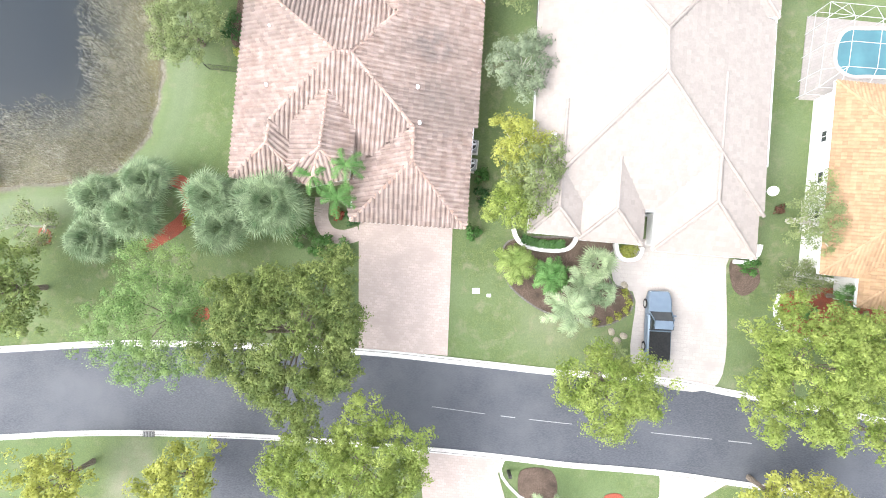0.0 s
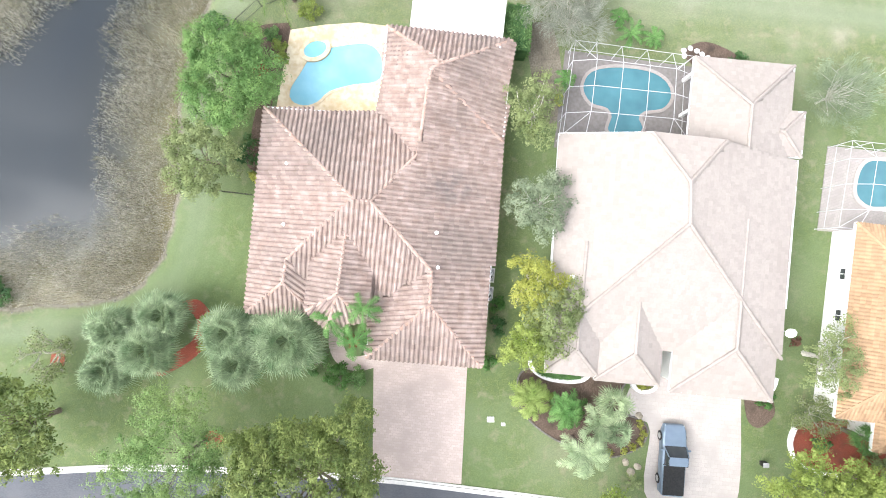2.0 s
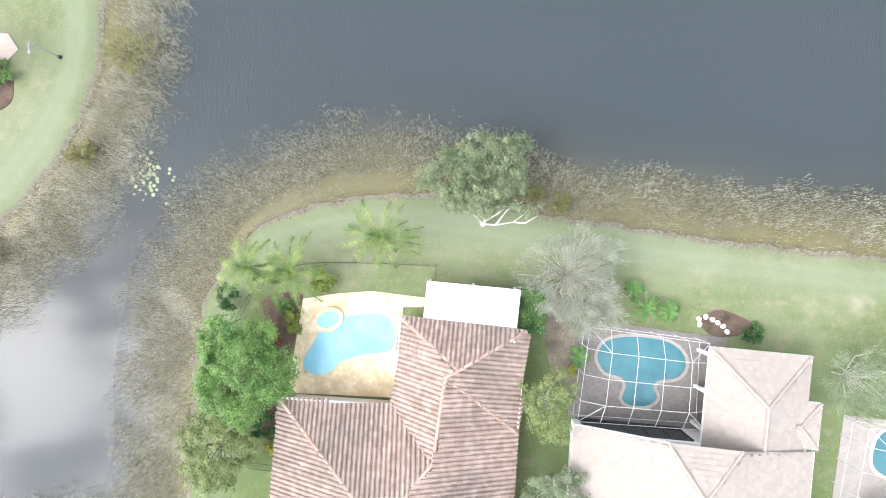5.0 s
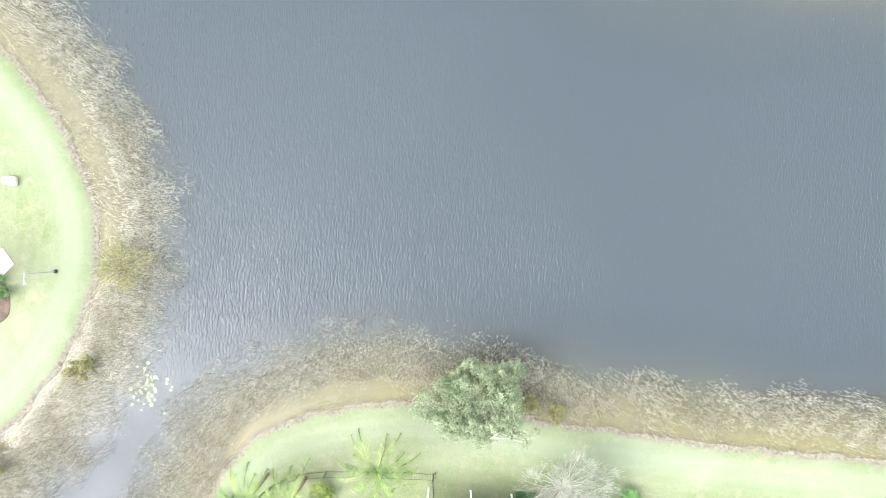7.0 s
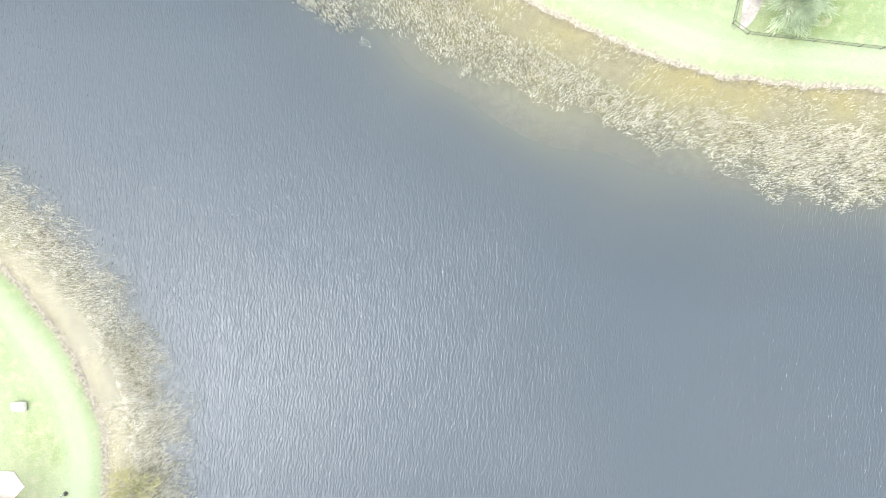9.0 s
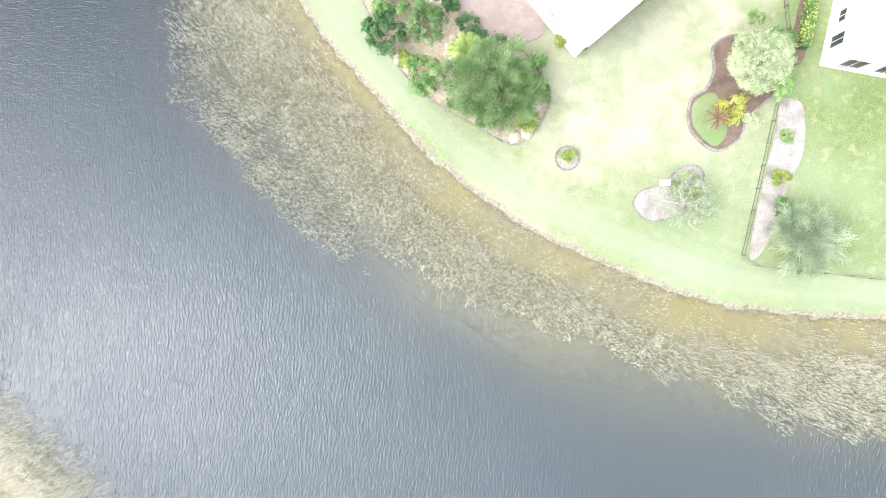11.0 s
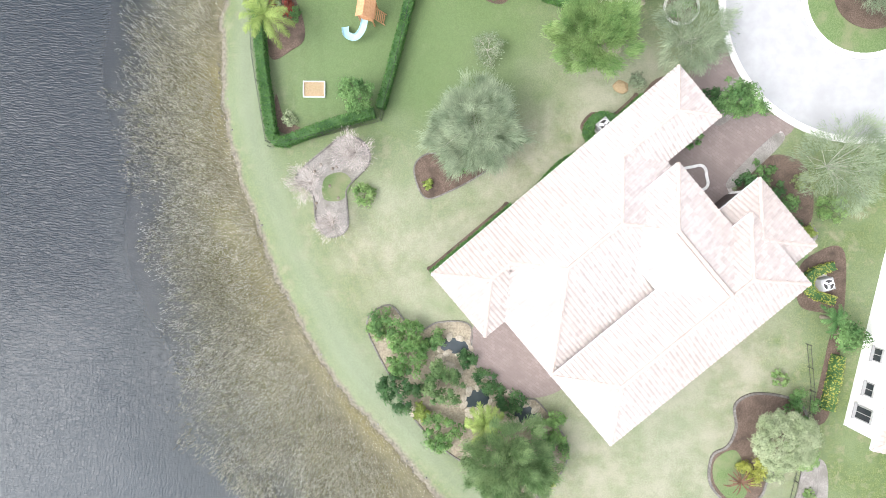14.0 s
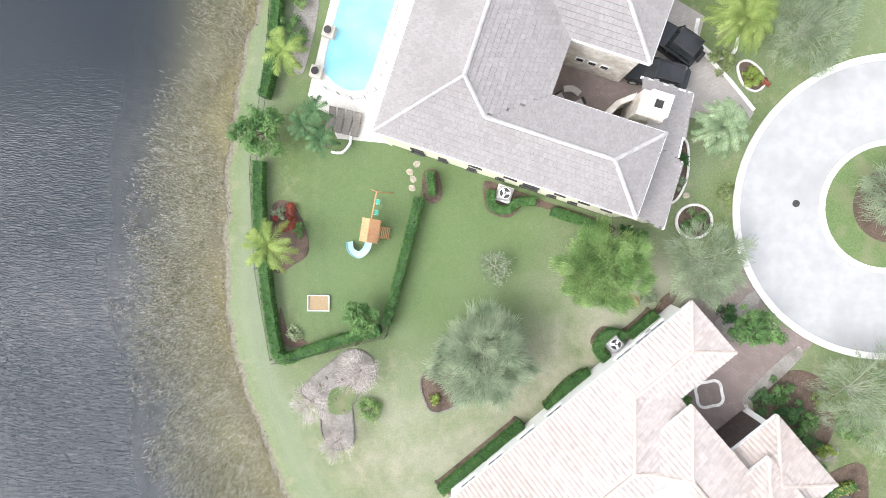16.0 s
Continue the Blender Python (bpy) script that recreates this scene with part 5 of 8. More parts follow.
def feather_palm(label, at, r, height, leaf, seed=1, fronds=16, trunk=True, leaf_len=0.55, group="", leaf_w=0.035, leaflets=22, droop=0.45, stems=1, name="palm_tree", lift=(0.15, 0.9), bark="bark"):
    rng = np.random.default_rng(seed)
    ob = thing(name, label, "palm", group, at=(*at, 0))
    verts, faces = [], []
    bm = bmesh.new()
    for s in range(stems):
        top = Vector((rng.normal(0, 0.25) if stems > 1 else 0.12, rng.normal(0, 0.25) if stems > 1 else 0.08, height * rng.uniform(0.8, 1.05)))
        root = Vector((top.x * 0.6, top.y * 0.6, -0.15))
        if trunk:
            tube(bm, [root, root.lerp(top, 0.5) + Vector((0.04, 0.02, 0)), top], [0.17, 0.12, 0.1] if stems == 1 else [0.06, 0.05, 0.04], 8)
        for k in range(fronds):
            a = 2.399 * k + rng.uniform(-0.3, 0.3)
            e = lift[0] + (lift[1] - lift[0]) * (k / fronds) * rng.uniform(0.7, 1.2)
            frond_blades(verts, faces, top, (math.cos(a) * math.cos(e), math.sin(a) * math.cos(e), math.sin(e)), r * rng.uniform(0.85, 1.12), droop * rng.uniform(0.7, 1.3), leaflets, leaf_len, leaf_w, rng)
    if not trunk:
        tube(bm, [(0, 0, -0.1), (0, 0, height)], [0.08, 0.05], 6)
    part("trunk", bm, M[bark], ob)
    part("crown", raw("crown", verts, faces), M[leaf], ob)
    return ob


def fan_palm(label, at, r, height, leaf, seed=1, leaves=34, blades=16, group="", name="fan_palm"):
    rng = np.random.default_rng(seed)
    ob = thing(name, label, "palm", group, at=(*at, 0))
    bm = bmesh.new()
    tube(bm, [(0, 0, -0.15), (0.02, 0.02, height * 0.5), (0, 0, height)], [0.2, 0.16, 0.15], 8)
    part("trunk", bm, M["bark"], ob)
    verts, faces = [], []
    crown = Vector((0, 0, height))
    for k in range(leaves):
        a = 2.399 * k + rng.uniform(-0.5, 0.5)
        e = 1.2 - 1.5 * ((k + rng.uniform(0, 1)) / leaves) ** 0.9
        d = Vector((math.cos(a) * math.cos(e), math.sin(a) * math.cos(e), math.sin(e)))
        hub = crown + d * r * rng.uniform(0.28, 0.55)
        side = d.cross(Vector((0, 0, 1)))
        side = side.normalized() if side.length > 1e-3 else Vector((1, 0, 0))
        tilt = rng.uniform(-0.5, 0.5)
        up = side.cross(d)
        side = side * math.cos(tilt) + up * math.sin(tilt)
        n0 = len(verts)
        st = side * 0.02
        verts += [crown - st, hub - st, hub + st, crown + st]
        faces.append((n0, n0 + 1, n0 + 2, n0 + 3))
        L = r * rng.uniform(0.36, 0.56)
        for i in range(blades):
            t = (i / (blades - 1) - 0.5) * radians(230)
            w = d * math.cos(t) + side * math.sin(t)
            q = side * math.cos(t) - d * math.sin(t)
            tip = hub + w * L * rng.uniform(0.75, 1.1) * (0.75 + 0.25 * math.cos(t)) + Vector((rng.normal(0, 0.04), rng.normal(0, 0.04), -0.32 * L))
            m = hub + w * L * 0.5 + Vector((0, 0, 0.02))
            n = len(verts)
            verts += [hub, m - q * 0.034, tip, m + q * 0.034]
            faces.append((n, n + 1, n + 2, n + 3))
    part("crown", raw("crown", verts, faces), M[leaf], ob)
    return ob


def shrub(label, at, r, height, leaf, seed=1, leaves=700, leaf_size=0.09, name="shrub", group="", ry=None, category="shrub"):
    rng = np.random.default_rng(seed)
    ob = thing(name, label, category, group, at=(*at, 0))
    bm = bmesh.new()
    for k in range(4):
        a = rng.uniform(0, 6.28)
        tube(bm, [(0, 0, -0.05), (math.cos(a) * r * 0.5, math.sin(a) * r * 0.5, height * 0.7)], [0.03, 0.012], 5)
    part("stems", bm, M["bark"], ob)
    ry = ry or r
    leaves = int(max(leaves, 900 * r * ry) * 1.5)
    k = max(10, int(14 * r * ry))
    c, p, d = crown_points(rng, r * 0.9, ry * 0.9, height * 0.5, height * 0.48, k, max(6, leaves // k), 0.34 * min(1.0, r + 0.2), 0.1, 0.4)
    p[:, 2] = np.maximum(p[:, 2], 0.04)
    v, f = leaf_mesh(p, leaf_size * 0.95, rng, 0.5, 0.5, d)
    part("foliage", raw("foliage", v, f), M[leaf], ob)
    return ob


def hedge(label, line, half, height, seed=1, leaf="hedge", dens=150, leaf_size=0.07, group="", step=0.5):
    """A clipped hedge along a line: a dense core, coloured dark for the shade inside, with leaves all over it."""
    rng = np.random.default_rng(seed)
    line = np.array(line, float)
    seg = np.linalg.norm(np.diff(line, axis=0), axis=1)
    cum = np.concatenate([[0], np.cumsum(seg)])
    o = line[0]
    ob = thing("hedge", label, "hedge", group, at=(*o, 0))
    n = int(cum[-1] * dens * (2 * half + height))
    s = rng.uniform(0, cum[-1], n)
    x, y = np.interp(s, cum, line[:, 0]), np.interp(s, cum, line[:, 1])
    k = np.clip(np.searchsorted(cum, s) - 1, 0, len(seg) - 1)
    d = np.diff(line, axis=0)[k] / seg[k][:, None]
    u = rng.uniform(-1, 1, n)
    side = rng.random(n) < height / (half * 2 + height)
    off = np.where(side, np.sign(u) * half * (1 + rng.normal(0, 0.05, n)), u * half)
    z = np.where(side, rng.uniform(0.05, height, n), height * (1 + rng.normal(0, 0.04, n)))
    c = np.stack([x - d[:, 1] * off - o[0], y + d[:, 0] * off - o[1], z], 1)
    v, f = leaf_mesh(c, leaf_size, rng, 0.5)
    # The dark green of this solid imitates shade behind the outer leaves.
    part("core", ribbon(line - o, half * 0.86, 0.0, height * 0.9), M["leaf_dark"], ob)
    part("foliage", raw("foliage", v, f), M[leaf], ob)
    return ob


def boulder(label, at, r, seed=1, mat="rock", flat=0.55, group=""):
    rng = np.random.default_rng(seed)
    bm = bmesh.new()
    bmesh.ops.create_icosphere(bm, subdivisions=2, radius=r)
    sh = rng.normal(0, 1, 3)
    for v in bm.verts:
        k = 1 + 0.22 * noise.noise(Vector(v.co) * (1.6 / r) + Vector(sh) * 5)
        v.co = Vector((v.co.x * k, v.co.y * k * 0.85, max(v.co.z * k * flat, -0.05)))
    ob = part("boulder", bm, M[mat])
    ob.matrix_world = pose(*at, 0, 0, rng.uniform(0, 360))
    return tagged(ob, label, "rock", group)


def bed(name, label, outline, mat, z=0.05, edge=None, edge_mat="edge_stone", closed_step=0.22):
    """A planting bed with a smooth outline, and its edging."""
    line = smooth_line(outline, closed_step, True)
    ob = tagged(part(name, slab(line, -0.02, z), M[mat]), label, "planting bed", kind="structure")
    if edge:
        ring = np.vstack([line, line[:1]])
        tagged(part("edging", ribbon(ring, edge, -0.02, z + 0.07), M[edge_mat]), "low edging round a planting bed", "edging", kind="structure")
    return ob


# street trees
tree("broad dark olive-green street oak", (-10.1, -4.5), 5.5, 9.0, "leaf_oak", seed=11, lobes=0.14, clumps=330, per=115, leaf_size=0.105, clump_r=0.55, group="street trees", limbs=18, trunk_r=0.3)
tree("sparse light green street tree", (-19.3, -3.6), 4.6, 7.5, "leaf_light", seed=12, clumps=190, per=85, leaf_size=0.085, clump_r=0.55, group="street trees", limbs=14, trunk_r=0.14, ry=5.2)
tree("broad lime-green street tree", (-6.0, -13.6), 5.2, 8.2, "leaf_lime", seed=13, clumps=210, per=115, leaf_size=0.11, clump_r=0.6, group="street trees", limbs=16)
tree("small lime-green street tree with gaps in its crown", (10.75, -8.0), 3.85, 7.0, "leaf_lime", seed=14, clumps=115, per=95, leaf_size=0.105, clump_r=0.65, group="street trees", limbs=20, ry=2.9)
tree("broad lime-green street tree", (23.6, -6.8), 5.3, 8.0, "leaf_lime", seed=15, clumps=210, per=115, leaf_size=0.11, clump_r=0.6, group="street trees", limbs=16, ry=5.0)
tree("lime-green tree over a red mulch bed", (28.6, -5.4), 3.2, 7.0, "leaf_lime", seed=16, clumps=90, per=120, leaf_size=0.09, clump_r=0.65, group="street trees")
tree("yellow-green tree beside the street", (22.2, -15.6), 2.4, 6.0, "leaf_yellow", seed=17, clumps=60, per=55, group="street trees")
tree("yellow-green tree beside the street", (25.4, -16.2), 1.8, 5.5, "leaf_yellow", seed=18, clumps=40, per=55, group="street trees")
tree("lime-green tree beside the street", (29.6, -11.6), 1.8, 5.5, "leaf_lime", seed=19, clumps=40, per=55, group="street trees")
tree("yellow-green tree with a forked trunk", (-26.6, -14.6), 2.6, 6.0, "leaf_yellow", seed=20, clumps=62, per=50, group="street trees", limbs=16, lobes=0.3)
tree("bright yellow-green tree beside the street", (-17.9, -14.6), 2.6, 6.0, "leaf_yellow", seed=21, clumps=70, per=60, group="street trees", ry=3.2)
tree("dark olive tree on the lawn", (-30.5, -1.6), 3.4, 6.5, "leaf_oak", seed=22, clumps=110, per=55, limbs=16)
bare_tree("sparse brownish tree on the lawn", (-30.0, 3.0), 2.2, 4.0, "twig_grey", "leaf_olive", seed=23, leaf_count=2600, leaf_size=0.09)

# palms in front of the red-roofed house
for k, (x, y, r, h) in enumerate(((-24.9, 4.9, 1.9, 2.6), (-21.2, 6.0, 1.9, 2.8), (-22.1, 3.6, 2.2, 3.0), (-25.4, 2.0, 1.9, 2.4), (-16.6, 4.8, 2.1, 3.0), (-15.9, 2.7, 2.1, 2.8), (-12.3, 4.4, 2.7, 3.2), (-14.2, 4.9, 1.6, 2.6))):
    fan_palm("blue-green fan palm on the front lawn", (x, y), r * 1.2, h, "frond_blue", seed=40 + k, leaves=96, blades=20, group="fan palms on the lawn")
for k, (x, y) in enumerate(((-9.2, 6.0), (-7.0, 6.7), (-7.6, 4.5))):
    feather_palm("bright green feather palm by the entrance", (x, y), 1.7, 4.7, "frond_green", seed=50 + k, fronds=10, leaf_len=0.36, leaf_w=0.014, leaflets=34, droop=0.5, lift=(0.2, 0.75), group="palms by the entrance")
bed("mulch_bed_front", "curved red bark mulch bed", [(-21.7, 6.4), (-20.2, 6.9), (-19.1, 5.8), (-18.9, 4.5), (-19.9, 2.9), (-21.2, 1.9), (-22.8, 1.1), (-23.6, 1.6), (-22.0, 2.7), (-20.5, 3.8), (-20.1, 5.0), (-20.6, 5.9)], "mulch_red")
bed("mulch_bed_lawn", "small red bark mulch ring under a tree", [(-31.0, 2.9), (-30.2, 2.6), (-30.3, 1.7), (-31.2, 1.8)], "mulch_red")
bed("mulch_bed_street", "red bark mulch ring under a street tree", [(-19.4, -3.2), (-18.3, -3.0), (-18.0, -3.9), (-19.2, -4.3)], "mulch_red")
for k, (x, y, r, leaf) in enumerate(((-19.2, 5.3, 0.62, "leaf_lime"), (-19.5, 3.6, 0.52, "leaf_lime"), (-9.2, 1.3, 1.1, "hedge"), (-7.9, 1.2, 0.8, "leaf_mid"), (-10.9, 2.2, 1.0, "leaf_mid"), (-8.3, 4.0, 0.5, "leaf_red"), (-7.2, 3.6, 0.6, "leaf_dark"), (1.9, 2.6, 0.6, "hedge"), (2.4, 5.2, 0.7, "leaf_dark"), (2.5, 6.8, 0.6, "hedge"))):
    shrub("small clipped green shrub near the house", (x, y), r, r * 1.1, leaf, seed=60 + k, leaves=500, group="front shrubs")

# garden of the cream-roofed house
bed("mulch_bed_cream_house", "brown bark mulch bed with palms", [(4.6, 1.9), (4.1, 0.1), (4.75, -1.6), (7.0, -3.3), (9.6, -4.0), (11.3, -4.5), (13.3, -3.7), (13.85, -2.5), (13.3, -1.7), (12.2, -1.2), (11.9, 0.5), (12.4, 1.8), (8.0, 2.2)], "mulch_brown", edge=0.06)
for name, pts in (("planter_wall", [(4.9, 2.8), (5.2, 2.0), (6.0, 1.45), (7.2, 1.2), (8.6, 1.2), (9.3, 1.6), (9.7, 2.4)]), ("planter_wall", [(12.5, 1.7), (12.7, 0.8), (13.4, 0.45), (14.2, 0.7), (14.45, 1.4)]), ("planter_wall", [(21.3, 0.35), (22.3, 0.3), (23.0, 0.9), (23.2, 1.6)])):
    tagged(part(name, ribbon(smooth_line(pts, 0.25), 0.14, 0, 0.5), M["wall_white"]), "low curved white planter wall", "planter wall", "planter walls")
hedge("low green hedge inside a curved planter", smooth_line([(5.5, 2.1), (6.4, 1.75), (7.5, 1.6), (8.7, 1.65)], 0.4), 0.32, 0.6, 71)
shrub("flowering yellow-green shrub in a planter", (13.4, 1.1), 0.6, 0.7, "leaf_yellow", 72)
shrub("green shrub by the garage planter", (22.4, 0.0), 0.9, 0.7, "hedge", 73, ry=0.6)
feather_palm("green broad-leaved clump in a mulch bed", (4.9, 0.2), 1.9, 1.8, "frond_yellow", 74, fronds=12, trunk=False, stems=3, leaf_len=0.4, leaf_w=0.06, leaflets=10, name="palm_clump")
feather_palm("green palm clump in a mulch bed", (7.6, -1.0), 1.7, 1.6, "frond_green", 75, fronds=12, trunk=False, stems=3, leaf_len=0.4, leaf_w=0.05, leaflets=12, name="palm_clump")
fan_palm("pale green fan palm in a mulch bed", (10.3, 0.2), 1.8, 3.0, "frond_silver", 76, 34, 15)
fan_palm("pale green fan palm in a mulch bed", (10.8, -1.9), 1.3, 2.4, "frond_blue", 79, 26, 15)
feather_palm("silvery queen palm in a mulch bed", (8.1, -3.1), 2.3, 4.0, "frond_silver", 77, fronds=18, leaf_len=0.5, leaflets=24)
feather_palm("silvery queen palm in a mulch bed", (9.4, -1.4), 1.7, 3.0, "frond_silver", 78, fronds=12, leaf_len=0.5, leaflets=20)
for k, (x, y) in enumerate(((13.2, -2.0), (13.5, -2.7), (13.3, -3.3), (12.7, -3.7), (12.0, -4.0), (11.0, -4.2))):
    shrub("low yellow flowering plant along a bed edge", (x, y), 0.32, 0.35, "leaf_yellow", 80 + k, 160, 0.06, group="yellow flowers")
for k, (x, y, r) in enumerate(((13.2, -1.4, 0.3), (12.2, -4.9, 0.3), (12.6, -5.6, 0.35), (13.1, -5.2, 0.3))):
    boulder("small pale boulder beside the driveway", (x, y, 0.05), r, 90 + k, group="driveway boulders")
feather_palm("low spiky plant between driveway stones", (12.5, -6.3), 0.9, 0.5, "leaf_olive", 95, fronds=9, trunk=False, leaf_len=0.2, leaflets=8, name="spiky_plant")

# between the two houses
tree("silvery olive tree between the houses", (4.6, 20.6), 1.9, 5.0, "leaf_olive", "bark_white", 101, 70, 60, 0.09, 0.45, ry=2.6, limbs=14)
tree("grey-green olive tree with a white trunk", (5.2, 14.0), 2.2, 5.0, "leaf_sage", "bark_white", 102, 85, 70, 0.085, 0.45, limbs=16, inner=0.3)
tree("yellow-green tree between the houses", (4.8, 8.4), 1.9, 5.0, "leaf_yellow", "bark_white", 103, 65, 55, 0.1, 0.45, ry=2.3, limbs=14)
tree("olive green tree overhanging a roof", (6.1, 6.3), 2.0, 5.2, "leaf_olive", "bark_white", 104, 75, 60, 0.1, 0.45, ry=2.5, limbs=16)
tree("yellow-green tree between the houses", (4.4, 4.4), 1.8, 4.6, "leaf_lime", "bark_white", 105, 65, 55, 0.1, 0.45, limbs=12)
tree("thin olive tree by a white wall", (25.5, 3.4), 1.9, 4.5, "leaf_olive", "bark_white", 106, 60, 60, 0.09, 0.45, ry=2.6, limbs=14)
shrub("low dark shrub on the side lawn", (24.8, 4.3), 0.4, 0.4, "leaf_bronze", 107, 200)

# round the pool of the red-roofed house
tree("dense round mid-green tree by the pool", (-16.6, 22.9), 3.5, 5.2, "leaf_fresh", seed=111, clumps=190, per=120, leaf_size=0.09, clump_r=0.6, ry=4.0, lobes=0.1)
tree("light olive-green tree by the side lawn", (-18.8, 17.0), 2.7, 4.6, "leaf_olive", "bark", 112, 90, 70, 0.1, 0.5, ry=2.9, limbs=14)
for k, (x, y, r) in enumerate(((-16.1, 30.0, 3.0), (-13.2, 29.7, 3.5), (-7.1, 32.1, 3.5))):
    feather_palm("coconut palm with long arching fronds", (x, y), r, 4.4, "frond_coco", 120 + k, fronds=19, leaf_len=0.46, leaf_w=0.011, leaflets=48, droop=0.55, lift=(0.1, 1.0), group="coconut palms")
for k, (x, y, r, leaf) in enumerate(((-16.2, 18.0, 1.15, "leaf_dark"), (-11.8, 28.6, 0.95, "leaf_lime"), (-14.1, 26.2, 0.5, "leaf_lime"), (-14.0, 25.2, 0.5, "leaf_lime"), (-18.9, 27.6, 1.0, "leaf_dark"), (-14.6, 26.9, 0.6, "leaf_mid"), (-15.7, 16.2, 0.5, "leaf_yellow"), (-15.5, 24.4, 0.7, "leaf_red"))):
    shrub("green shrub beside the pool deck", (x, y), r, r * 1.2, leaf, 130 + k, 600, group="poolside shrubs")
hedge("tall clipped green hedge beside a white patio roof", [(3.55, 25.3), (3.75, 28.6)], 0.95, 2.2, 139, "leaf_mid", 130, 0.09)
bed("mulch_bed_pool", "brown bark mulch bed beside the pool", [(-16.5, 27.2), (-14.3, 28.0), (-13.4, 27.2), (-14.9, 21.0), (-15.2, 17.0), (-16.6, 17.2), (-16.2, 20), (-15.6, 24)], "mulch_brown")
boulder("pale garden boulder beside the pool", (-15.2, 18.6, 0.05), 0.45, 140)

# lake edge trees, south bank
oak = tree("spreading grey-green shore oak with bleached limbs", (0.2, 33.2), 4.2, 4.6, "leaf_shore", "bark_white", 151, 190, 85, 0.095, 0.5, ry=3.0, lean=(-0.4, 3.2), trunk_r=0.2, limbs=22, inner=0.3)
for ends in ([(0, 0, 0.4), (0.9, -0.1, 1.0), (2.1, 0.1, 1.6), (3.2, 0.9, 2.3)], [(0, 0.1, 0.5), (1.0, 0.7, 1.5), (1.9, 1.5, 2.6)], [(2.1, 0.1, 1.6), (2.9, 0.0, 2.0), (3.7, 0.5, 2.5)], [(0.9, -0.1, 1.0), (1.6, 0.9, 2.0), (2.7, 1.5, 3.0)], [(0, 0, 0.4), (-0.7, 0.6, 1.4), (-1.7, 0.9, 2.4)]):
    bm = bmesh.new()
    tube(bm, ends, [0.075, 0.055, 0.04, 0.03][:len(ends) - 1] + [0.018], 6)
    part("limb", bm, M["bark_white"], oak)
wispy_tree("leafless silver-grey tree near the lake", (6.2, 29.5), 3.7, 5.2, "leaf_ash", 152, count=10500, blade=0.42, width=0.008, fall=0.0, limbs=110, thick=0.04)
wispy_tree("leafless silver-grey tree near the lake", (7.6, 27.4), 2.4, 4.0, "leaf_ash", 153, count=5000, blade=0.45, width=0.009, fall=0.0, limbs=40, thick=0.04)
wispy_tree("grey-green tree with a bent white trunk", (26.4, 22.2), 2.7, 4.5, "leaf_sage", 154, count=6500, blade=0.36, width=0.011, fall=0.1, bark="bark_white", limbs=40)
for k, (x, y, r) in enumerate(((12.1, 27.0, 1.5), (13.8, 26.7, 1.1), (11.3, 28.3, 0.9))):
    feather_palm("low feathery cycad on the lawn", (x, y), r, 0.9, "frond_green", 160 + k, fronds=14, trunk=False, leaf_len=0.25, leaf_w=0.02, leaflets=20, name="cycad", group="cycads", lift=(0.2, 0.7))
feather_palm("small palm beside a pool screen", (7.1, 23.4), 1.1, 1.5, "frond_green", 164, fronds=9, leaf_len=0.3, leaflets=12)
shrub("yellow-green spiky plant by the pool screen", (7.0, 22.3), 0.5, 0.5, "leaf_yellow", 165, 260)
bed("stone_bed", "dark mulch bed ringed with white stones", [(16.4, 26.0), (17.7, 26.8), (19.2, 26.5), (20.6, 25.6), (19.3, 24.9), (17.5, 24.9)], "mulch_brown")
for k, (x, y) in enumerate(((16.45, 26.15), (16.5, 25.75), (16.95, 26.3), (17.45, 26.1), (17.85, 25.85), (18.25, 25.6), (18.55, 25.2))):
    boulder("round white edging stone", (x, y, 0.05), 0.22, 170 + k, "white", 0.5, "white edging stones")
shrub("low dark shrub in a stone-ringed bed", (20.4, 25.2), 0.9, 0.6, "leaf_dark", 178)
shrub("dark reddish shrub on the muddy shore", (6.2, 34.6), 0.9, 0.9, "reed_green", 179, 500)
shrub("dark reddish shrub on the muddy shore", (4.1, 35.4), 0.8, 0.9, "reed_green", 180, 500)
bed("mulch_bed_side", "bare brown soil strip under a leafless tree", [(4.7, 27.6), (6.4, 28), (7.2, 25), (7.2, 21.5), (6.3, 20.5), (5.2, 23)], "soil", 0.02)


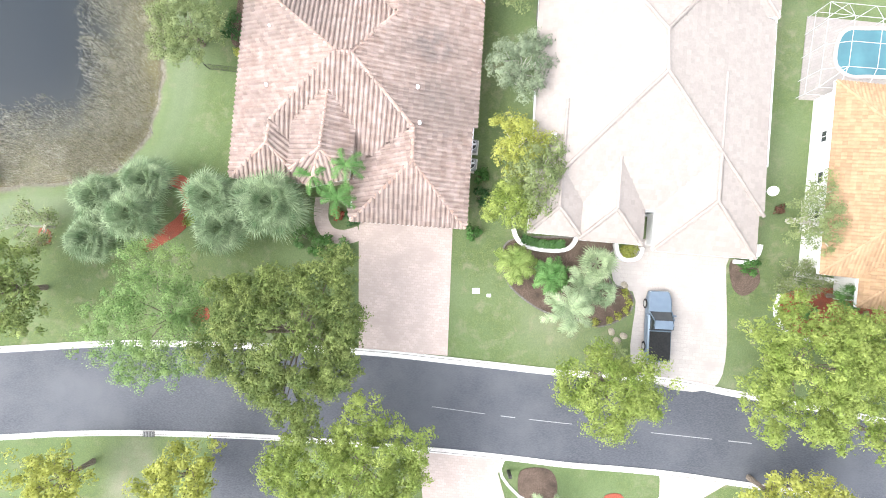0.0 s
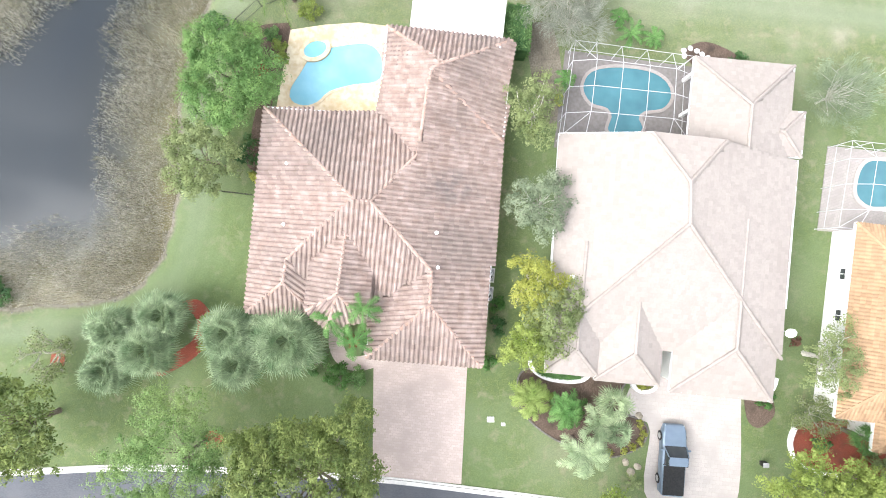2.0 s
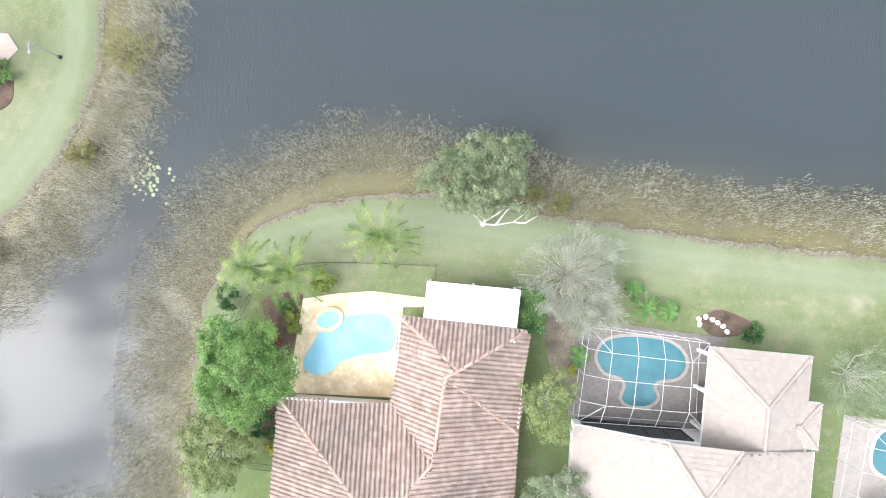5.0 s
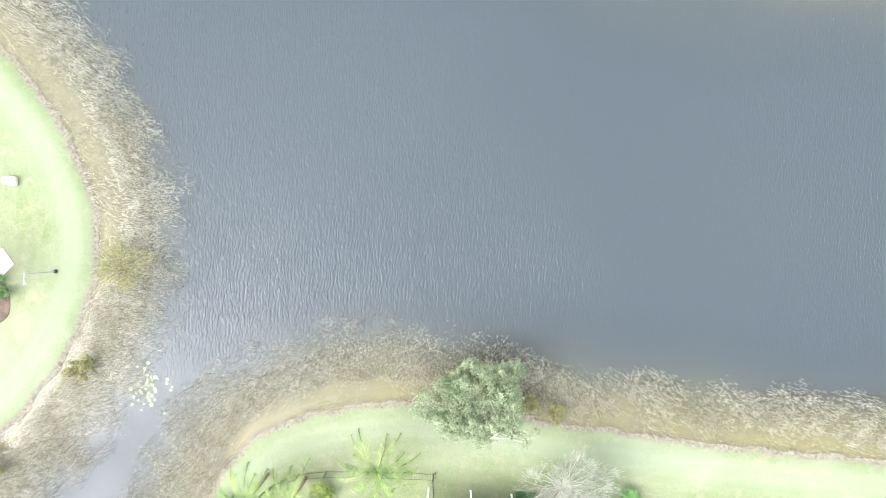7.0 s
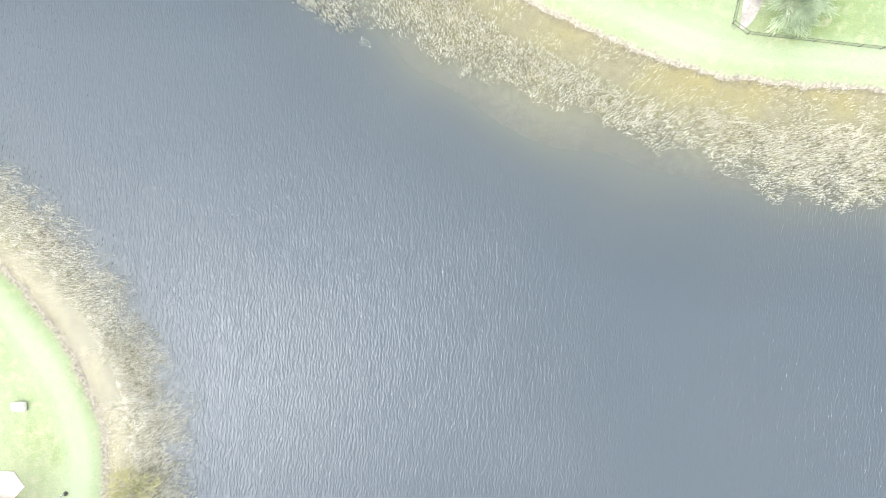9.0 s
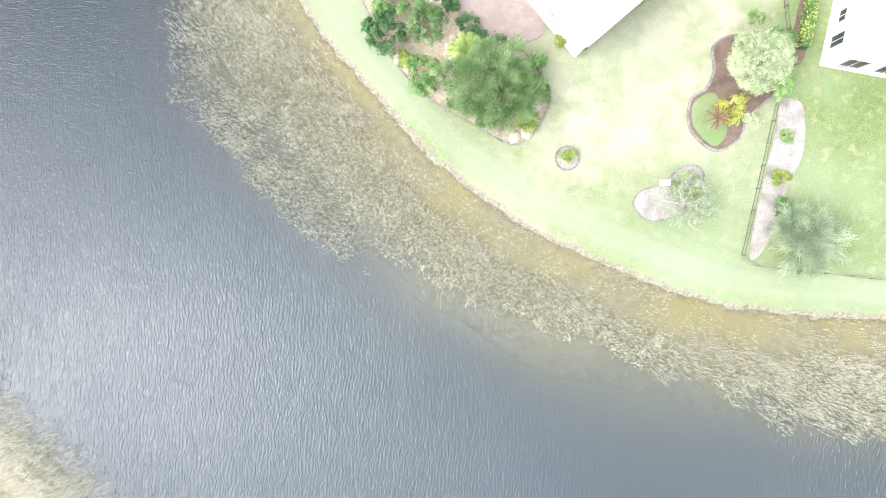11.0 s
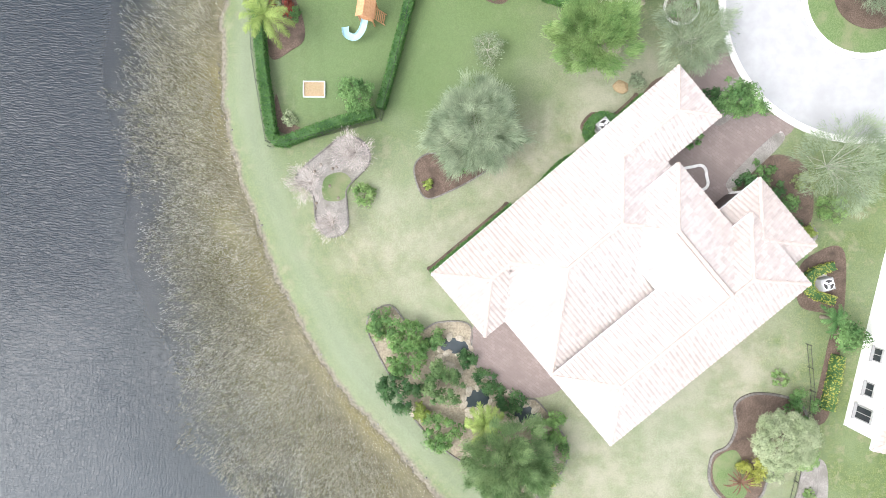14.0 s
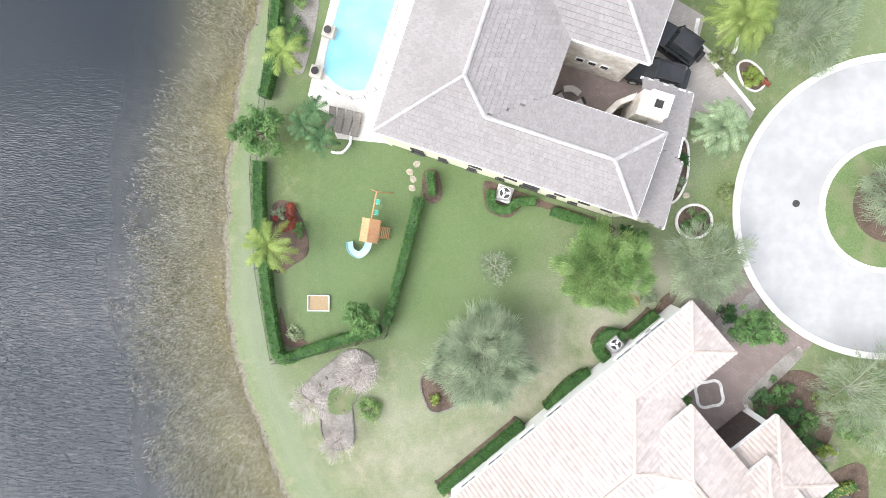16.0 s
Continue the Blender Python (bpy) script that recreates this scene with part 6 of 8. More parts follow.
# ---- reeds and shore rubble ----
def build_reeds():
    rng = np.random.default_rng(5)
    n = 5200000
    x, y = rng.uniform(-46, 44, n), rng.uniform(4, 150, n)
    ds = bank_distances(x, y)
    bank = ds.argmax(0)
    d = -ds.max(0)
    pond = (bank == 0) & (x < -17) & (y < 31)
    din = np.where(bank == 0, np.interp(x, [-20, -12, -8, -3, 8, 22, 31], [0.6, 1.7, 1.8, 0.9, 0.9, 1.3, 0.8]), np.where(bank == 1, np.where(y > 47, 2.1, 0.5), np.where(x > -6, 2.8, np.interp(y, [96, 106], [1.4, 0.35]))))
    north = np.where(y < 96, np.interp(x, [-20, -14, -9, -4, 3, 9, 13, 17, 19.5, 23, 30], [11.8, 11.6, 9.8, 8.0, 6.7, 6.3, 6.3, 6.4, 8.0, 8.7, 9.2]), np.interp(y, [96, 104, 116, 126, 130, 134, 140], [11.0, 8.8, 8.6, 7.2, 6.4, 5.0, 4.5]))
    dout = np.where(bank == 0, np.interp(x, [-20, -9, 2, 11, 17, 31], [7.0, 7.0, 5.7, 5.2, 5.0, 5.4]), np.where(bank == 1, 7.4, north))
    din, dout = np.where(pond, 0.1, din), np.where(pond, 6.7, dout)
    # the channel between the two southern banks stays open in its middle
    jag = 0.75 * wobble(x, y, 1.1, 0.3) + 0.5 * wobble(x, y, 2.7, 1.9)
    t_in, t_out = (d - din) + 0.5 * jag, (dout - d) + jag
    keep = (d > 0.05) * np.clip(t_in * 1.2, 0, 1) * np.clip(t_out / np.where((bank == 2) & (y < 90), 2.2, 3.8), 0, 1)
    patchy = np.clip(0.72 + 0.55 * wobble(x, y, 0.8, 4.0) + 0.4 * wobble(x, y, 2.0, 7.0), 0.08, 1)
    thin = np.where(bank == 2, np.where(y > 92, 0.6, 0.85), 1.0)
    ok = rng.random(n) < keep * patchy * thin
    edge = (~ok) & (d > 0.0) & (d < din + 0.4) & (rng.random(n) < 0.12 * np.clip(0.4 + wobble(x, y, 1.3, 2.0), 0, 1))
    sel = ok | edge
    x, y, d, bank = x[sel], y[sel], d[sel], bank[sel]
    n = len(x)
    a = rng.uniform(0, 6.283, n)
    L, h, w = rng.uniform(0.06, 0.34, n) ** 1.0, rng.uniform(0.12, 0.5, n), rng.uniform(0.0045, 0.0095, n)
    ca, sa = np.cos(a), np.sin(a)
    z0 = np.full(n, WATER_Z - 0.04)
    P = np.stack([x, y, z0], 1)
    side = np.stack([-sa, ca, np.zeros(n)], 1) * w[:, None]
    mid = P + np.stack([ca * L * 0.4, sa * L * 0.4, h], 1)
    tip = P + np.stack([ca * L, sa * L, h * rng.uniform(0.5, 1.1, n)], 1)
    V = np.stack([P - side, P + side, mid + side, mid - side, tip], 1)
    green = rng.random(n) < np.where(bank == 2, 0.22, 0.14)
    pale = (bank != 0) & (rng.random(n) < np.where(y > 100, 0.45, 0.85)) & (y > 33) | (rng.random(n) < 0.12)
    for name, m, lab, mat in (("reeds", ~green & ~pale, "dry tan reeds standing in the shallows", "reed"), ("pale_reeds", ~green & pale, "bleached cream reeds standing in the shallows", "reed_pale"), ("green_reeds", green, "olive green reeds among the dry ones", "reed_green")):
        v = V[m].reshape(-1, 3)
        k = (np.arange(m.sum()) * 5)[:, None]
        faces = np.concatenate([k + np.array([[a, b, c]]) for a, b, c in ((0, 1, 2), (0, 2, 3), (3, 2, 4))])
        tagged(part(name, raw(name, v, faces), M[mat]), lab, "reeds", kind="stuff")


build_reeds()


def pebbles(name, label, x, y, z, r, mat, seed):
    """Many small uneven stones in one piece."""
    rng = np.random.default_rng(seed)
    n = len(x)
    o = np.array([(1, 0, 0), (0, 1, 0), (-1, 0, 0), (0, -1, 0), (0, 0, 0.7), (0, 0, -0.5)], float)
    a = rng.uniform(0, 6.28, n)
    s = r[:, None, None] * rng.uniform(0.6, 1.3, (n, 6, 1))
    q = o[None] * s
    X = q[..., 0] * np.cos(a)[:, None] - q[..., 1] * np.sin(a)[:, None] + x[:, None]
    Y = q[..., 0] * np.sin(a)[:, None] + q[..., 1] * np.cos(a)[:, None] + y[:, None]
    V = np.stack([X, Y, q[..., 2] + z[:, None]], -1).reshape(-1, 3)
    f = np.array([(0, 1, 4), (1, 2, 4), (2, 3, 4), (3, 0, 4), (1, 0, 5), (2, 1, 5), (3, 2, 5), (0, 3, 5)])
    F = ((np.arange(n) * 6)[:, None, None] + f[None]).reshape(-1, 3)
    tagged(part(name, raw(name, V, F), M[mat]), label, "stones", kind="stuff")


def build_rubble():
    rng = np.random.default_rng(6)
    n = 60000
    x, y = rng.uniform(-46, 44, n), rng.uniform(4, 150, n)
    d = shore_distance(x, y)
    ok = (np.abs(d + 0.1) < 0.38) & (rng.random(n) < 0.55)
    x, y, d = x[ok], y[ok], d[ok]
    z = np.interp(d, [-0.9, -0.3, 0.25, 0.9], [-0.42, -0.36, -0.14, -0.02])
    r = rng.uniform(0.03, 0.11, len(x))
    pale = rng.random(len(x)) < 0.16
    pebbles("shore_rubble", "dark wet rubble along the water's edge", x[~pale], y[~pale], z[~pale], r[~pale], "edge_stone", 7)
    pebbles("shore_pebbles", "pale stones and litter along the water's edge", x[pale], y[pale], z[pale], r[pale], "gravel", 8)


build_rubble()


# ---- pools, decks and screens of the south bank ----
def pool(label, outline, mat, z, rim=0.16, rim_mat="deck_white", water_label=""):
    line = smooth_line(outline, 0.35, True)
    ob = thing("swimming_pool", label, "pool")
    ring = np.vstack([line, line[:1]])
    part("basin", slab(line, z - 0.1, z), M[mat], ob)
    part("coping", ribbon(ring, rim, z - 0.1, z + 0.05), M[rim_mat], ob, "pale stone coping")
    return ob


def glossy(name, a, b, depth_c):
    m = surface(name, a, b, 0.12, 0.35, 0.6, depth_c, spec=0.5)
    n, l = m.node_tree.nodes, m.node_tree.links
    p = n["Principled BSDF"]
    bumped(n, l, p, noise_fac(n, l, 2.2, 0.2, 0.8, 3), 0.25, 0.04)
    return m


M["pool_water"] = glossy("sunlit pale blue pool water", (0.20, 0.48, 0.60), (0.26, 0.54, 0.65), (0.17, 0.44, 0.57))
M["pool_water_teal"] = glossy("teal pool water", (0.055, 0.165, 0.195), (0.08, 0.21, 0.24), (0.05, 0.14, 0.17))
M["pond_water"] = glossy("dark garden pond water", (0.03, 0.04, 0.045), (0.05, 0.06, 0.065), (0.02, 0.03, 0.03))

tagged(part("pool_deck", slab([(-13.4, 27.5), (-10.8, 27.9), (-8.2, 28.1), (-3.9, 27.6), (-4.3, 26.9), (-5.8, 26.9), (-6.3, 20.0), (-13.9, 20.3), (-14.5, 20.9)], 0.0, 0.06), M["flag"]), "yellow flagstone pool deck", "pool deck", kind="structure")
pool("pale blue freeform swimming pool in a flagstone deck", [(-11.6, 25.9), (-10.4, 26.2), (-8.66, 26.5), (-7.37, 26.5), (-6.5, 25.8), (-6.25, 24.5), (-6.7, 23.5), (-8.6, 23.2), (-10.3, 22.7), (-11.2, 21.9), (-12.3, 21.6), (-13.3, 22.0), (-13.45, 22.9), (-12.7, 24.2)], "pool_water", 0.075, 0.1, "flag")


def ring_line(x, y, rx, ry, n=28, turn=0.0):
    a = np.linspace(0, 2 * np.pi, n, endpoint=False)
    c, s = math.cos(radians(turn)), math.sin(radians(turn))
    return np.stack([x + rx * np.cos(a) * c - ry * np.sin(a) * s, y + rx * np.cos(a) * s + ry * np.sin(a) * c], 1)


spa = thing("spa", "round raised spa with a stone rim beside the pool", "spa")
part("basin", slab(ring_line(-11.45, 25.95, 0.95, 0.65, turn=20), 0.0, 0.22), M["pool_water"], spa)
r_ = ring_line(-11.45, 25.95, 1.05, 0.75, turn=20)
part("rim", ribbon(np.vstack([r_, r_[:1]]), 0.16, 0.0, 0.28), M["flag"], spa, "pale stone rim")

patio_roof = thing("patio_roof", "flat white sheet roof over a rear patio", "patio roof")
part("sheet", slab([(-3.84, 29.1), (2.74, 28.5), (2.47, 25.8), (-4.1, 26.5)], 2.72, 2.84), M["membrane"], patio_roof)
for x, y in ((-3.7, 28.95), (2.6, 28.38), (-0.5, 28.68)):
    part("post", boxed(x - 0.07, y - 0.07, 0, x + 0.07, y + 0.07, 2.72), M["white"], patio_roof)
part("fascia_beam", slab([(-3.85, 29.12), (2.75, 28.52), (2.74, 28.43), (-3.86, 29.03)], 2.55, 2.72), M["dark"], patio_roof)


def screen_cage(label, corners, low, high, inset, nu, nv):
    """A pool cage: white posts and beams with a mansard edge round a raised flat top."""
    ob = thing("pool_screen", label, "pool screen")
    c = [Vector((x, y, 0)) for x, y in corners]
    mid = sum(c, Vector()) / 4
    lo = [p + Vector((0, 0, low)) for p in c]

    def at(u, v, z):
        return (c[0].lerp(c[1], u)).lerp(c[3].lerp(c[2], u), v) + Vector((0, 0, z))

    iu, iv = inset / (c[1] - c[0]).length, inset / (c[3] - c[0]).length

    def beam(a, b, r=0.022):
        bm = bmesh.new()
        tube(bm, [a, b], [r, r], 4)
        part("beam", bm, M["cage"], ob)

    def post(a, b):
        bm = bmesh.new()
        tube(bm, [a, b], [0.03, 0.03], 4)
        part("post", bm, M["cage"], ob)

    us, vs = [iu + (1 - 2 * iu) * k / nu for k in range(nu + 1)], [iv + (1 - 2 * iv) * k / nv for k in range(nv + 1)]
    for a, b in (((0, 0), (1, 0)), ((1, 0), (1, 1)), ((0, 1), (0, 0)), ((0, 1), (1, 1))):
        beam(at(*a, low), at(*b, low)), beam(at(*a, 1.0), at(*b, 1.0), 0.02)
    for u in us:
        beam(at(u, vs[0], high), at(u, vs[-1], high)), beam(at(u, 0, low), at(u, vs[0], high)), beam(at(u, 1, low), at(u, vs[-1], high))
        post(at(u, 0, 0), at(u, 0, low))
    for v in vs:
        beam(at(us[0], v, high), at(us[-1], v, high)), beam(at(0, v, low), at(us[0], v, high)), beam(at(1, v, low), at(us[-1], v, high))
        post(at(0, v, 0), at(0, v, low))
    for u, v, a, b in ((0, 0, us[0], vs[0]), (1, 0, us[-1], vs[0]), (0, 1, us[0], vs[-1]), (1, 1, us[-1], vs[-1])):
        beam(at(u, v, low), at(a, b, high)), post(at(u, v, 0), at(u, v, low))
    return ob


tagged(part("pool_deck_grey", slab([(7.5, 26.1), (18.6, 24.7), (18.2, 17.6), (6.7, 18.7)], 0.0, 0.06), M["deck_grey"]), "grey-brown concrete pool deck", "pool deck", kind="structure")
pool("teal swimming pool with a rounded double bay", [(8.75, 23.2), (9.4, 24.5), (11.3, 24.9), (13.9, 24.6), (15.3, 23.7), (15.6, 22.5), (14.9, 21.6), (13.5, 21.35), (13.2, 20.9), (13.5, 20.2), (12.8, 19.5), (11.3, 19.5), (10.6, 20.1), (10.9, 21.0), (10.6, 21.6), (9.4, 22.0)], "pool_water_teal", 0.075, 0.12, "paver_grey")
screen_cage("white-framed screen cage over a swimming pool", [(7.7, 25.85), (16.1, 24.75), (15.85, 18.6), (6.85, 19.15)], 2.5, 3.3, 1.5, 3, 2)
tagged(part("pool_deck_white", slab([(27.3, 19.0), (38, 17.9), (37.0, 11.9), (26.5, 12.6)], 0.0, 0.06), M["paver_grey"]), "pale concrete pool deck", "pool deck", kind="structure")
pool("teal swimming pool beside the orange-roofed house", [(29.5, 17.0), (30.2, 17.9), (31.4, 18.0), (34, 17.6), (34, 14.6), (31.45, 14.3), (30.2, 14.4), (29.3, 15.3)], "pool_water_teal", 0.075, 0.14, "paver_cream")
screen_cage("white-framed screen cage over a swimming pool", [(27.3, 18.85), (37.6, 17.8), (36.9, 11.9), (26.3, 12.7)], 2.5, 3.3, 1.3, 4, 2)


def fence(label, line, height, gap=2.0, mat="dark", group="", pickets=0.12):
    line = np.array(line, float)
    ob = thing("fence", label, "fence", group)
    seg = np.linalg.norm(np.diff(line, axis=0), axis=1)
    cum = np.concatenate([[0], np.cumsum(seg)])
    ss = np.linspace(0, cum[-1], max(2, int(cum[-1] / gap) + 1))
    P = np.stack([np.interp(ss, cum, line[:, k]) for k in (0, 1)], 1)
    for x, y in P:
        part("post", boxed(x - 0.018, y - 0.018, -0.1, x + 0.02, y + 0.02, height + 0.04), M[mat], ob)
    for z in (0.15, height - 0.06):
        part("rail", ribbon(P, 0.008, z, z + 0.035), M[mat], ob)
    s = np.arange(0, cum[-1], pickets)
    q = np.stack([np.interp(s, cum, line[:, k]) for k in (0, 1)], 1)
    v, f = [], []
    for x, y in q:
        k = len(v)
        v += [(x + a * 0.006, y + b * 0.006, z) for z in (0.05, height) for a, b in ((-1, -1), (1, -1), (1, 1), (-1, 1))]
        f += [(k + i, k + (i + 1) % 4, k + 4 + (i + 1) % 4, k + 4 + i) for i in range(4)]
    tagged(part("pickets", raw("pickets", v, f), M[mat], ob), kind="stuff")
    return ob


fence("low dark metal fence on the rear lawn", smooth_line([(-3.3, 27.9), (-3.35, 30.0), (-3.4, 30.05), (-8.5, 30.25), (-13, 30.2), (-15.2, 29.5), (-17, 28.1), (-18.2, 25.9)], 0.8), 1.2)
fence("short dark metal fence beside the house", [(-18.2, 15.05), (-15.4, 14.75)], 1.2)

# small fixtures on the south bank
for x, y, r in ((2.1, -1.85, 0.27), (3.05, -2.2, 0.16)):
    tagged(part("utility_cover", boxed(x - r, y - r * 0.75, -0.05, x + r, y + r * 0.75, 0.06, 0.02), M["white"]), "small white utility cover on the lawn", "utility cover")
dr = thing("storm_drain", "dark storm drain grate set in the kerb", "drain")
part("frame", boxed(-22.85, -12.75, 0.0, -21.95, -12.35, 0.1), M["dark"], dr)
for k in range(7):
    part("bar", boxed(-22.78 + k * 0.115, -12.72, 0.1, -22.73 + k * 0.115, -12.38, 0.12), M["concrete"], dr)
dish = thing("satellite_dish", "round white satellite dish on a short mast", "satellite dish", at=(22.75, 5.3, 0))
bm = bmesh.new()
bmesh.ops.create_uvsphere(bm, u_segments=20, v_segments=10, radius=0.62)
bmesh.ops.delete(bm, geom=[v for v in bm.verts if v.co.z < 0.44], context="VERTS")
for v in bm.verts:
    v.co = Vector((v.co.x, v.co.y, 0.62 - v.co.z))
d_ = part("reflector", bm, M["white"], dish)
d_.matrix_local = pose(0, 0, 2.75, 25, -20, 0)
bm = bmesh.new()
tube(bm, [(-0.6, 0.1, 1.9), (0, 0, 2.1), (0, 0, 2.78)], [0.03, 0.03, 0.03], 6)
part("mast", bm, M["concrete"], dish)


def roof_vent(x, y, z, r=0.14):
    ob = thing("roof_vent", "small white round roof vent", "vent", "roof vents", at=(x, y, z))
    bm = bmesh.new()
    bmesh.ops.create_cone(bm, cap_ends=True, segments=10, radius1=r, radius2=r * 0.8, depth=0.3)
    part("pipe", bm, M["white"], ob)


for x, y, z in ((-2.0, 11.9, 5.2), (-1.9, 9.6, 4.8), (2.2, 24.9, 3.3), (-12.4, 12.4, 4.25), (-12.3, 16.6, 4.0)):
    roof_vent(x, y, z)


def condenser(at, turn=0.0):
    ob = thing("air_conditioner", "pale grey outdoor air conditioner with a round fan grille", "air conditioner", "air conditioners", at=(*at, 0), turn=turn)
    part("casing", boxed(-0.42, -0.42, 0.08, 0.42, 0.42, 0.86, 0.04), M["concrete"], ob)
    part("pad", boxed(-0.55, -0.55, -0.05, 0.55, 0.55, 0.08), M["kerb"], ob)
    bm = bmesh.new()
    bmesh.ops.create_cone(bm, cap_ends=True, segments=24, radius1=0.34, radius2=0.34, depth=0.03, matrix=Matrix.Translation((0, 0, 0.875)))
    part("fan_opening", bm, M["dark"], ob)
    for k in range(3):
        b = part("fan_blade", boxed(0.05, -0.07, 0.895, 0.31, 0.09, 0.905), M["white"], ob)
        b.matrix_local = pose(0, 0, 0, 0, 0, 120 * k + 15)
    bm = bmesh.new()
    ring = [Vector((math.cos(a) * 0.36, math.sin(a) * 0.36, 0.9)) for a in np.linspace(0, 6.283, 25)]
    tube(bm, ring, [0.018] * 25, 5)
    part("grille_ring", bm, M["white"], ob)
    return ob


condenser((9.15, 114.35), 38), condenser((2.35, 124.6), -21), condenser((23.9, 103.0), 13)
condenser((1.75, 9.0), -5), condenser((1.65, 7.6), -5)


# ---- vehicles ----
def loft(bm, rings):
    vs = [[bm.verts.new(p) for p in r] for r in rings]
    n = len(vs[0])
    for a, b in zip(vs, vs[1:]):
        for k in range(n):
            bm.faces.new((a[k], a[(k + 1) % n], b[(k + 1) % n], b[k]))
    bm.faces.new(list(reversed(vs[0]))), bm.faces.new(vs[-1])
    bmesh.ops.recalc_face_normals(bm, faces=bm.faces)


def body_ring(y, w, z0, z1, t=0.86):
    """A rounded cross section of a car body."""
    return [(-w, y, z0), (w, y, z0), (w * 1.02, y, (z0 + z1) / 2), (w * 0.97, y, z1 - 0.08), (w * t, y, z1), (-w * t, y, z1), (-w * 0.97, y, z1 - 0.08), (-w * 1.02, y, (z0 + z1) / 2)]


def vehicle(label, at, turn, paint, kind, length, width, height):
    ob = thing("car", label, "car", "parked cars", at=(*at, 0.03), turn=turn)
    L, W = length / 2, width / 2
    belt = height * 0.58
    bm = bmesh.new()
    hood = belt - 0.06
    loft(bm, [body_ring(-L, W * 0.84, 0.4, belt - 0.05), body_ring(-L + 0.18, W * 0.97, 0.28, belt), body_ring(-L * 0.2, W, 0.26, belt), body_ring(L * 0.36, W, 0.26, belt), body_ring(L * 0.8, W * 0.96, 0.28, hood - 0.06), body_ring(L - 0.06, W * 0.84, 0.36, hood - 0.2), body_ring(L, W * 0.72, 0.42, hood - 0.32)])
    body = part("body", bm, paint, ob)
    back = {"pickup": -L * 0.12, "suv": -L + 0.25, "jeep": -L + 0.2}[kind]
    front = L * 0.42 if kind != "jeep" else L * 0.28
    rake = 0.55 if kind != "jeep" else 0.2
    bm = bmesh.new()
    loft(bm, [body_ring(back, W * 0.9, belt - 0.02, belt + 0.02), body_ring(back + (0.15 if kind != "suv" else 0.35), W * 0.84, belt - 0.02, height - 0.05, 0.93), body_ring(front - rake, W * 0.82, belt - 0.02, height - 0.05, 0.93), body_ring(front, W * 0.9, belt - 0.02, belt + 0.02)])
    part("cabin_glass", bm, M["glass"], ob, "dark tinted windows")
    bm = bmesh.new()
    y0, y1 = back + (0.2 if kind != "suv" else 0.4), front - rake - 0.04
    loft(bm, [body_ring(y0, W * 0.78, height - 0.07, height - 0.01, 0.9), body_ring((y0 + y1) / 2, W * 0.8, height - 0.07, height + 0.02, 0.9), body_ring(y1, W * 0.77, height - 0.07, height - 0.02, 0.9)])
    part("roof", bm, paint, ob)
    for s in (-1, 1):
        bm = bmesh.new()
        tube(bm, [(s * W * 0.93, front - 0.02, belt), (s * W * 0.8, front - rake, height - 0.03)], [0.045, 0.045], 5)
        part("pillar", bm, paint, ob)
        mir = part("mirror", boxed(-0.1, -0.06, -0.07, 0.1, 0.06, 0.07, 0.02), paint, ob)
        mir.matrix_local = pose(s * (W + 0.1), front - 0.25, belt + 0.1)
        lamp = part("headlight", boxed(-0.15, -0.07, -0.06, 0.15, 0.05, 0.06, 0.02), M["white"], ob)
        lamp.matrix_local = pose(s * W * 0.62, L - 0.1, hood - 0.28)
        if kind != "pickup":
            part("roof_rail", boxed(s * W * 0.66 - 0.02, y0 + 0.1, height + 0.0, s * W * 0.66 + 0.02, y1 - 0.1, height + 0.06), M["dark"], ob)
        for y in (-L * 0.6, L * 0.62):
            bm = bmesh.new()
            bmesh.ops.create_cone(bm, cap_ends=True, segments=20, radius1=0.36, radius2=0.36, depth=0.24)
            w = part("wheel", bm, M["rubber"], ob)
            w.matrix_local = pose(s * (W - 0.08), y, 0.33, 0, 90, 0)
            bm = bmesh.new()
            bmesh.ops.create_cone(bm, cap_ends=True, segments=14, radius1=0.22, radius2=0.2, depth=0.26)
            part("rim", bm, M["concrete"], w)
    if kind == "pickup":
        part("bed_cover", boxed(-W * 0.86, -L + 0.1, belt - 0.01, W * 0.86, back - 0.06, belt + 0.05, 0.02), M["rubber"], ob, "black bed cover")
    if kind == "jeep":
        bm = bmesh.new()
        bmesh.ops.create_cone(bm, cap_ends=True, segments=20, radius1=0.36, radius2=0.36, depth=0.22)
        sp = part("spare_wheel", bm, M["rubber"], ob)
        sp.matrix_local = pose(0.1, -L - 0.1, 0.95, 90, 0, 0)
    return ob


vehicle("steel-blue pickup with a black bed cover on a driveway", (15.45, -4.4), -3, M["car_blue"], "pickup", 5.15, 1.78, 1.72)
vehicle("black boxy off-road car with a rear spare wheel", (13.6, 133.6), 51, M["car_black"], "jeep", 3.3, 1.62, 1.78)
vehicle("black sport utility car with roof rails", (12.4, 131.75), 72, M["car_black"], "suv", 4.0, 1.62, 1.62)

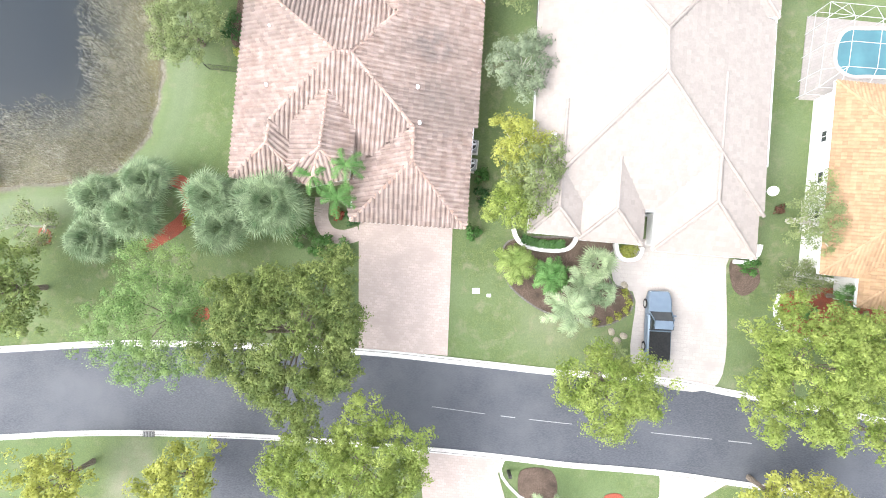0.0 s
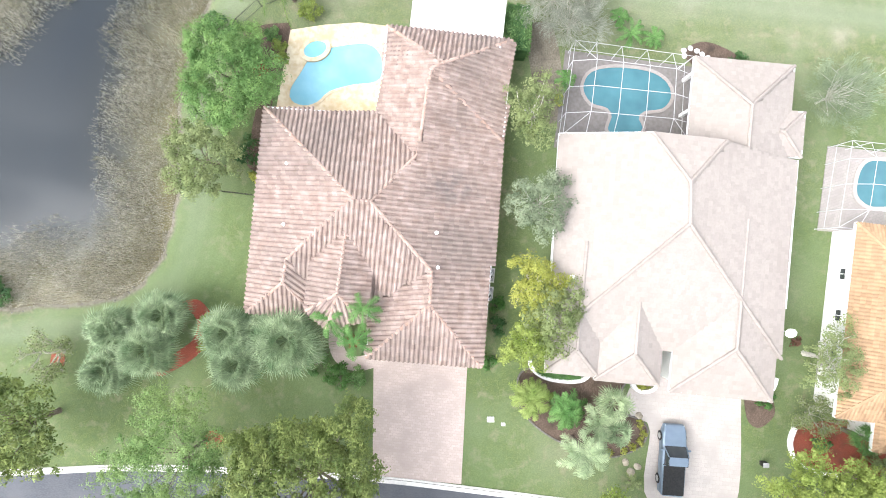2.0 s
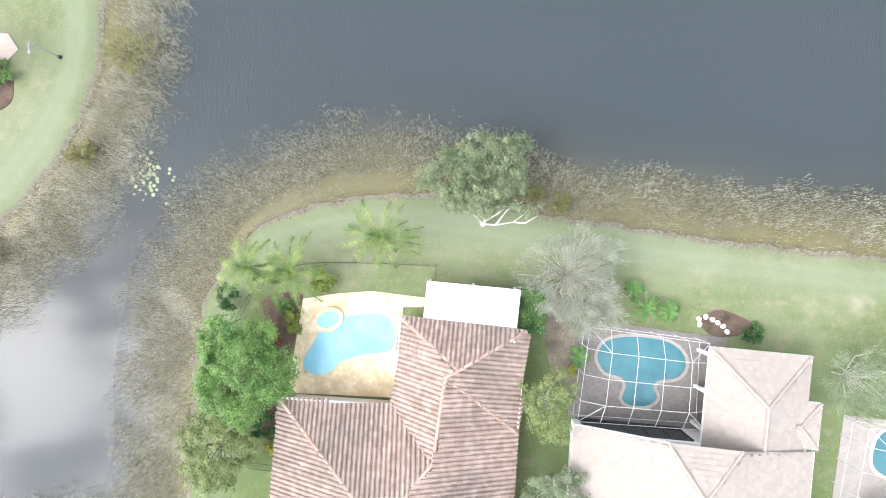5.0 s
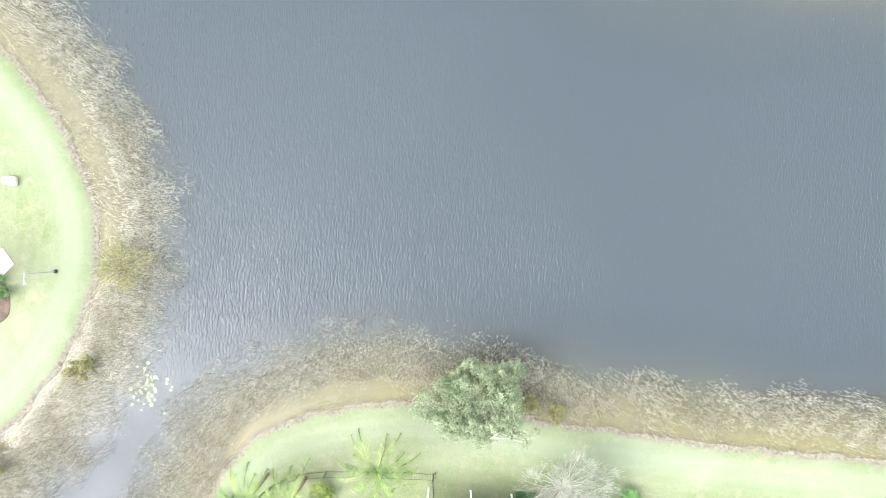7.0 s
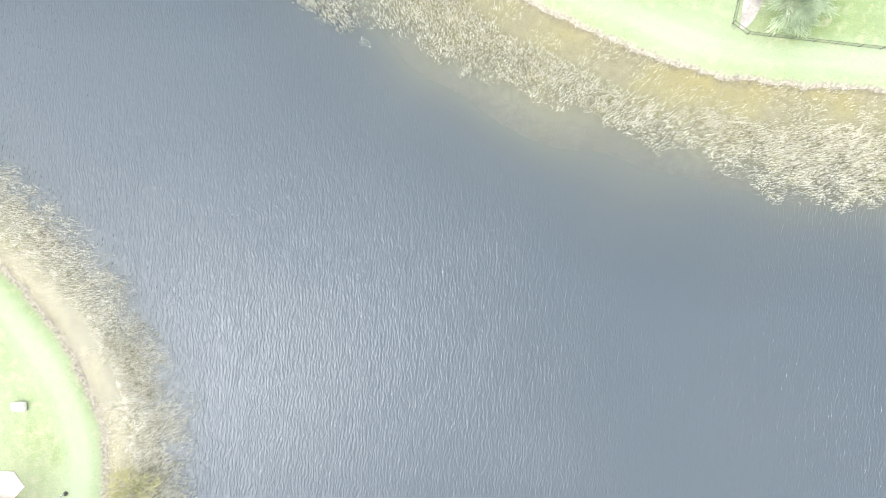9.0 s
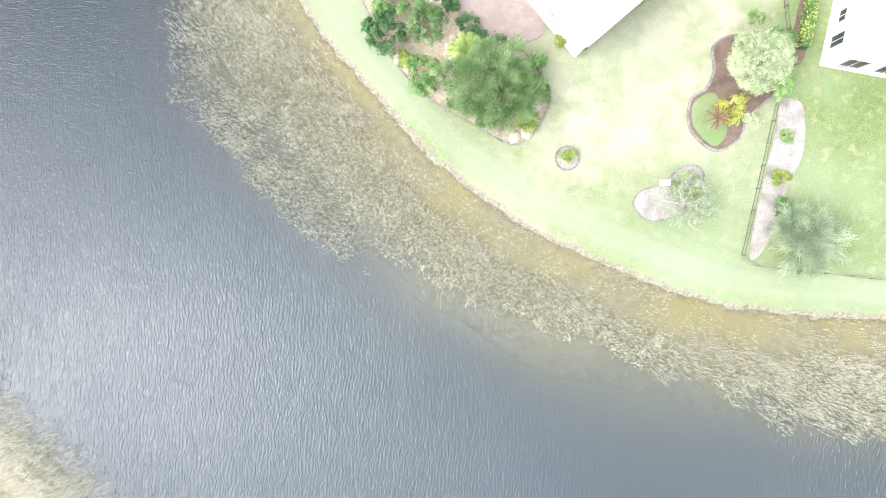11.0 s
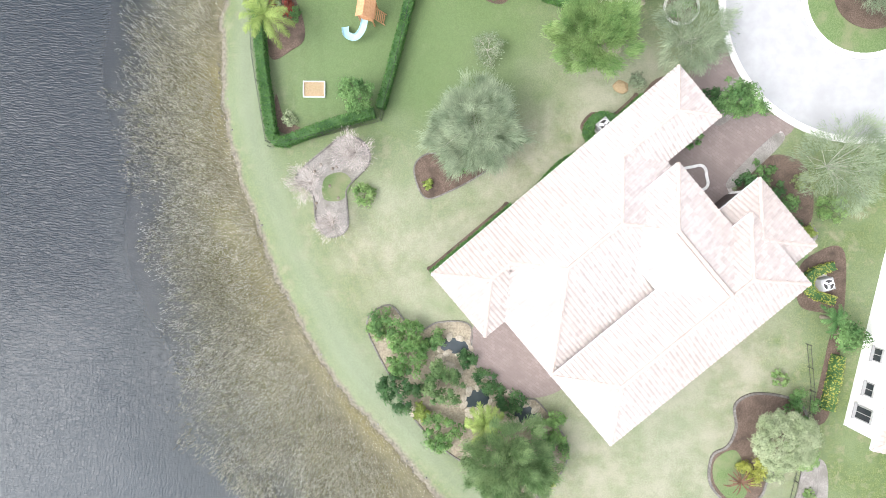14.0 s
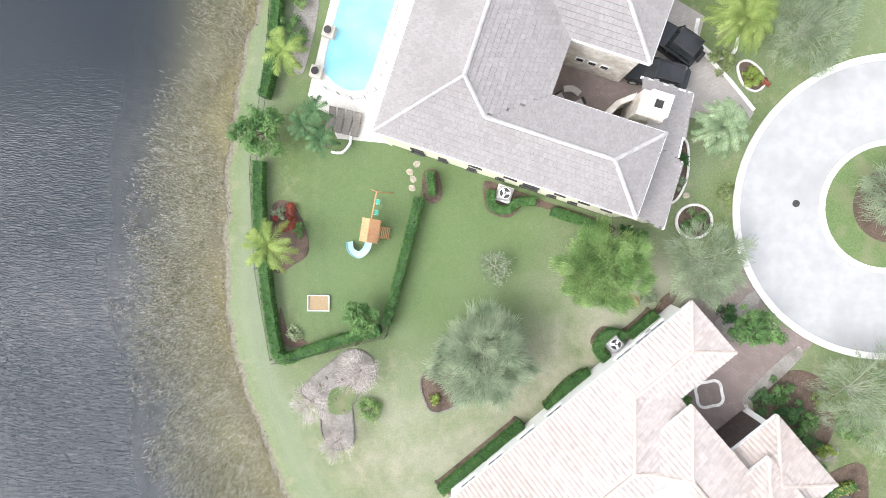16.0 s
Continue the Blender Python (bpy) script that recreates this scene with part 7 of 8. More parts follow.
# near corner: island of lawn across the street
bed("mulch_bed_island", "brown bark mulch bed with a palm", [(5.4, -15.2), (7.5, -15.1), (8.1, -16.5), (7.3, -18), (5.4, -17.2)], "mulch_brown")
feather_palm("silvery palm in a brown mulch bed", (6.7, -17.2), 1.8, 2.4, "frond_silver", 201, fronds=14, leaf_len=0.4, leaflets=18)
bed("mulch_bed_island_end", "red bark mulch patch", [(11.6, -17.0), (12.8, -16.9), (13.2, -18), (11.5, -18.2)], "mulch_red")
tagged(part("mailbox", boxed(4.35, -15.35, 0, 4.6, -15.1, 1.15, 0.03), M["dark"]), "dark post mailbox beside a driveway", "mailbox")

# front garden of the orange-roofed house
bed("mulch_bed_orange_house", "red bark mulch bed behind a curved wall", [(24.7, -2.3), (24.5, -4.1), (25.6, -5.0), (29.7, -5.6), (33.5, -6.2), (34, -3.5), (31.0, -3.0), (29.7, -1.9), (27.3, -1.6)], "mulch_red", 0.06)
tagged(part("garden_wall", ribbon(smooth_line([(26.0, -0.6), (28.6, -1.1), (29.9, -1.6)], 0.4), 0.14, 0, 0.6), M["wall_white"]), "low white garden wall", "garden wall")
tagged(part("garden_wall_curved", ribbon(smooth_line([(24.7, -2.1), (24.35, -3.2), (24.7, -4.4), (25.8, -5.2), (28, -5.7)], 0.3), 0.1, 0, 0.4), M["wall_white"]), "low curved white garden wall", "garden wall")
tagged(part("path_orange_house", slab(smooth_line([(29.4, -1.6), (30.2, -3.0), (32, -3.6), (36, -4), (36, -1), (31, -0.6)], 0.6, True), 0.0, 0.04), M["paver_grey"]), "grey paver entrance path", "path", kind="structure")
fan_palm("green fan palm by the white wall", (28.3, -2.2), 1.4, 2.2, "frond_green", 210, 26, 15)
bare_tree("wispy olive shrub by the white wall", (25.6, -1.0), 1.9, 2.2, "twig_grey", "leaf_olive", 211, stems=7, leaf_count=3200, leaf_size=0.08, thick=0.04)
for k, (x, y, r, leaf) in enumerate(((30.6, -4.2, 0.9, "leaf_olive"), (32.2, -4.9, 0.9, "leaf_dark"), (29.6, -4.9, 0.6, "leaf_red"), (31.6, -5.7, 0.7, "leaf_sage"), (26.6, -3.2, 0.7, "leaf_mid"), (32.5, -2.2, 0.8, "leaf_mid"))):
    shrub("mixed shrub in a red mulch bed", (x, y), r, r, leaf, 212 + k, 420, group="shrubs in red mulch")
ub = thing("utility_box", "small dark utility box on the side lawn", "utility box", at=(22.4, -4.8, 0))
part("box", boxed(-0.2, -0.15, -0.02, 0.2, 0.15, 0.5, 0.03), M["dark"], ub)
part("lid", boxed(-0.22, -0.17, 0.5, 0.22, 0.17, 0.54, 0.01), M["concrete"], ub)
bed("mulch_bed_side_cream", "brown bark mulch beside a driveway", [(21.2, 0.4), (22.9, 0.2), (23.3, -1.2), (22.2, -2.2), (21.3, -1.6)], "mulch_brown")

# ---- west bank ----
tagged(part("terrace_west", slab([(-42, 44.9), (-36.2, 45.4), (-35.2, 46.4), (-36.0, 47.6), (-42, 48)], 0.0, 0.05), M["paver_pink"]), "peach paver terrace corner on the west bank", "terrace", kind="structure")
bed("mulch_bed_west", "dark mulch bed beside the terrace", [(-37.2, 45.2), (-36.0, 44.9), (-35.6, 43.6), (-36.0, 42.2), (-38, 41.6), (-39, 44.6)], "mulch_brown", 0.04)
lamp_post = thing("lamp_post", "slim grey garden lamp post with a dark foot", "lamp post", at=(-32.0, 45.8, 0))
bm = bmesh.new()
tube(bm, [(0, 0, -0.1), (0, 0, 3.0)], [0.055, 0.045], 8)
part("pole", bm, M["concrete"], lamp_post)
bm = bmesh.new()
tube(bm, [(0, 0, -0.05), (0, 0, 0.12), (0, 0, 0.25)], [0.17, 0.15, 0.07], 12)
part("foot", bm, M["dark"], lamp_post)
bm = bmesh.new()
tube(bm, [(0, 0, 2.95), (0, -0.3, 3.05), (0, -0.6, 3.0)], [0.035, 0.035, 0.035], 6)
part("arm", bm, M["concrete"], lamp_post)
part("lantern", boxed(-0.1, -0.75, 2.88, 0.1, -0.55, 3.02, 0.03), M["concrete"], lamp_post)
st = thing("stone_ornament", "small pale stone ornament on the west lawn", "ornament")
for k in range(3):
    part("block", boxed(-35.75 + k * 0.32, 52.5 - 0.08 * k, 0, -35.35 + k * 0.32, 53.05, 0.35 + 0.14 * (k % 2), 0.08), M["stone"], st)
feather_palm("yellow-green palm on the west bank", (-37.4, 45.6), 2.9, 4.5, "frond_yellow", 230, fronds=15, leaf_len=0.6, leaflets=24)
shrub("dark green shrub on the west bank", (-36.2, 44.6), 1.2, 1.0, "leaf_mid", 231)
wispy_tree("spiky yellow-olive weed clump in the shallows", (-26.5, 46.2), 2.0, 0.8, "reed_green", 232, count=520, blade=0.7, width=0.022, name="shrub", category="shrub", fall=0.0, limbs=12, thick=0.015, bark="reed_green")
shrub("rusty green shrub on the channel bank", (-37.6, 31.0), 1.4, 1.0, "reed_green", 233, 700)
shrub("olive green reed clump under the shore oak", (0.0, 37.6), 1.9, 0.9, "reed_green", 234, 2000, 0.12, ry=1.2)
shrub("olive green reed clump on the channel bank", (-30.2, 38.6), 1.1, 0.8, "reed_green", 235, 700)
shrub("dark weed clump in the pond shallows", (-35.2, 7.3), 1.2, 0.5, "leaf_dark", 236, 700)


def lily_pads():
    rng = np.random.default_rng(9)
    ob = thing("water_lilies", "pale lily pads floating in the channel", "water lilies", kind="stuff")
    bm = bmesh.new()
    for _ in range(46):
        x, y = rng.normal(-25.2, 0.75), rng.normal(36.6, 0.8)
        r = rng.uniform(0.07, 0.17)
        bmesh.ops.create_circle(bm, cap_ends=True, segments=9, radius=r, matrix=Matrix.Translation((x, y, WATER_Z + 0.02)))
    part("pads", bm, M["leaf_pale"], ob)


lily_pads()


# ---- north bank: court, drives, terraces ----
CX, CY = 27.2, 122.4
tagged(part("court_road", slab(ring_line(CX, CY, 9.6, 9.6, 72), 0.0, 0.022), M["concrete"]), "round bleached concrete turning court", "road", kind="structure")
r_ = ring_line(CX, CY, 9.72, 9.72, 90)
tagged(part("court_kerb", ribbon(np.vstack([r_, r_[:1]]), 0.22, 0.0, 0.1), M["kerb"]), "pale concrete kerb round the turning court", "kerb", kind="structure")
r_ = ring_line(CX - 0.1, CY + 0.1, 4.15, 4.15, 60)
tagged(part("court_island_kerb", ribbon(np.vstack([r_, r_[:1]]), 0.18, 0.0, 0.12), M["kerb"]), "round kerb of the court island", "kerb", kind="structure")
M["lawn_bed"] = surface("short green turf", (0.095, 0.150, 0.055), (0.16, 0.215, 0.09), 0.95, 0.8, 16.0, (0.21, 0.21, 0.12), bump=0.04)
tagged(part("court_island", slab(ring_line(CX - 0.1, CY + 0.1, 4.0, 4.0, 60), 0.0, 0.09), M["lawn_bed"]), "round turf island in the turning court", "island", kind="structure")
bed("court_island_bed", "brown pine straw bed on the court island", ring_line(CX + 0.4, CY + 0.2, 2.7, 2.5, 14).tolist(), "mulch_brown", 0.13)
wispy_tree("grey-green tree on the court island", (26.6, 123.0), 2.6, 3.6, "leaf_sage", 301, count=7000, blade=0.5, width=0.012)
wispy_tree("grey-green tree on the court island", (29.2, 121.2), 2.2, 3.6, "leaf_sage", 302, count=6000, blade=0.5, width=0.012)
mh = thing("manhole_cover", "dark iron manhole cover in the court", "manhole cover", at=(21.35, 123.0, 0.02))
bm = bmesh.new()
bmesh.ops.create_cone(bm, cap_ends=True, segments=24, radius1=0.24, radius2=0.23, depth=0.02, matrix=Matrix.Translation((0, 0, 0.008)))
part("cover", bm, M["dark"], mh)

tagged(part("driveway_pink_house", slab(smooth_line([(13.6, 116.4), (15.08, 117.7), (17.6, 119.4), (18.5, 117.8), (19.9, 115.2), (22.3, 113.9), (20.65, 112.55), (18.6, 110.9), (17.7, 110.0), (18.4, 109.0), (15.9, 106.8), (12.4, 109.3), (12.6, 111.4), (15.4, 114.3)], 0.7, True), 0.0, 0.03), M["paver_mauve"]), "mauve paver driveway between garage wings", "driveway", kind="structure")
r_ = ring_line(15.45, 110.55, 0.92, 0.92, 40)
r_ = r_ + (r_ - [15.45, 110.55]) * (0.10 * np.cos(4 * np.arctan2(r_[:, 1] - 110.55, r_[:, 0] - 15.45) + 2.5))[:, None]
tagged(part("driveway_medallion", ribbon(np.vstack([r_, r_[:1]]), 0.1, 0.02, 0.045), M["kerb"]), "cream scalloped ring set in the driveway", "paving ring", kind="structure")
tagged(part("driveway_border", ribbon(smooth_line([(18.2, 109.2), (17.7, 110.0), (18.6, 110.95), (20.65, 112.6), (21.4, 113.5)], 0.4), 0.13, 0.0, 0.05), M["paver_cream"]), "pale border along the driveway", "edging", kind="structure")
bed("mulch_bed_entry", "pale gravel bed between the driveway and the court", [(15.9, 115.4), (17.2, 116.3), (18.3, 117.3), (18.9, 117.1), (18.2, 114.9), (17.2, 114.1), (16.5, 114.5)], "gravel", 0.06)
tree("green round-leaved tree beside the driveway", (17.5, 115.4), 1.35, 3.0, "leaf_mid", seed=303, clumps=40, per=60, leaf_size=0.11, clump_r=0.4)
shrub("dark green shrub beside the driveway", (16.8, 116.1), 0.75, 0.9, "leaf_dark", 304)
shrub("green hedge shrub against the garage", (15.3, 113.3), 0.5, 0.8, "leaf_mid", 305, ry=1.1)
shrub("green shrub in a driveway corner", (13.3, 110.5), 0.7, 0.8, "leaf_mid", 306)
bed("gravel_bed_drive", "cream gravel strip beside the driveway", [(17.6, 110.2), (18.2, 109.9), (21.0, 112.3), (21.6, 113.2), (21.0, 113.4), (19.2, 111.9)], "gravel", 0.06)
bed("mulch_bed_east", "pine straw bed with dark shrubs", [(18.3, 109.6), (20.6, 111.9), (23.0, 111.0), (23.4, 107.6), (21.8, 105.9), (21.2, 106.4)], "mulch_brown", 0.05)
for k, (x, y, r, leaf) in enumerate(((18.9, 109.9, 0.8, "leaf_dark"), (19.8, 110.8, 0.9, "leaf_mid"), (20.6, 109.2, 0.9, "leaf_dark"), (21.6, 108.2, 0.9, "leaf_mid"), (21.5, 106.9, 0.8, "leaf_dark"), (22.6, 110.1, 0.8, "leaf_olive"), (21.9, 105.3, 0.8, "leaf_mid"), (22.9, 106.6, 0.5, "leaf_lime"))):
    shrub("dense green shrub in a pine straw bed", (x, y), r, r, leaf, 310 + k, 500, group="shrubs by the garage")
wispy_tree("wispy grey-green tree over the shrubs", (23.7, 110.9), 3.3, 4.0, "leaf_sage", 320, count=7000, blade=0.42, width=0.010, thick=0.03, fall=0.2)

tagged(part("terrace", slab(smooth_line([(-0.45, 99.9), (-0.1, 98.2), (0.5, 97.2), (1.7, 96.5), (3.3, 95.7), (4.8, 95.7), (6.2, 96.6), (5.0, 99.0), (2.2, 101.9), (0.3, 101.4)], 0.5, True), 0.0, 0.08), M["paver_mauve"]), "mauve paver garden terrace", "terrace", kind="structure")
bed("garden_bed_lake", "gravelled garden bed with ponds and boulders", [(-7.4, 101.9), (-5.9, 102.5), (-4.3, 100.6), (-2.6, 101.2), (-0.4, 100.9), (-0.3, 98.4), (1.4, 96.6), (3.3, 95.6), (4.3, 95.2), (6.2, 92.2), (5.6, 90.0), (4.4, 88.7), (3.2, 88.4), (0.6, 90.0), (-2.4, 91.9), (-4.8, 94.6), (-6.2, 97.4), (-7.6, 100.6)], "sandy", 0.05, 0.05, "edge_stone")


def pond(label, x, y, rx, ry, turn, seed):
    rng = np.random.default_rng(seed)
    ob = thing("garden_pond", label, "pond")
    line = ring_line(x, y, rx, ry, 20, turn)
    part("water_face", slab(line, 0.0, 0.09), M["pond_water"], ob)
    for k in range(0, 20, 2):
        bm = bmesh.new()
        r = rng.uniform(0.16, 0.3)
        bmesh.ops.create_icosphere(bm, subdivisions=2, radius=r)
        for v in bm.verts:
            v.co *= 1 + 0.25 * noise.noise(v.co * 6 + Vector((k, seed, 0)))
            v.co = Vector((v.co.x * 1.35, v.co.y * 0.8, max(v.co.z * 0.4, -0.05)))
        b = part("rim_stone", bm, M["rock"], ob)
        p = line[k] + (line[k] - [x, y]) * 0.12
        b.matrix_local = pose(p[0], p[1], 0.1, 0, 0, rng.uniform(0, 360))
    return ob


pond("dark kidney-shaped garden pond with a cream stone rim", -1.6, 99.5, 1.1, 0.55, -10, 331)
pond("dark garden pond with a cream stone rim", -0.1, 95.6, 0.9, 0.7, 20, 332)
pond("dark garden pond with a cream stone rim", 3.3, 94.4, 1.0, 0.65, -35, 333)
for k, (x, y, r) in enumerate(((-2.6, 98.6, 0.45), (-2.0, 98.0, 0.5), (-1.4, 97.6, 0.4), (0.2, 97.2, 0.3), (0.9, 96.6, 0.35), (2.0, 96.0, 0.3), (-4.6, 94.9, 0.45), (-4.0, 94.3, 0.35), (3.6, 88.9, 0.5), (4.5, 89.2, 0.55), (5.2, 91.0, 0.4), (-0.6, 94.6, 0.4))):
    boulder("cream garden boulder beside the ponds", (x, y, 0.05), r, 340 + k, group="pond boulders")
for k, (x, y, r, h, leaf) in enumerate(((-6.3, 101.3, 1.0, 1.2, "leaf_mid"), (-4.9, 100.4, 1.3, 1.6, "leaf_fresh"), (-5.0, 98.9, 1.4, 1.9, "leaf_fresh"), (-5.5, 96.7, 1.45, 1.9, "leaf_dark"), (-2.7, 97.0, 1.6, 2.0, "leaf_fern"), (-0.6, 98.6, 0.7, 0.8, "leaf_dark"), (0.4, 96.9, 0.9, 0.6, "leaf_dark"), (2.2, 95.4, 1.0, 0.6, "leaf_dark"), (-2.7, 93.6, 1.3, 1.5, "leaf_fresh"), (-4.0, 94.8, 0.6, 0.5, "leaf_lime"), (4.9, 93.4, 1.2, 0.9, "leaf_fresh"), (5.3, 92.0, 0.9, 0.8, "leaf_mid"), (-2.9, 100.0, 0.65, 0.8, "leaf_mid"), (4.4, 90.0, 0.8, 0.8, "leaf_lime"), (-6.9, 100.9, 0.7, 0.7, "leaf_light"))):
    shrub("dense green garden shrub by the ponds", (x, y), r * 1.15, h, leaf, 360 + k, 900, group="garden shrubs")
feather_palm("yellow-green feather palm in the lake garden", (0.2, 94.4), 1.9, 2.4, "frond_yellow", 380, fronds=15, leaf_len=0.4, leaflets=22)
wispy_tree("feathery mid-green conifer in the lake garden", (1.9, 92.0), 3.1, 4.4, "leaf_fern", 381, count=34000, blade=0.3, width=0.013, clumps=130, fall=0.15, bark="bark")
wispy_tree("feathery grey-green conifer in the lake garden", (3.2, 91.4), 2.0, 3.6, "leaf_fern", 382, count=11000, blade=0.3, width=0.013, clumps=60, fall=0.15, bark="bark")
bed("tree_ring", "small cream gravel ring on the lawn", ring_line(7.35, 87.2, 0.85, 0.85, 12).tolist(), "gravel", 0.06, 0.06, "edge_stone")
shrub("small lime shrub in a gravel ring", (7.45, 87.3), 0.6, 0.6, "leaf_lime", 383, 300)

for k, (pts, half, h) in enumerate(((smooth_line([(-2.9, 104.6), (0.2, 107.0), (2.9, 109.1)], 0.5), 0.35, 0.7), (smooth_line([(4.7, 109.9), (5.6, 110.9), (6.6, 111.8), (7.6, 112.2)], 0.4), 0.55, 0.8), (smooth_line([(8.9, 113.0), (8.1, 114.0), (8.9, 115.0), (9.9, 114.7)], 0.3), 0.34, 0.7), (smooth_line([(10.2, 114.7), (11.2, 115.5), (12.0, 116.2)], 0.3), 0.34, 0.7))):
    bed("mulch_strip", "dark mulch strip under a clipped hedge", np.vstack([pts + [0.55, -0.5], (pts - [0.4, -0.4])[::-1]]).tolist(), "mulch_brown", 0.03, closed_step=1.2)
    hedge("low clipped hedge along the pink-roofed house", pts, half, h, 390 + k, group="hedges along the house")
bed("mulch_bed_corner_house", "brown mulch corner bed", [(11.9, 116.2), (12.7, 117.3), (13.6, 117.6), (13.3, 116.9), (12.4, 116.0)], "mulch_brown", 0.04)
for k, (x, y, r) in enumerate(((12.9, 98.6, 0.7), (13.7, 99.3, 0.6), (19.2, 103.2, 0.7), (15.6, 101.0, 0.5), (8.3, 95.2, 0.7), (7.2, 95.6, 0.6))):
    shrub("green shrub against the house wall", (x, y), r, 0.8, "leaf_lime" if k % 2 else "leaf_mid", 395 + k, 420, group="shrubs against the wall")

# lawn beds between the houses
bed("kidney_bed", "kidney-shaped gravel and mulch bed with bare trees", [(-12.2, 111.8), (-11.1, 110.5), (-10.9, 108.6), (-10.1, 107.5), (-8.8, 108.0), (-8.7, 109.8), (-8.6, 110.9), (-7.0, 112.6), (-7.3, 114.0), (-8.6, 114.5), (-10.0, 113.7)], "gravel", 0.05, 0.05, "edge_stone")
bed("turf_patch", "green turf patch inside the gravel bed", [(-10.3, 110.2), (-9.0, 110.1), (-8.3, 111.3), (-9.0, 112.0), (-10.2, 111.6)], "lawn_bed", 0.07)
for k, (x, y, r) in enumerate(((-7.9, 113.2, 1.5), (-11.1, 111.3, 1.3), (-9.7, 108.3, 1.0))):
    wispy_tree("leafless pale pink ornamental tree", (x, y), r, 2.0, "twig_pink", 410 + k, count=int(1100 * r), blade=0.38, width=0.006, fall=-0.1, limbs=46, thick=0.022, bark="twig_pink", group="bare ornamental trees")
rng_ = np.random.default_rng(44)
for k in range(9):
    boulder("small dark stone in the gravel bed", (-10.6 + rng_.uniform(-0.6, 1.4), 109.3 + rng_.uniform(-0.8, 3.4), 0.05), 0.13, 420 + k, "bark", 0.6, "stones in the gravel bed")
shrub("bright green low palm-like shrub", (-7.4, 110.4), 0.85, 0.7, "leaf_light", 430, 700)
bed("lawn_tree_bed", "dark mulch bed under a spreading tree", [(-3.9, 112.0), (-3.0, 113.0), (-1.2, 113.0), (1.4, 113.6), (2.7, 113.0), (1.0, 111.6), (-1.4, 110.4), (-3.2, 110.0)], "mulch_brown", 0.05, 0.05, "edge_stone")
wispy_tree("spreading grey-green weeping tree", (0.4, 114.2), 3.3, 4.2, "leaf_sage", 431, count=17000, blade=0.75, width=0.012, fall=0.45)
shrub("low green shrub under the spreading tree", (-0.6, 112.2), 0.8, 0.6, "leaf_mid", 432, ry=0.5)
shrub("small yellow-green plant in a mulch bed", (-2.9, 110.9), 0.4, 0.5, "leaf_lime", 433, 220)
wispy_tree("bright green feathery conifer on the lawn", (8.2, 119.6), 2.85, 5.0, "leaf_light", 434, count=30000, blade=0.32, width=0.015, clumps=110, fall=0.1, bark="bark")
wispy_tree("grey-green thin-leaved tree near the court", (14.4, 119.6), 2.6, 4.0, "leaf_sage", 435, count=8500, thick=0.03, blade=0.42, width=0.010, fall=0.2)
bare_tree("small sparse sapling on the lawn", (1.5, 119.8), 1.1, 1.8, "twig_grey", "leaf_sage", 436, stems=6, leaf_count=900, leaf_size=0.08, thick=0.03)
boulder("round tan tree stump on the lawn", (10.55, 117.0, 0.0), 0.55, 437, "sand", 0.3)
shrub("pale variegated shrub on the lawn", (11.6, 117.3), 0.6, 0.5, "leaf_sage", 438, 260)

# enclosed play lawn
hedge("clipped green hedge round the play lawn", smooth_line([(-11.9, 138.6), (-12.6, 134.2), (-13.3, 131.8)], 0.6), 0.32, 1.1, 440, group="play lawn hedge")
hedge("clipped green hedge round the play lawn", smooth_line([(-13.9, 127.6), (-14.1, 124.6), (-14.0, 120), (-13.8, 117.5), (-13.35, 114.3), (-11.8, 114.5), (-9.2, 115.3), (-6.4, 115.9)], 0.6), 0.34, 1.0, 441, group="play lawn hedge")
hedge("clipped green hedge round the play lawn", smooth_line([(-6.0, 116.2), (-5.5, 117.6), (-4.4, 121.0), (-3.3, 124.6)], 0.6), 0.3, 1.0, 442, group="play lawn hedge")
fence("thin dark metal fence along the hedge", [(-11.9, 141), (-12.9, 134), (-13.8, 130), (-14.4, 127.5), (-14.5, 120), (-13.8, 113.9), (-10, 114.6), (-6.0, 115.4), (-4.7, 119.5), (-3.0, 125.4)], 1.2)
tree("dark green round-leaved tree in the hedge", (-13.2, 129.2), 1.6, 3.0, "leaf_mid", seed=443, clumps=55, per=60, leaf_size=0.11, clump_r=0.4)
tree("dark green tree at the hedge corner", (-7.3, 116.9), 1.2, 2.4, "leaf_mid", seed=444, clumps=36, per=60, leaf_size=0.1, clump_r=0.35)
feather_palm("green and yellow feather palm beside the hedge", (-13.0, 121.9), 2.2, 3.0, "frond_yellow", 445, fronds=16, leaf_len=0.42, leaflets=22, group="hedge palms")
feather_palm("green and yellow feather palm beside the hedge", (-11.2, 133.9), 1.9, 3.0, "frond_yellow", 446, fronds=12, leaf_len=0.42, leaflets=20, group="hedge palms")
for k, (x, y) in enumerate(((-10.5, 129.4), (-9.4, 128.4), (-9.6, 130.2))):
    feather_palm("dark green feather palm beside the pool terrace", (x, y), 1.35, 2.4, "frond_dark", 450 + k, fronds=13, leaf_len=0.3, leaf_w=0.018, leaflets=26, group="terrace palms")
bed("mulch_bed_hedge", "red-brown planting bed inside the hedge", [(-13.5, 124.4), (-12.2, 124.8), (-11.3, 123.2), (-11.1, 121.4), (-12.0, 120.6), (-13.6, 120.2)], "mulch_brown", 0.05)
shrub("dark red leafy shrub in the hedge bed", (-12.4, 123.7), 0.75, 0.6, "leaf_red", 455, 600, ry=1.1)
shrub("green shrub in the hedge bed", (-11.6, 122.9), 0.5, 0.6, "leaf_mid", 456, 300)
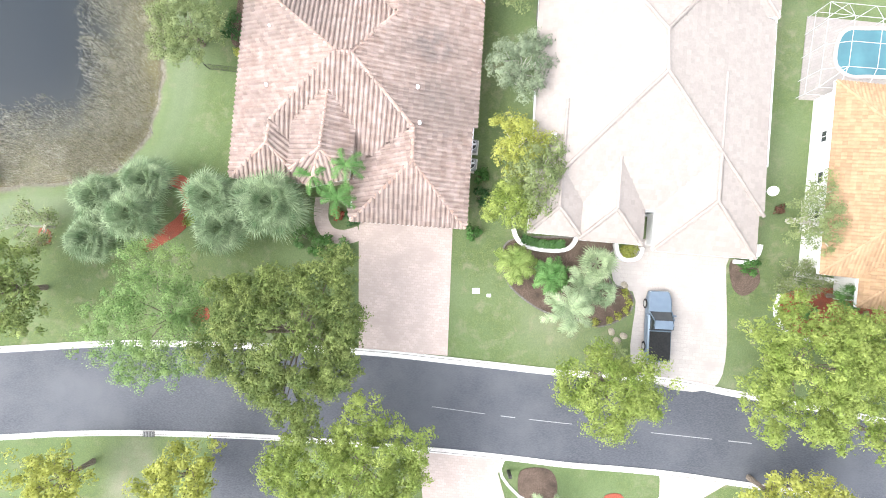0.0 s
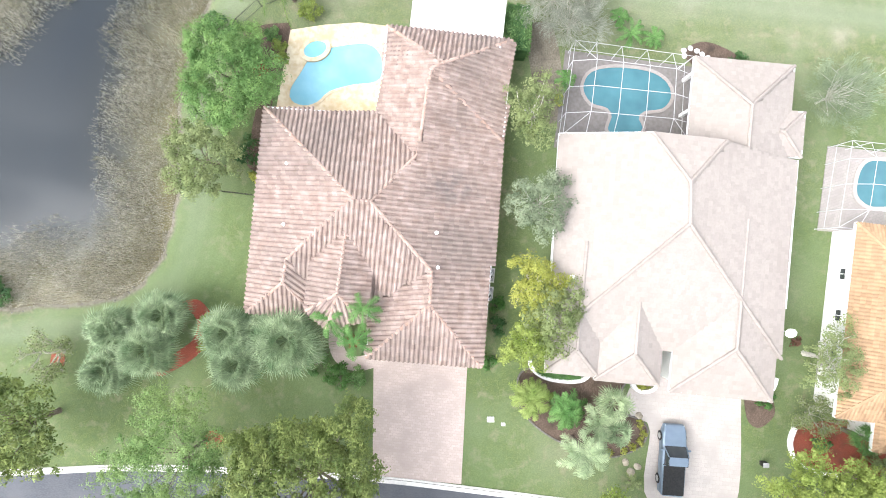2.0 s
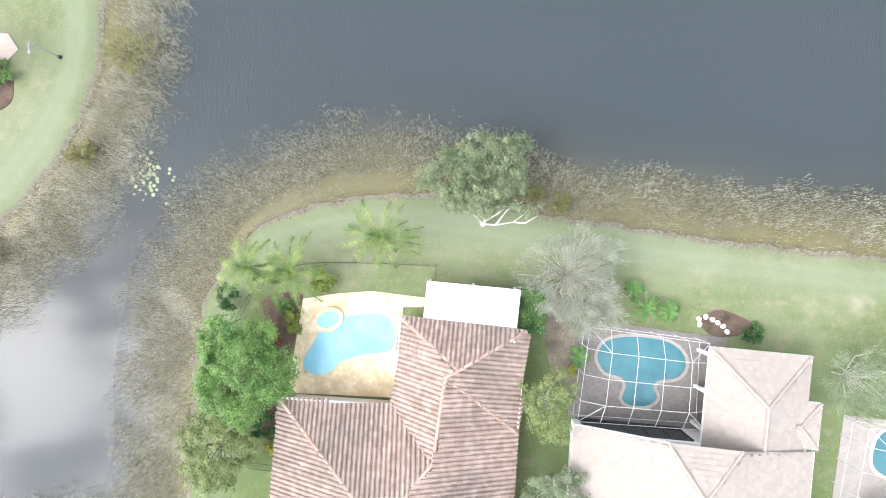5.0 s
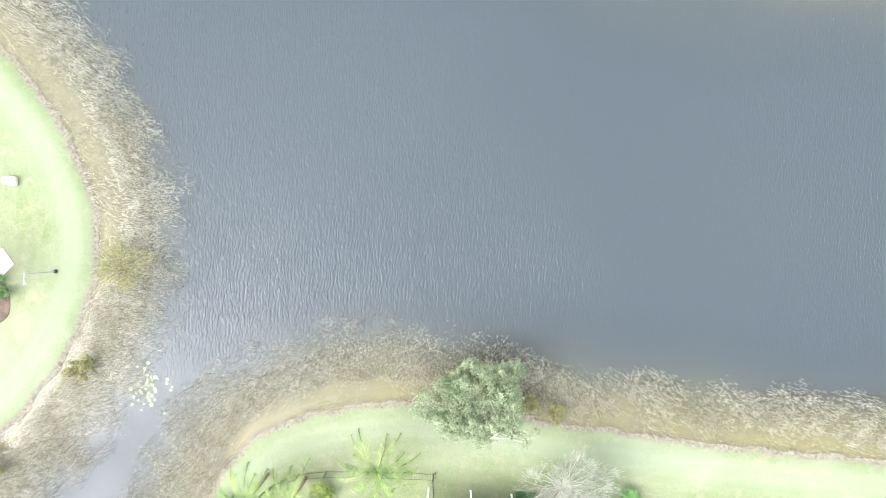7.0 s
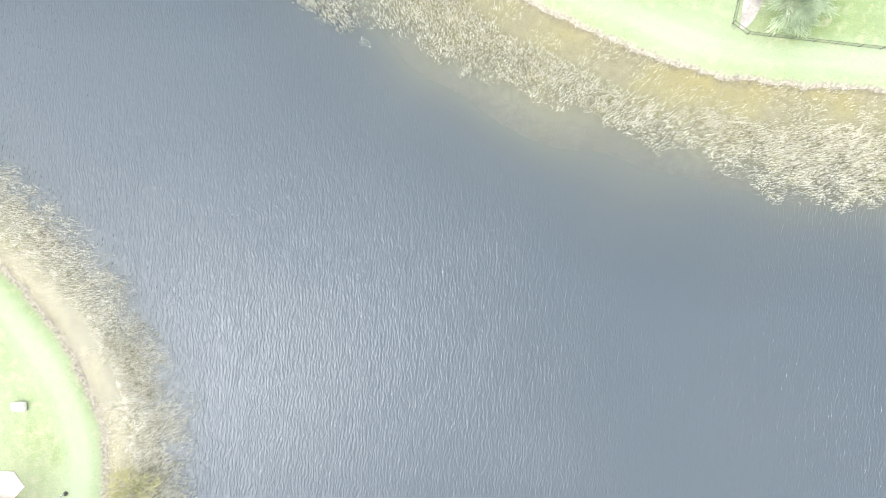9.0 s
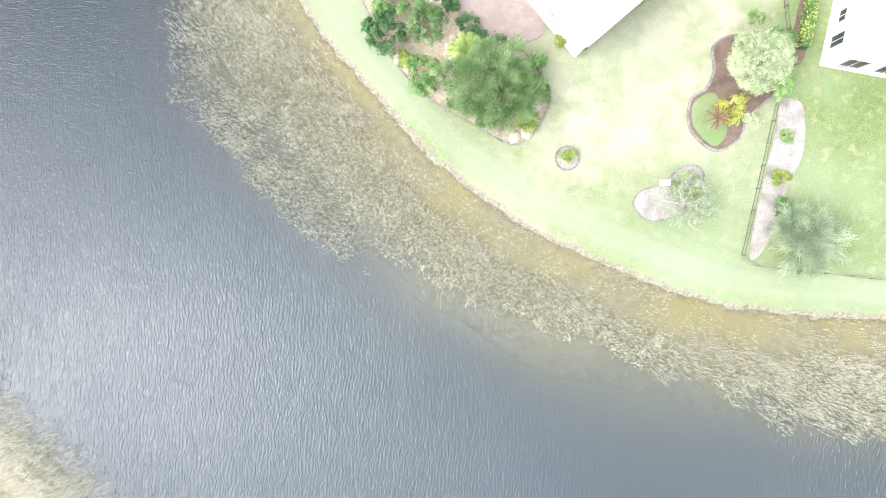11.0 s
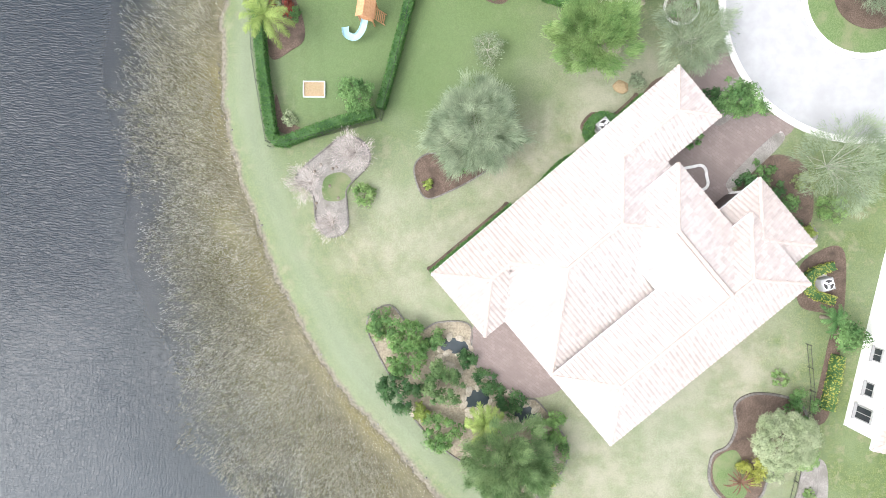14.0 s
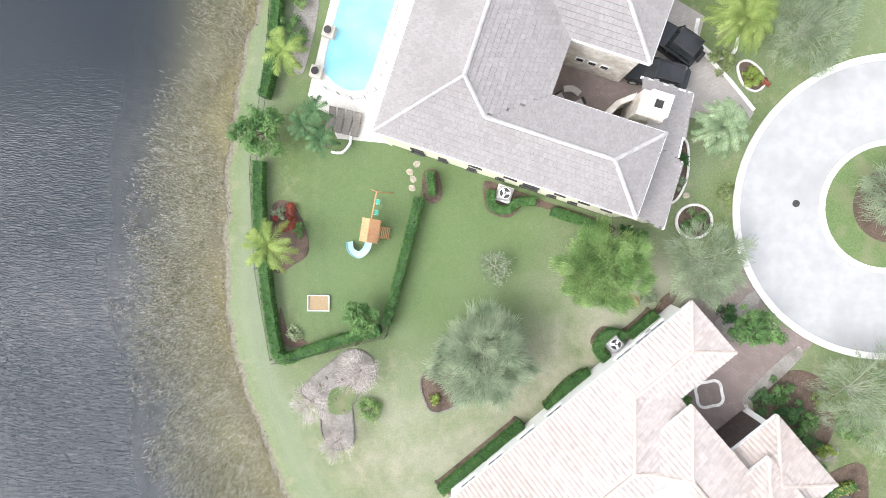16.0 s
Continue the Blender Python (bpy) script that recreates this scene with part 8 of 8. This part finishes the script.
shrub("silvery shrub in the hedge bed", (-13.0, 124.2), 0.4, 0.5, "leaf_sage", 457, 300, ry=0.8)
bed("mulch_bed_hedge_corner", "brown planting bed in the hedge corner", [(-13.3, 117.6), (-12.8, 115.9), (-11.6, 115.1), (-12.6, 114.8), (-13.4, 115.4)], "mulch_brown", 0.05)
shrub("variegated cream shrub in the hedge corner", (-12.5, 115.7), 0.55, 0.5, "leaf_pale", 458, 260)


def play_set():
    ob = thing("play_set", "orange-brown wooden play tower with a roof and ladder", "play set", at=(-6.5, 122.6, 0), turn=-12)
    ob.scale = (0.8, 0.8, 0.85)
    for x in (-0.55, 0.55):
        for y in (-0.75, 0.75):
            part("post", boxed(x - 0.05, y - 0.05, -0.1, x + 0.05, y + 0.05, 2.1), M["timber"], ob)
    part("platform", boxed(-0.62, -0.8, 1.1, 0.62, 0.8, 1.18), M["timber"], ob)
    for s in (-1, 1):
        bm = bmesh.new()
        v = [bm.verts.new(p) for p in ((0, -0.95, 2.75), (0, 0.95, 2.75), (s * 0.75, 0.95, 2.05), (s * 0.75, -0.95, 2.05))]
        f = bm.faces.new(v)
        r = bmesh.ops.extrude_face_region(bm, geom=[f])
        bmesh.ops.translate(bm, verts=[q for q in r["geom"] if isinstance(q, bmesh.types.BMVert)], vec=(0, 0, -0.05))
        part("roof_panel", bm, M["timber"], ob)
    for k in range(6):
        part("rung", boxed(0.62 + k * 0.12, -0.5, 1.05 - k * 0.19, 0.7 + k * 0.12, 0.35, 1.1 - k * 0.19), M["timber"], ob)
    for y in (-0.52, 0.37):
        bm = bmesh.new()
        tube(bm, [(0.6, y, 1.15), (1.4, y, 0.0)], [0.045, 0.045], 4)
        part("ladder_rail", bm, M["timber"], ob)
    bm = bmesh.new()
    tube(bm, [(0, 0.8, 2.2), (0.1, 3.2, 2.2)], [0.06, 0.06], 6)
    part("swing_beam", bm, M["timber"], ob)
    for x in (-0.9, 1.0):
        bm = bmesh.new()
        tube(bm, [(0.1, 3.15, 2.2), (0.1 + x, 3.35, -0.05)], [0.05, 0.05], 5)
        part("swing_leg", bm, M["timber"], ob)
    for y in (1.5, 2.4):
        sw = part("swing_seat", boxed(-0.14, y - 0.22, 0.5, 0.2, y + 0.22, 0.56, 0.02), M["green_plastic"], ob)
        for d in (-0.2, 0.2):
            bm = bmesh.new()
            tube(bm, [(0.03, y + d, 0.55), (0.03, y + d, 2.2)], [0.01, 0.01], 4)
            part("rope", bm, M["white"], sw)
    # curved slide
    path = smooth_line([(-0.1, -0.8), (-0.25, -1.6), (-0.8, -2.2), (-1.6, -2.0), (-1.9, -1.3)], 0.15)
    n = len(path)
    d = np.gradient(path, axis=0)
    d /= np.linalg.norm(d, axis=1)[:, None]
    nr = np.stack([-d[:, 1], d[:, 0]], 1)
    z = np.interp(np.arange(n), [0, n * 0.8, n - 1], [1.15, 0.25, 0.18])
    prof = ((-0.3, 0.2), (-0.24, 0.02), (0.24, 0.02), (0.3, 0.2), (0.27, 0.2), (0.22, 0.05), (-0.22, 0.05), (-0.27, 0.2))
    vs = [(*(path[i] + nr[i] * a), z[i] + b) for i in range(n) for a, b in prof]
    k = len(prof)
    fs = [(i * k + j, i * k + (j + 1) % k, (i + 1) * k + (j + 1) % k, (i + 1) * k + j) for i in range(n - 1) for j in range(k)]
    part("slide", raw("slide", vs, fs), M["slide"], ob, "pale blue curved plastic slide")


play_set()
sb = thing("sandbox", "square sandbox with white rails and tan sand", "sandbox", at=(-10.6, 117.8, 0), turn=-3)
part("sand", boxed(-0.72, -0.5, -0.02, 0.72, 0.5, 0.08), M["sand"], sb)
for x0, y0, x1, y1 in ((-0.76, 0.5, 0.76, 0.55), (-0.76, -0.55, 0.76, -0.5), (-0.76, -0.5, -0.71, 0.5), (0.71, -0.5, 0.76, 0.5)):
    part("rail", boxed(x0, y0, -0.02, x1, y1, 0.2, 0.015), M["white"], sb)

# pool terrace of the grey-roofed house
tagged(part("pool_terrace", slab([(-10.5, 131.9), (-10.2, 131.2), (-9.3, 130.6), (-8.7, 128.9), (-5.4, 128.4), (-5.0, 128.2), (-1.0, 138), (2, 146), (-6, 146), (-9.2, 136.2)], 0.0, 0.05), M["deck_white"]), "pale stone pool terrace", "terrace", kind="structure")
pool("pale blue swimming pool with a rounded end", [(-8.1, 138.0), (-9.4, 133.9), (-9.0, 132.8), (-8.0, 132.0), (-6.9, 131.9), (-6.2, 132.5), (-4.1, 137.8), (-2.2, 142.6), (-6.4, 143.0)], "pool_water", 0.065, 0.13)
for x, y in ((-8.75, 135.9), (-9.75, 133.3)):
    p = thing("water_feature", "square pale pillar with a dark round bowl", "water feature", "pool water features", at=(x, y, 0), turn=-20)
    part("pillar", boxed(-0.4, -0.4, 0.0, 0.4, 0.4, 0.55, 0.04), M["stone"], p)
    bm = bmesh.new()
    bmesh.ops.create_cone(bm, cap_ends=True, segments=18, radius1=0.16, radius2=0.26, depth=0.2, matrix=Matrix.Translation((0, 0, 0.65)))
    part("bowl", bm, M["dark"], p)
fence("low grey pool fence with glass-like gaps", smooth_line([(-3.4, 138), (-5.4, 132.8), (-6.2, 131.6), (-7.4, 131.4), (-9.2, 132.2)], 0.5), 0.9, 0.9, "concrete", pickets=5.0)
for k in range(4):
    lo = thing("sun_lounger", "grey-brown slatted sun lounger on the terrace", "sun lounger", "sun loungers", at=(-8.95 + k * 0.56, 130.15 - k * 0.16, 0.05), turn=-18)
    part("frame", boxed(-0.23, -0.8, 0.25, 0.23, 0.3, 0.33, 0.02), M["lounger"], lo)
    b = part("backrest", boxed(-0.23, 0, -0.03, 0.23, 0.6, 0.04, 0.02), M["lounger"], lo)
    b.matrix_local = pose(0, 0.3, 0.3, 35, 0, 0)
    for x in (-0.19, 0.19):
        for y in (-0.7, 0.2):
            part("leg", boxed(x - 0.03, y - 0.03, -0.02, x + 0.03, y + 0.03, 0.26), M["deck_grey"], lo)
tagged(part("terrace_planter_wall", ribbon(smooth_line([(-9.1, 128.0), (-8.4, 127.9), (-7.8, 128.5), (-7.7, 129.2)], 0.25), 0.07, 0, 0.3), M["wall_white"]), "low curved white planter edge", "planter wall")
for k, (x, y) in enumerate(((-11.6, 136.6), (-11.0, 135.8), (-10.6, 138.2))):
    shrub("round clipped green shrub by the pool", (x, y), 0.75, 0.8, "leaf_light" if k == 2 else "leaf_mid", 460 + k, 420, group="round pool shrubs")
bed("gravel_strip_pool", "gravel strip between hedge and pool", [(-10.9, 138.6), (-9.4, 138.2), (-10.4, 134.2), (-11.0, 133.3), (-11.4, 134.2)], "gravel", 0.04)
for k, (x, y) in enumerate(((-3.9, 126.4), (-3.7, 125.9), (-3.8, 125.3), (-3.4, 126.9))):
    boulder("flat pale stepping stone", (x, y, 0.02), 0.26, 465 + k, "rock", 0.15, "stepping stones")
bed("mulch_bed_cooling", "dark mulch bed with hedge beside the wall", [(1.0, 125.4), (1.2, 123.6), (2.6, 123.0), (3.6, 123.7), (5.0, 123.5), (7.6, 122.4), (9.0, 121.6), (9.4, 122.2), (5.0, 124.0), (2.0, 125.3)], "mulch_brown", 0.04)
hedge("low clipped hedge round an air conditioner", smooth_line([(1.5, 124.9), (1.5, 123.8), (2.5, 123.5), (3.2, 124.0), (4.4, 124.0)], 0.3), 0.28, 0.6, 470)
hedge("low clipped hedge beside the wall", smooth_line([(5.4, 123.3), (7.0, 122.7), (8.6, 122.0)], 0.4), 0.3, 0.6, 471)
bed("mulch_bed_gate", "dark mulch strip with a narrow hedge", [(-2.9, 126.4), (-2.0, 126.3), (-1.8, 124.6), (-2.6, 124.2), (-3.1, 125)], "mulch_brown", 0.04)
hedge("narrow green hedge by the garden gate", [(-2.5, 126.3), (-2.4, 124.7)], 0.24, 1.0, 472)

# courtyard and street side of the grey-roofed house
tagged(part("driveway_grey_house", slab([(6.0, 132), (9.6, 126.6), (13.2, 127.4), (14.0, 129.2), (16.0, 128.6), (17.9, 127.6), (18.8, 129.1), (15.3, 133.6), (15.8, 135.4), (12.6, 137.6), (9.6, 137), (8.6, 131.6)], 0.0, 0.028), M["paver_grey"]), "grey-brown paver driveway and courtyard", "driveway", kind="structure")
tagged(part("courtyard_floor", slab([(3.9, 129.6), (11.4, 126.9), (12.7, 130.9), (5.7, 133.7)], 0.0, 0.036), M["paver_mauve"]), "brown paver courtyard floor", "courtyard", kind="structure")
tagged(part("driveway_border_grey", ribbon(smooth_line([(15.4, 135.3), (15.3, 133.7), (17.3, 131.2), (18.8, 129.2)], 0.4), 0.12, 0.0, 0.06), M["kerb"]), "pale border along the driveway", "edging", kind="structure")
tagged(part("driveway_border_bed", ribbon(smooth_line([(15.3, 133.8), (16.6, 132.7), (17.6, 133.0), (17.9, 134.2)], 0.3), 0.1, 0.0, 0.1), M["kerb"]), "pale curb round a planting bed", "edging", kind="structure")
tower = thing("chimney", "square white chimney on a stacked stone base", "chimney", at=(11.1, 129.05, 0), turn=-21)
part("stone_base", boxed(-0.95, -0.75, 0.0, 0.7, 0.75, 3.9, 0.03), M["stone"], tower)
bm = bmesh.new()
for x0, y0, x1, y1 in ((-0.64, -0.64, 0.64, -0.3), (-0.64, 0.3, 0.64, 0.64), (-0.64, -0.3, -0.3, 0.3), (0.3, -0.3, 0.64, 0.3)):
    box(bm, x0, y0, 3.9, x1, y1, 4.7)
part("cap", bm, M["wall_white"], tower, "white hollow chimney cap")
part("flue", boxed(-0.3, -0.3, 3.9, 0.3, 0.3, 4.3), M["dark"], tower)
tagged(part("stone_wall", slab([(8.6, 129.2), (9.4, 129.9), (10.6, 130.3), (10.7, 130.0), (9.6, 129.6), (8.85, 128.9)], 0, 2.2), M["stone"]), "curved stacked stone courtyard wall", "garden wall")
face = thing("stone_facing", "pale stacked stone facing with three small windows", "wall facing", at=(2, 129, 0), turn=-21.3)
part("facing", boxed(2.15, 5.28, 0, 6.65, 5.39, 4.7), M["stone"], face)
for u in (3.6, 4.4, 5.2):
    w = part("window", boxed(u - 0.28, 5.23, 1.7, u + 0.28, 5.3, 2.2), M["white"], face)
    part("pane", boxed(u - 0.22, 5.21, 1.76, u + 0.22, 5.25, 2.14), M["glass"], w)
tb = thing("garden_table", "round dark garden table", "table", at=(6.6, 129.8, 0.036))
bm = bmesh.new()
bmesh.ops.create_cone(bm, cap_ends=True, segments=24, radius1=0.6, radius2=0.6, depth=0.04, matrix=Matrix.Translation((0, 0, 0.73)))
part("tabletop", bm, M["dark"], tb)
part("pedestal", boxed(-0.06, -0.06, 0, 0.06, 0.06, 0.71), M["dark"], tb)
for k in range(4):
    a = radians(90 * k + 25)
    ch = thing("garden_chair", "dark metal garden chair with a pale cushion", "chair", "courtyard chairs", at=(6.6 + math.cos(a) * 0.95, 129.8 + math.sin(a) * 0.95, 0.036), turn=90 * k + 25 + 90)
    part("cushion", boxed(-0.24, -0.24, 0.42, 0.24, 0.24, 0.5, 0.03), M["paver_cream"], ch)
    part("backrest", boxed(-0.24, -0.3, 0.45, 0.24, -0.25, 0.9, 0.02), M["dark"], ch)
    for x in (-0.2, 0.2):
        for y in (-0.22, 0.22):
            part("leg", boxed(x - 0.02, y - 0.02, 0, x + 0.02, y + 0.02, 0.43), M["dark"], ch)
bn = thing("garden_bench", "curved pale garden bench in the courtyard", "bench", at=(7.0, 131.0, 0.036), turn=-20)
part("seat", ribbon(smooth_line([(-0.55, 0), (0, 0.18), (0.55, 0)], 0.15), 0.2, 0.38, 0.46), M["paver_cream"], bn)
for x in (-0.4, 0.4):
    part("leg", boxed(x - 0.05, 0.0, 0, x + 0.05, 0.2, 0.38), M["paver_cream"], bn)

# street garden of the grey-roofed house
for k, (x, y, r, mat) in enumerate(((15.2, 127.7, 2.05, "frond_blue"), (16.6, 134.0, 2.4, "frond_yellow"))):
    feather_palm("broad date palm with dense feathery fronds", (x, y), r, 3.2, mat, 480 + k, fronds=64, leaf_len=0.4, leaf_w=0.013, leaflets=44, droop=0.4, group="date palms", lift=(0.0, 1.0))
wispy_tree("grey-green thin-leaved tree by the court", (21.0, 133.6), 2.9, 4.0, "leaf_sage", 482, count=9000, thick=0.03, blade=0.42, width=0.010, fall=0.2)
bed("ringed_bed", "kerb-ringed bed with green and red plants", [(17.8, 132.1), (18.1, 130.9), (18.9, 130.4), (19.5, 130.9), (19.2, 131.8), (18.4, 132.4)], "mulch_brown", 0.06, 0.06, "kerb")
shrub("green broad-leaved plant in a ringed bed", (18.7, 131.3), 0.65, 0.5, "leaf_lime", 483, 400, 0.12)
shrub("orange flowering plant in a ringed bed", (19.5, 130.9), 0.25, 0.3, "mulch_red", 484, 120)
bed("round_bed", "round bed with a pale stone ring", ring_line(14.75, 122.15, 1.15, 1.1, 14).tolist(), "mulch_brown", 0.05, 0.08, "kerb")
shrub("round green clipped shrub in a stone ring", (14.75, 122.15), 1.0, 0.8, "leaf_mid", 485, 900, 0.07)
bed("street_bed", "planting bed with dark green shrubs and stones", [(12.2, 125.0), (13.4, 127.6), (14.4, 127.4), (14.4, 125.2), (13.6, 123.6), (12.3, 123.4)], "mulch_brown", 0.05, 0.07, "kerb")
for k, (x, y, r, leaf) in enumerate(((12.9, 124.4, 0.6, "leaf_dark"), (13.7, 124.7, 0.5, "leaf_sage"), (12.9, 126.2, 0.5, "leaf_mid"), (14.0, 126.2, 0.5, "leaf_dark"), (16.7, 124.0, 0.55, "leaf_olive"), (11.0, 121.2, 0.7, "leaf_mid"), (10.4, 121.6, 0.5, "leaf_dark"), (16.6, 132.4, 0.9, "leaf_olive"))):
    shrub("green shrub in the street garden", (x, y), r, r, leaf, 490 + k, 360, group="street garden shrubs")
for k, (x, y, r) in enumerate(((12.5, 123.1, 0.3), (12.1, 122.6, 0.25), (11.8, 122.9, 0.25), (14.3, 123.9, 0.25), (13.1, 124.0, 0.3), (10.2, 119.6, 0.5))):
    boulder("pale flat stone in the street garden", (x, y, 0.03), r, 500 + k, "rock", 0.3, "street garden stones")

# garden beds towards the white house
bed("island_bed", "edged bed with turf and a bark centre", [(16.3, 91.0), (17.4, 91.7), (18.0, 93.0), (18.0, 94.7), (19.6, 95.4), (22.4, 94.6), (23.0, 92.0), (20.4, 89.6), (19.6, 88.0), (17.9, 87.3), (16.2, 88.9)], "mulch_brown", 0.05, 0.08, "edge_stone")
bed("island_turf", "short green turf inside an edged bed", [(16.5, 90.7), (17.9, 91.4), (18.6, 90.0), (18.8, 88.6), (17.9, 87.6), (16.5, 89.0)], "lawn_bed", 0.07)
tree("round pale cream-green tree in an edged bed", (20.1, 92.9), 2.2, 3.2, "leaf_pale", seed=510, clumps=200, per=130, leaf_size=0.055, clump_r=0.35, lobes=0.03, inner=0.6)
feather_palm("bronze spiky dracaena in an edged bed", (17.75, 89.4), 1.25, 0.8, "leaf_bronze", 511, fronds=20, trunk=False, leaf_len=0.08, leaf_w=0.05, leaflets=6, droop=0.3, name="dracaena", lift=(0.1, 0.8))
shrub("yellow-green shrub in an edged bed", (19.0, 90.5), 1.0, 0.9, "leaf_yellow", 512, 700, ry=1.3)
feather_palm("green feathery palm beside an edged bed", (21.6, 91.6), 1.6, 1.8, "leaf_light", 513, fronds=16, leaf_len=0.4, leaflets=18)
shrub("green shrub beside an edged bed", (22.3, 94.6), 1.2, 1.4, "leaf_mid", 514, 800)
shrub("green shrub by the side lawn", (20.9, 96.4), 0.6, 0.7, "leaf_light", 515, 300)
shrub("silver plant beside an edged bed", (20.5, 89.5), 0.6, 0.4, "leaf_pale", 516, 260)
bed("stone_bed_low", "cream gravel bed with sparse shrubs", [(12.0, 83.6), (12.6, 84.6), (14.0, 85.0), (15.6, 86.2), (16.8, 86.1), (17.0, 84.9), (15.2, 82.9), (13.2, 82.4)], "gravel", 0.05, 0.06, "edge_stone")
shrub("sparse grey-green shrub in a gravel bed", (15.6, 84.9), 1.1, 0.7, "leaf_olive", 517, 700)
bare_tree("wispy grey tree in a gravel bed", (15.4, 83.6), 2.0, 2.2, "twig_grey", "leaf_sage", 518, stems=8, leaf_count=2200, leaf_size=0.08, thick=0.03)
tagged(part("garden_bench_low", boxed(13.9, 84.9, 0.05, 14.6, 85.3, 0.35, 0.03), M["white"]), "small white bench in a gravel bed", "bench")
fence("low dark fence with square panels", [(22.9, 98.8), (23.2, 95.0), (22.4, 90.9), (19.5, 79.3), (20.4, 78.9), (29.5, 77.5), (40, 76)], 0.6, 1.6, "dark", pickets=0.3)
bed("gravel_strip", "grey gravel strip behind a low fence", [(22.7, 90.6), (24.2, 90.2), (24.2, 87.0), (23.0, 84.4), (21.6, 80.6), (20.2, 79.4), (21.2, 84.4), (22.3, 88.6)], "gravel", 0.04)
tagged(part("path_white", ribbon(smooth_line([(23.6, 90.2), (24.0, 88.8), (23.6, 86.8), (22.9, 85.2)], 0.4), 0.35, 0, 0.06), M["gravel"]), "pale garden path", "path", kind="structure")
shrub("green shrub behind the low fence", (22.9, 82.4), 1.3, 1.2, "leaf_mid", 520, 800)
shrub("green shrub behind the low fence", (22.4, 85.0), 0.7, 0.7, "leaf_lime", 521, 300)
shrub("small green plant behind the low fence", (22.9, 88.0), 0.5, 0.5, "leaf_light", 522, 200)
wispy_tree("grey-green feathery tree behind the low fence", (23.2, 80.6), 2.6, 3.0, "leaf_sage", 523, count=9000, blade=0.5, width=0.012, fall=0.2)
hedge("yellow-green shrub row along the white wall", [(24.1, 94.2), (24.9, 98.0)], 0.35, 0.7, 524, "leaf_yellow", 90)
hedge("yellow-green shrub ring by the wall", smooth_line([(24.6, 101.8), (23.1, 102.4), (23.0, 103.6), (24.6, 104.2)], 0.4), 0.32, 0.6, 525, "leaf_yellow", 90)
bed("mulch_bed_white_house", "dark mulch bed along the white wall", [(23.4, 93.6), (24.4, 98.6), (24.9, 100.6), (22.6, 101.4), (22.3, 103.6), (23.4, 105), (25.6, 105), (25.2, 98), (24.4, 93.6)], "mulch_brown", 0.03)
feather_palm("blue-green conifer-like plant by the white wall", (23.9, 100.6), 1.3, 1.6, "leaf_mid", 526, fronds=14, leaf_len=0.3, leaflets=14)
shrub("bright green shrub row by the white wall", (24.6, 108.2), 1.4, 0.9, "leaf_light", 527, 900, ry=1.0)
tree("small green tree by the white house", (24.9, 99.6), 0.9, 2.0, "leaf_mid", seed=528, clumps=20, per=50)
bed("gravel_ring", "pale gravel patch by the white house", ring_line(22.9, 106.4, 0.9, 0.7, 12).tolist(), "gravel", 0.04)
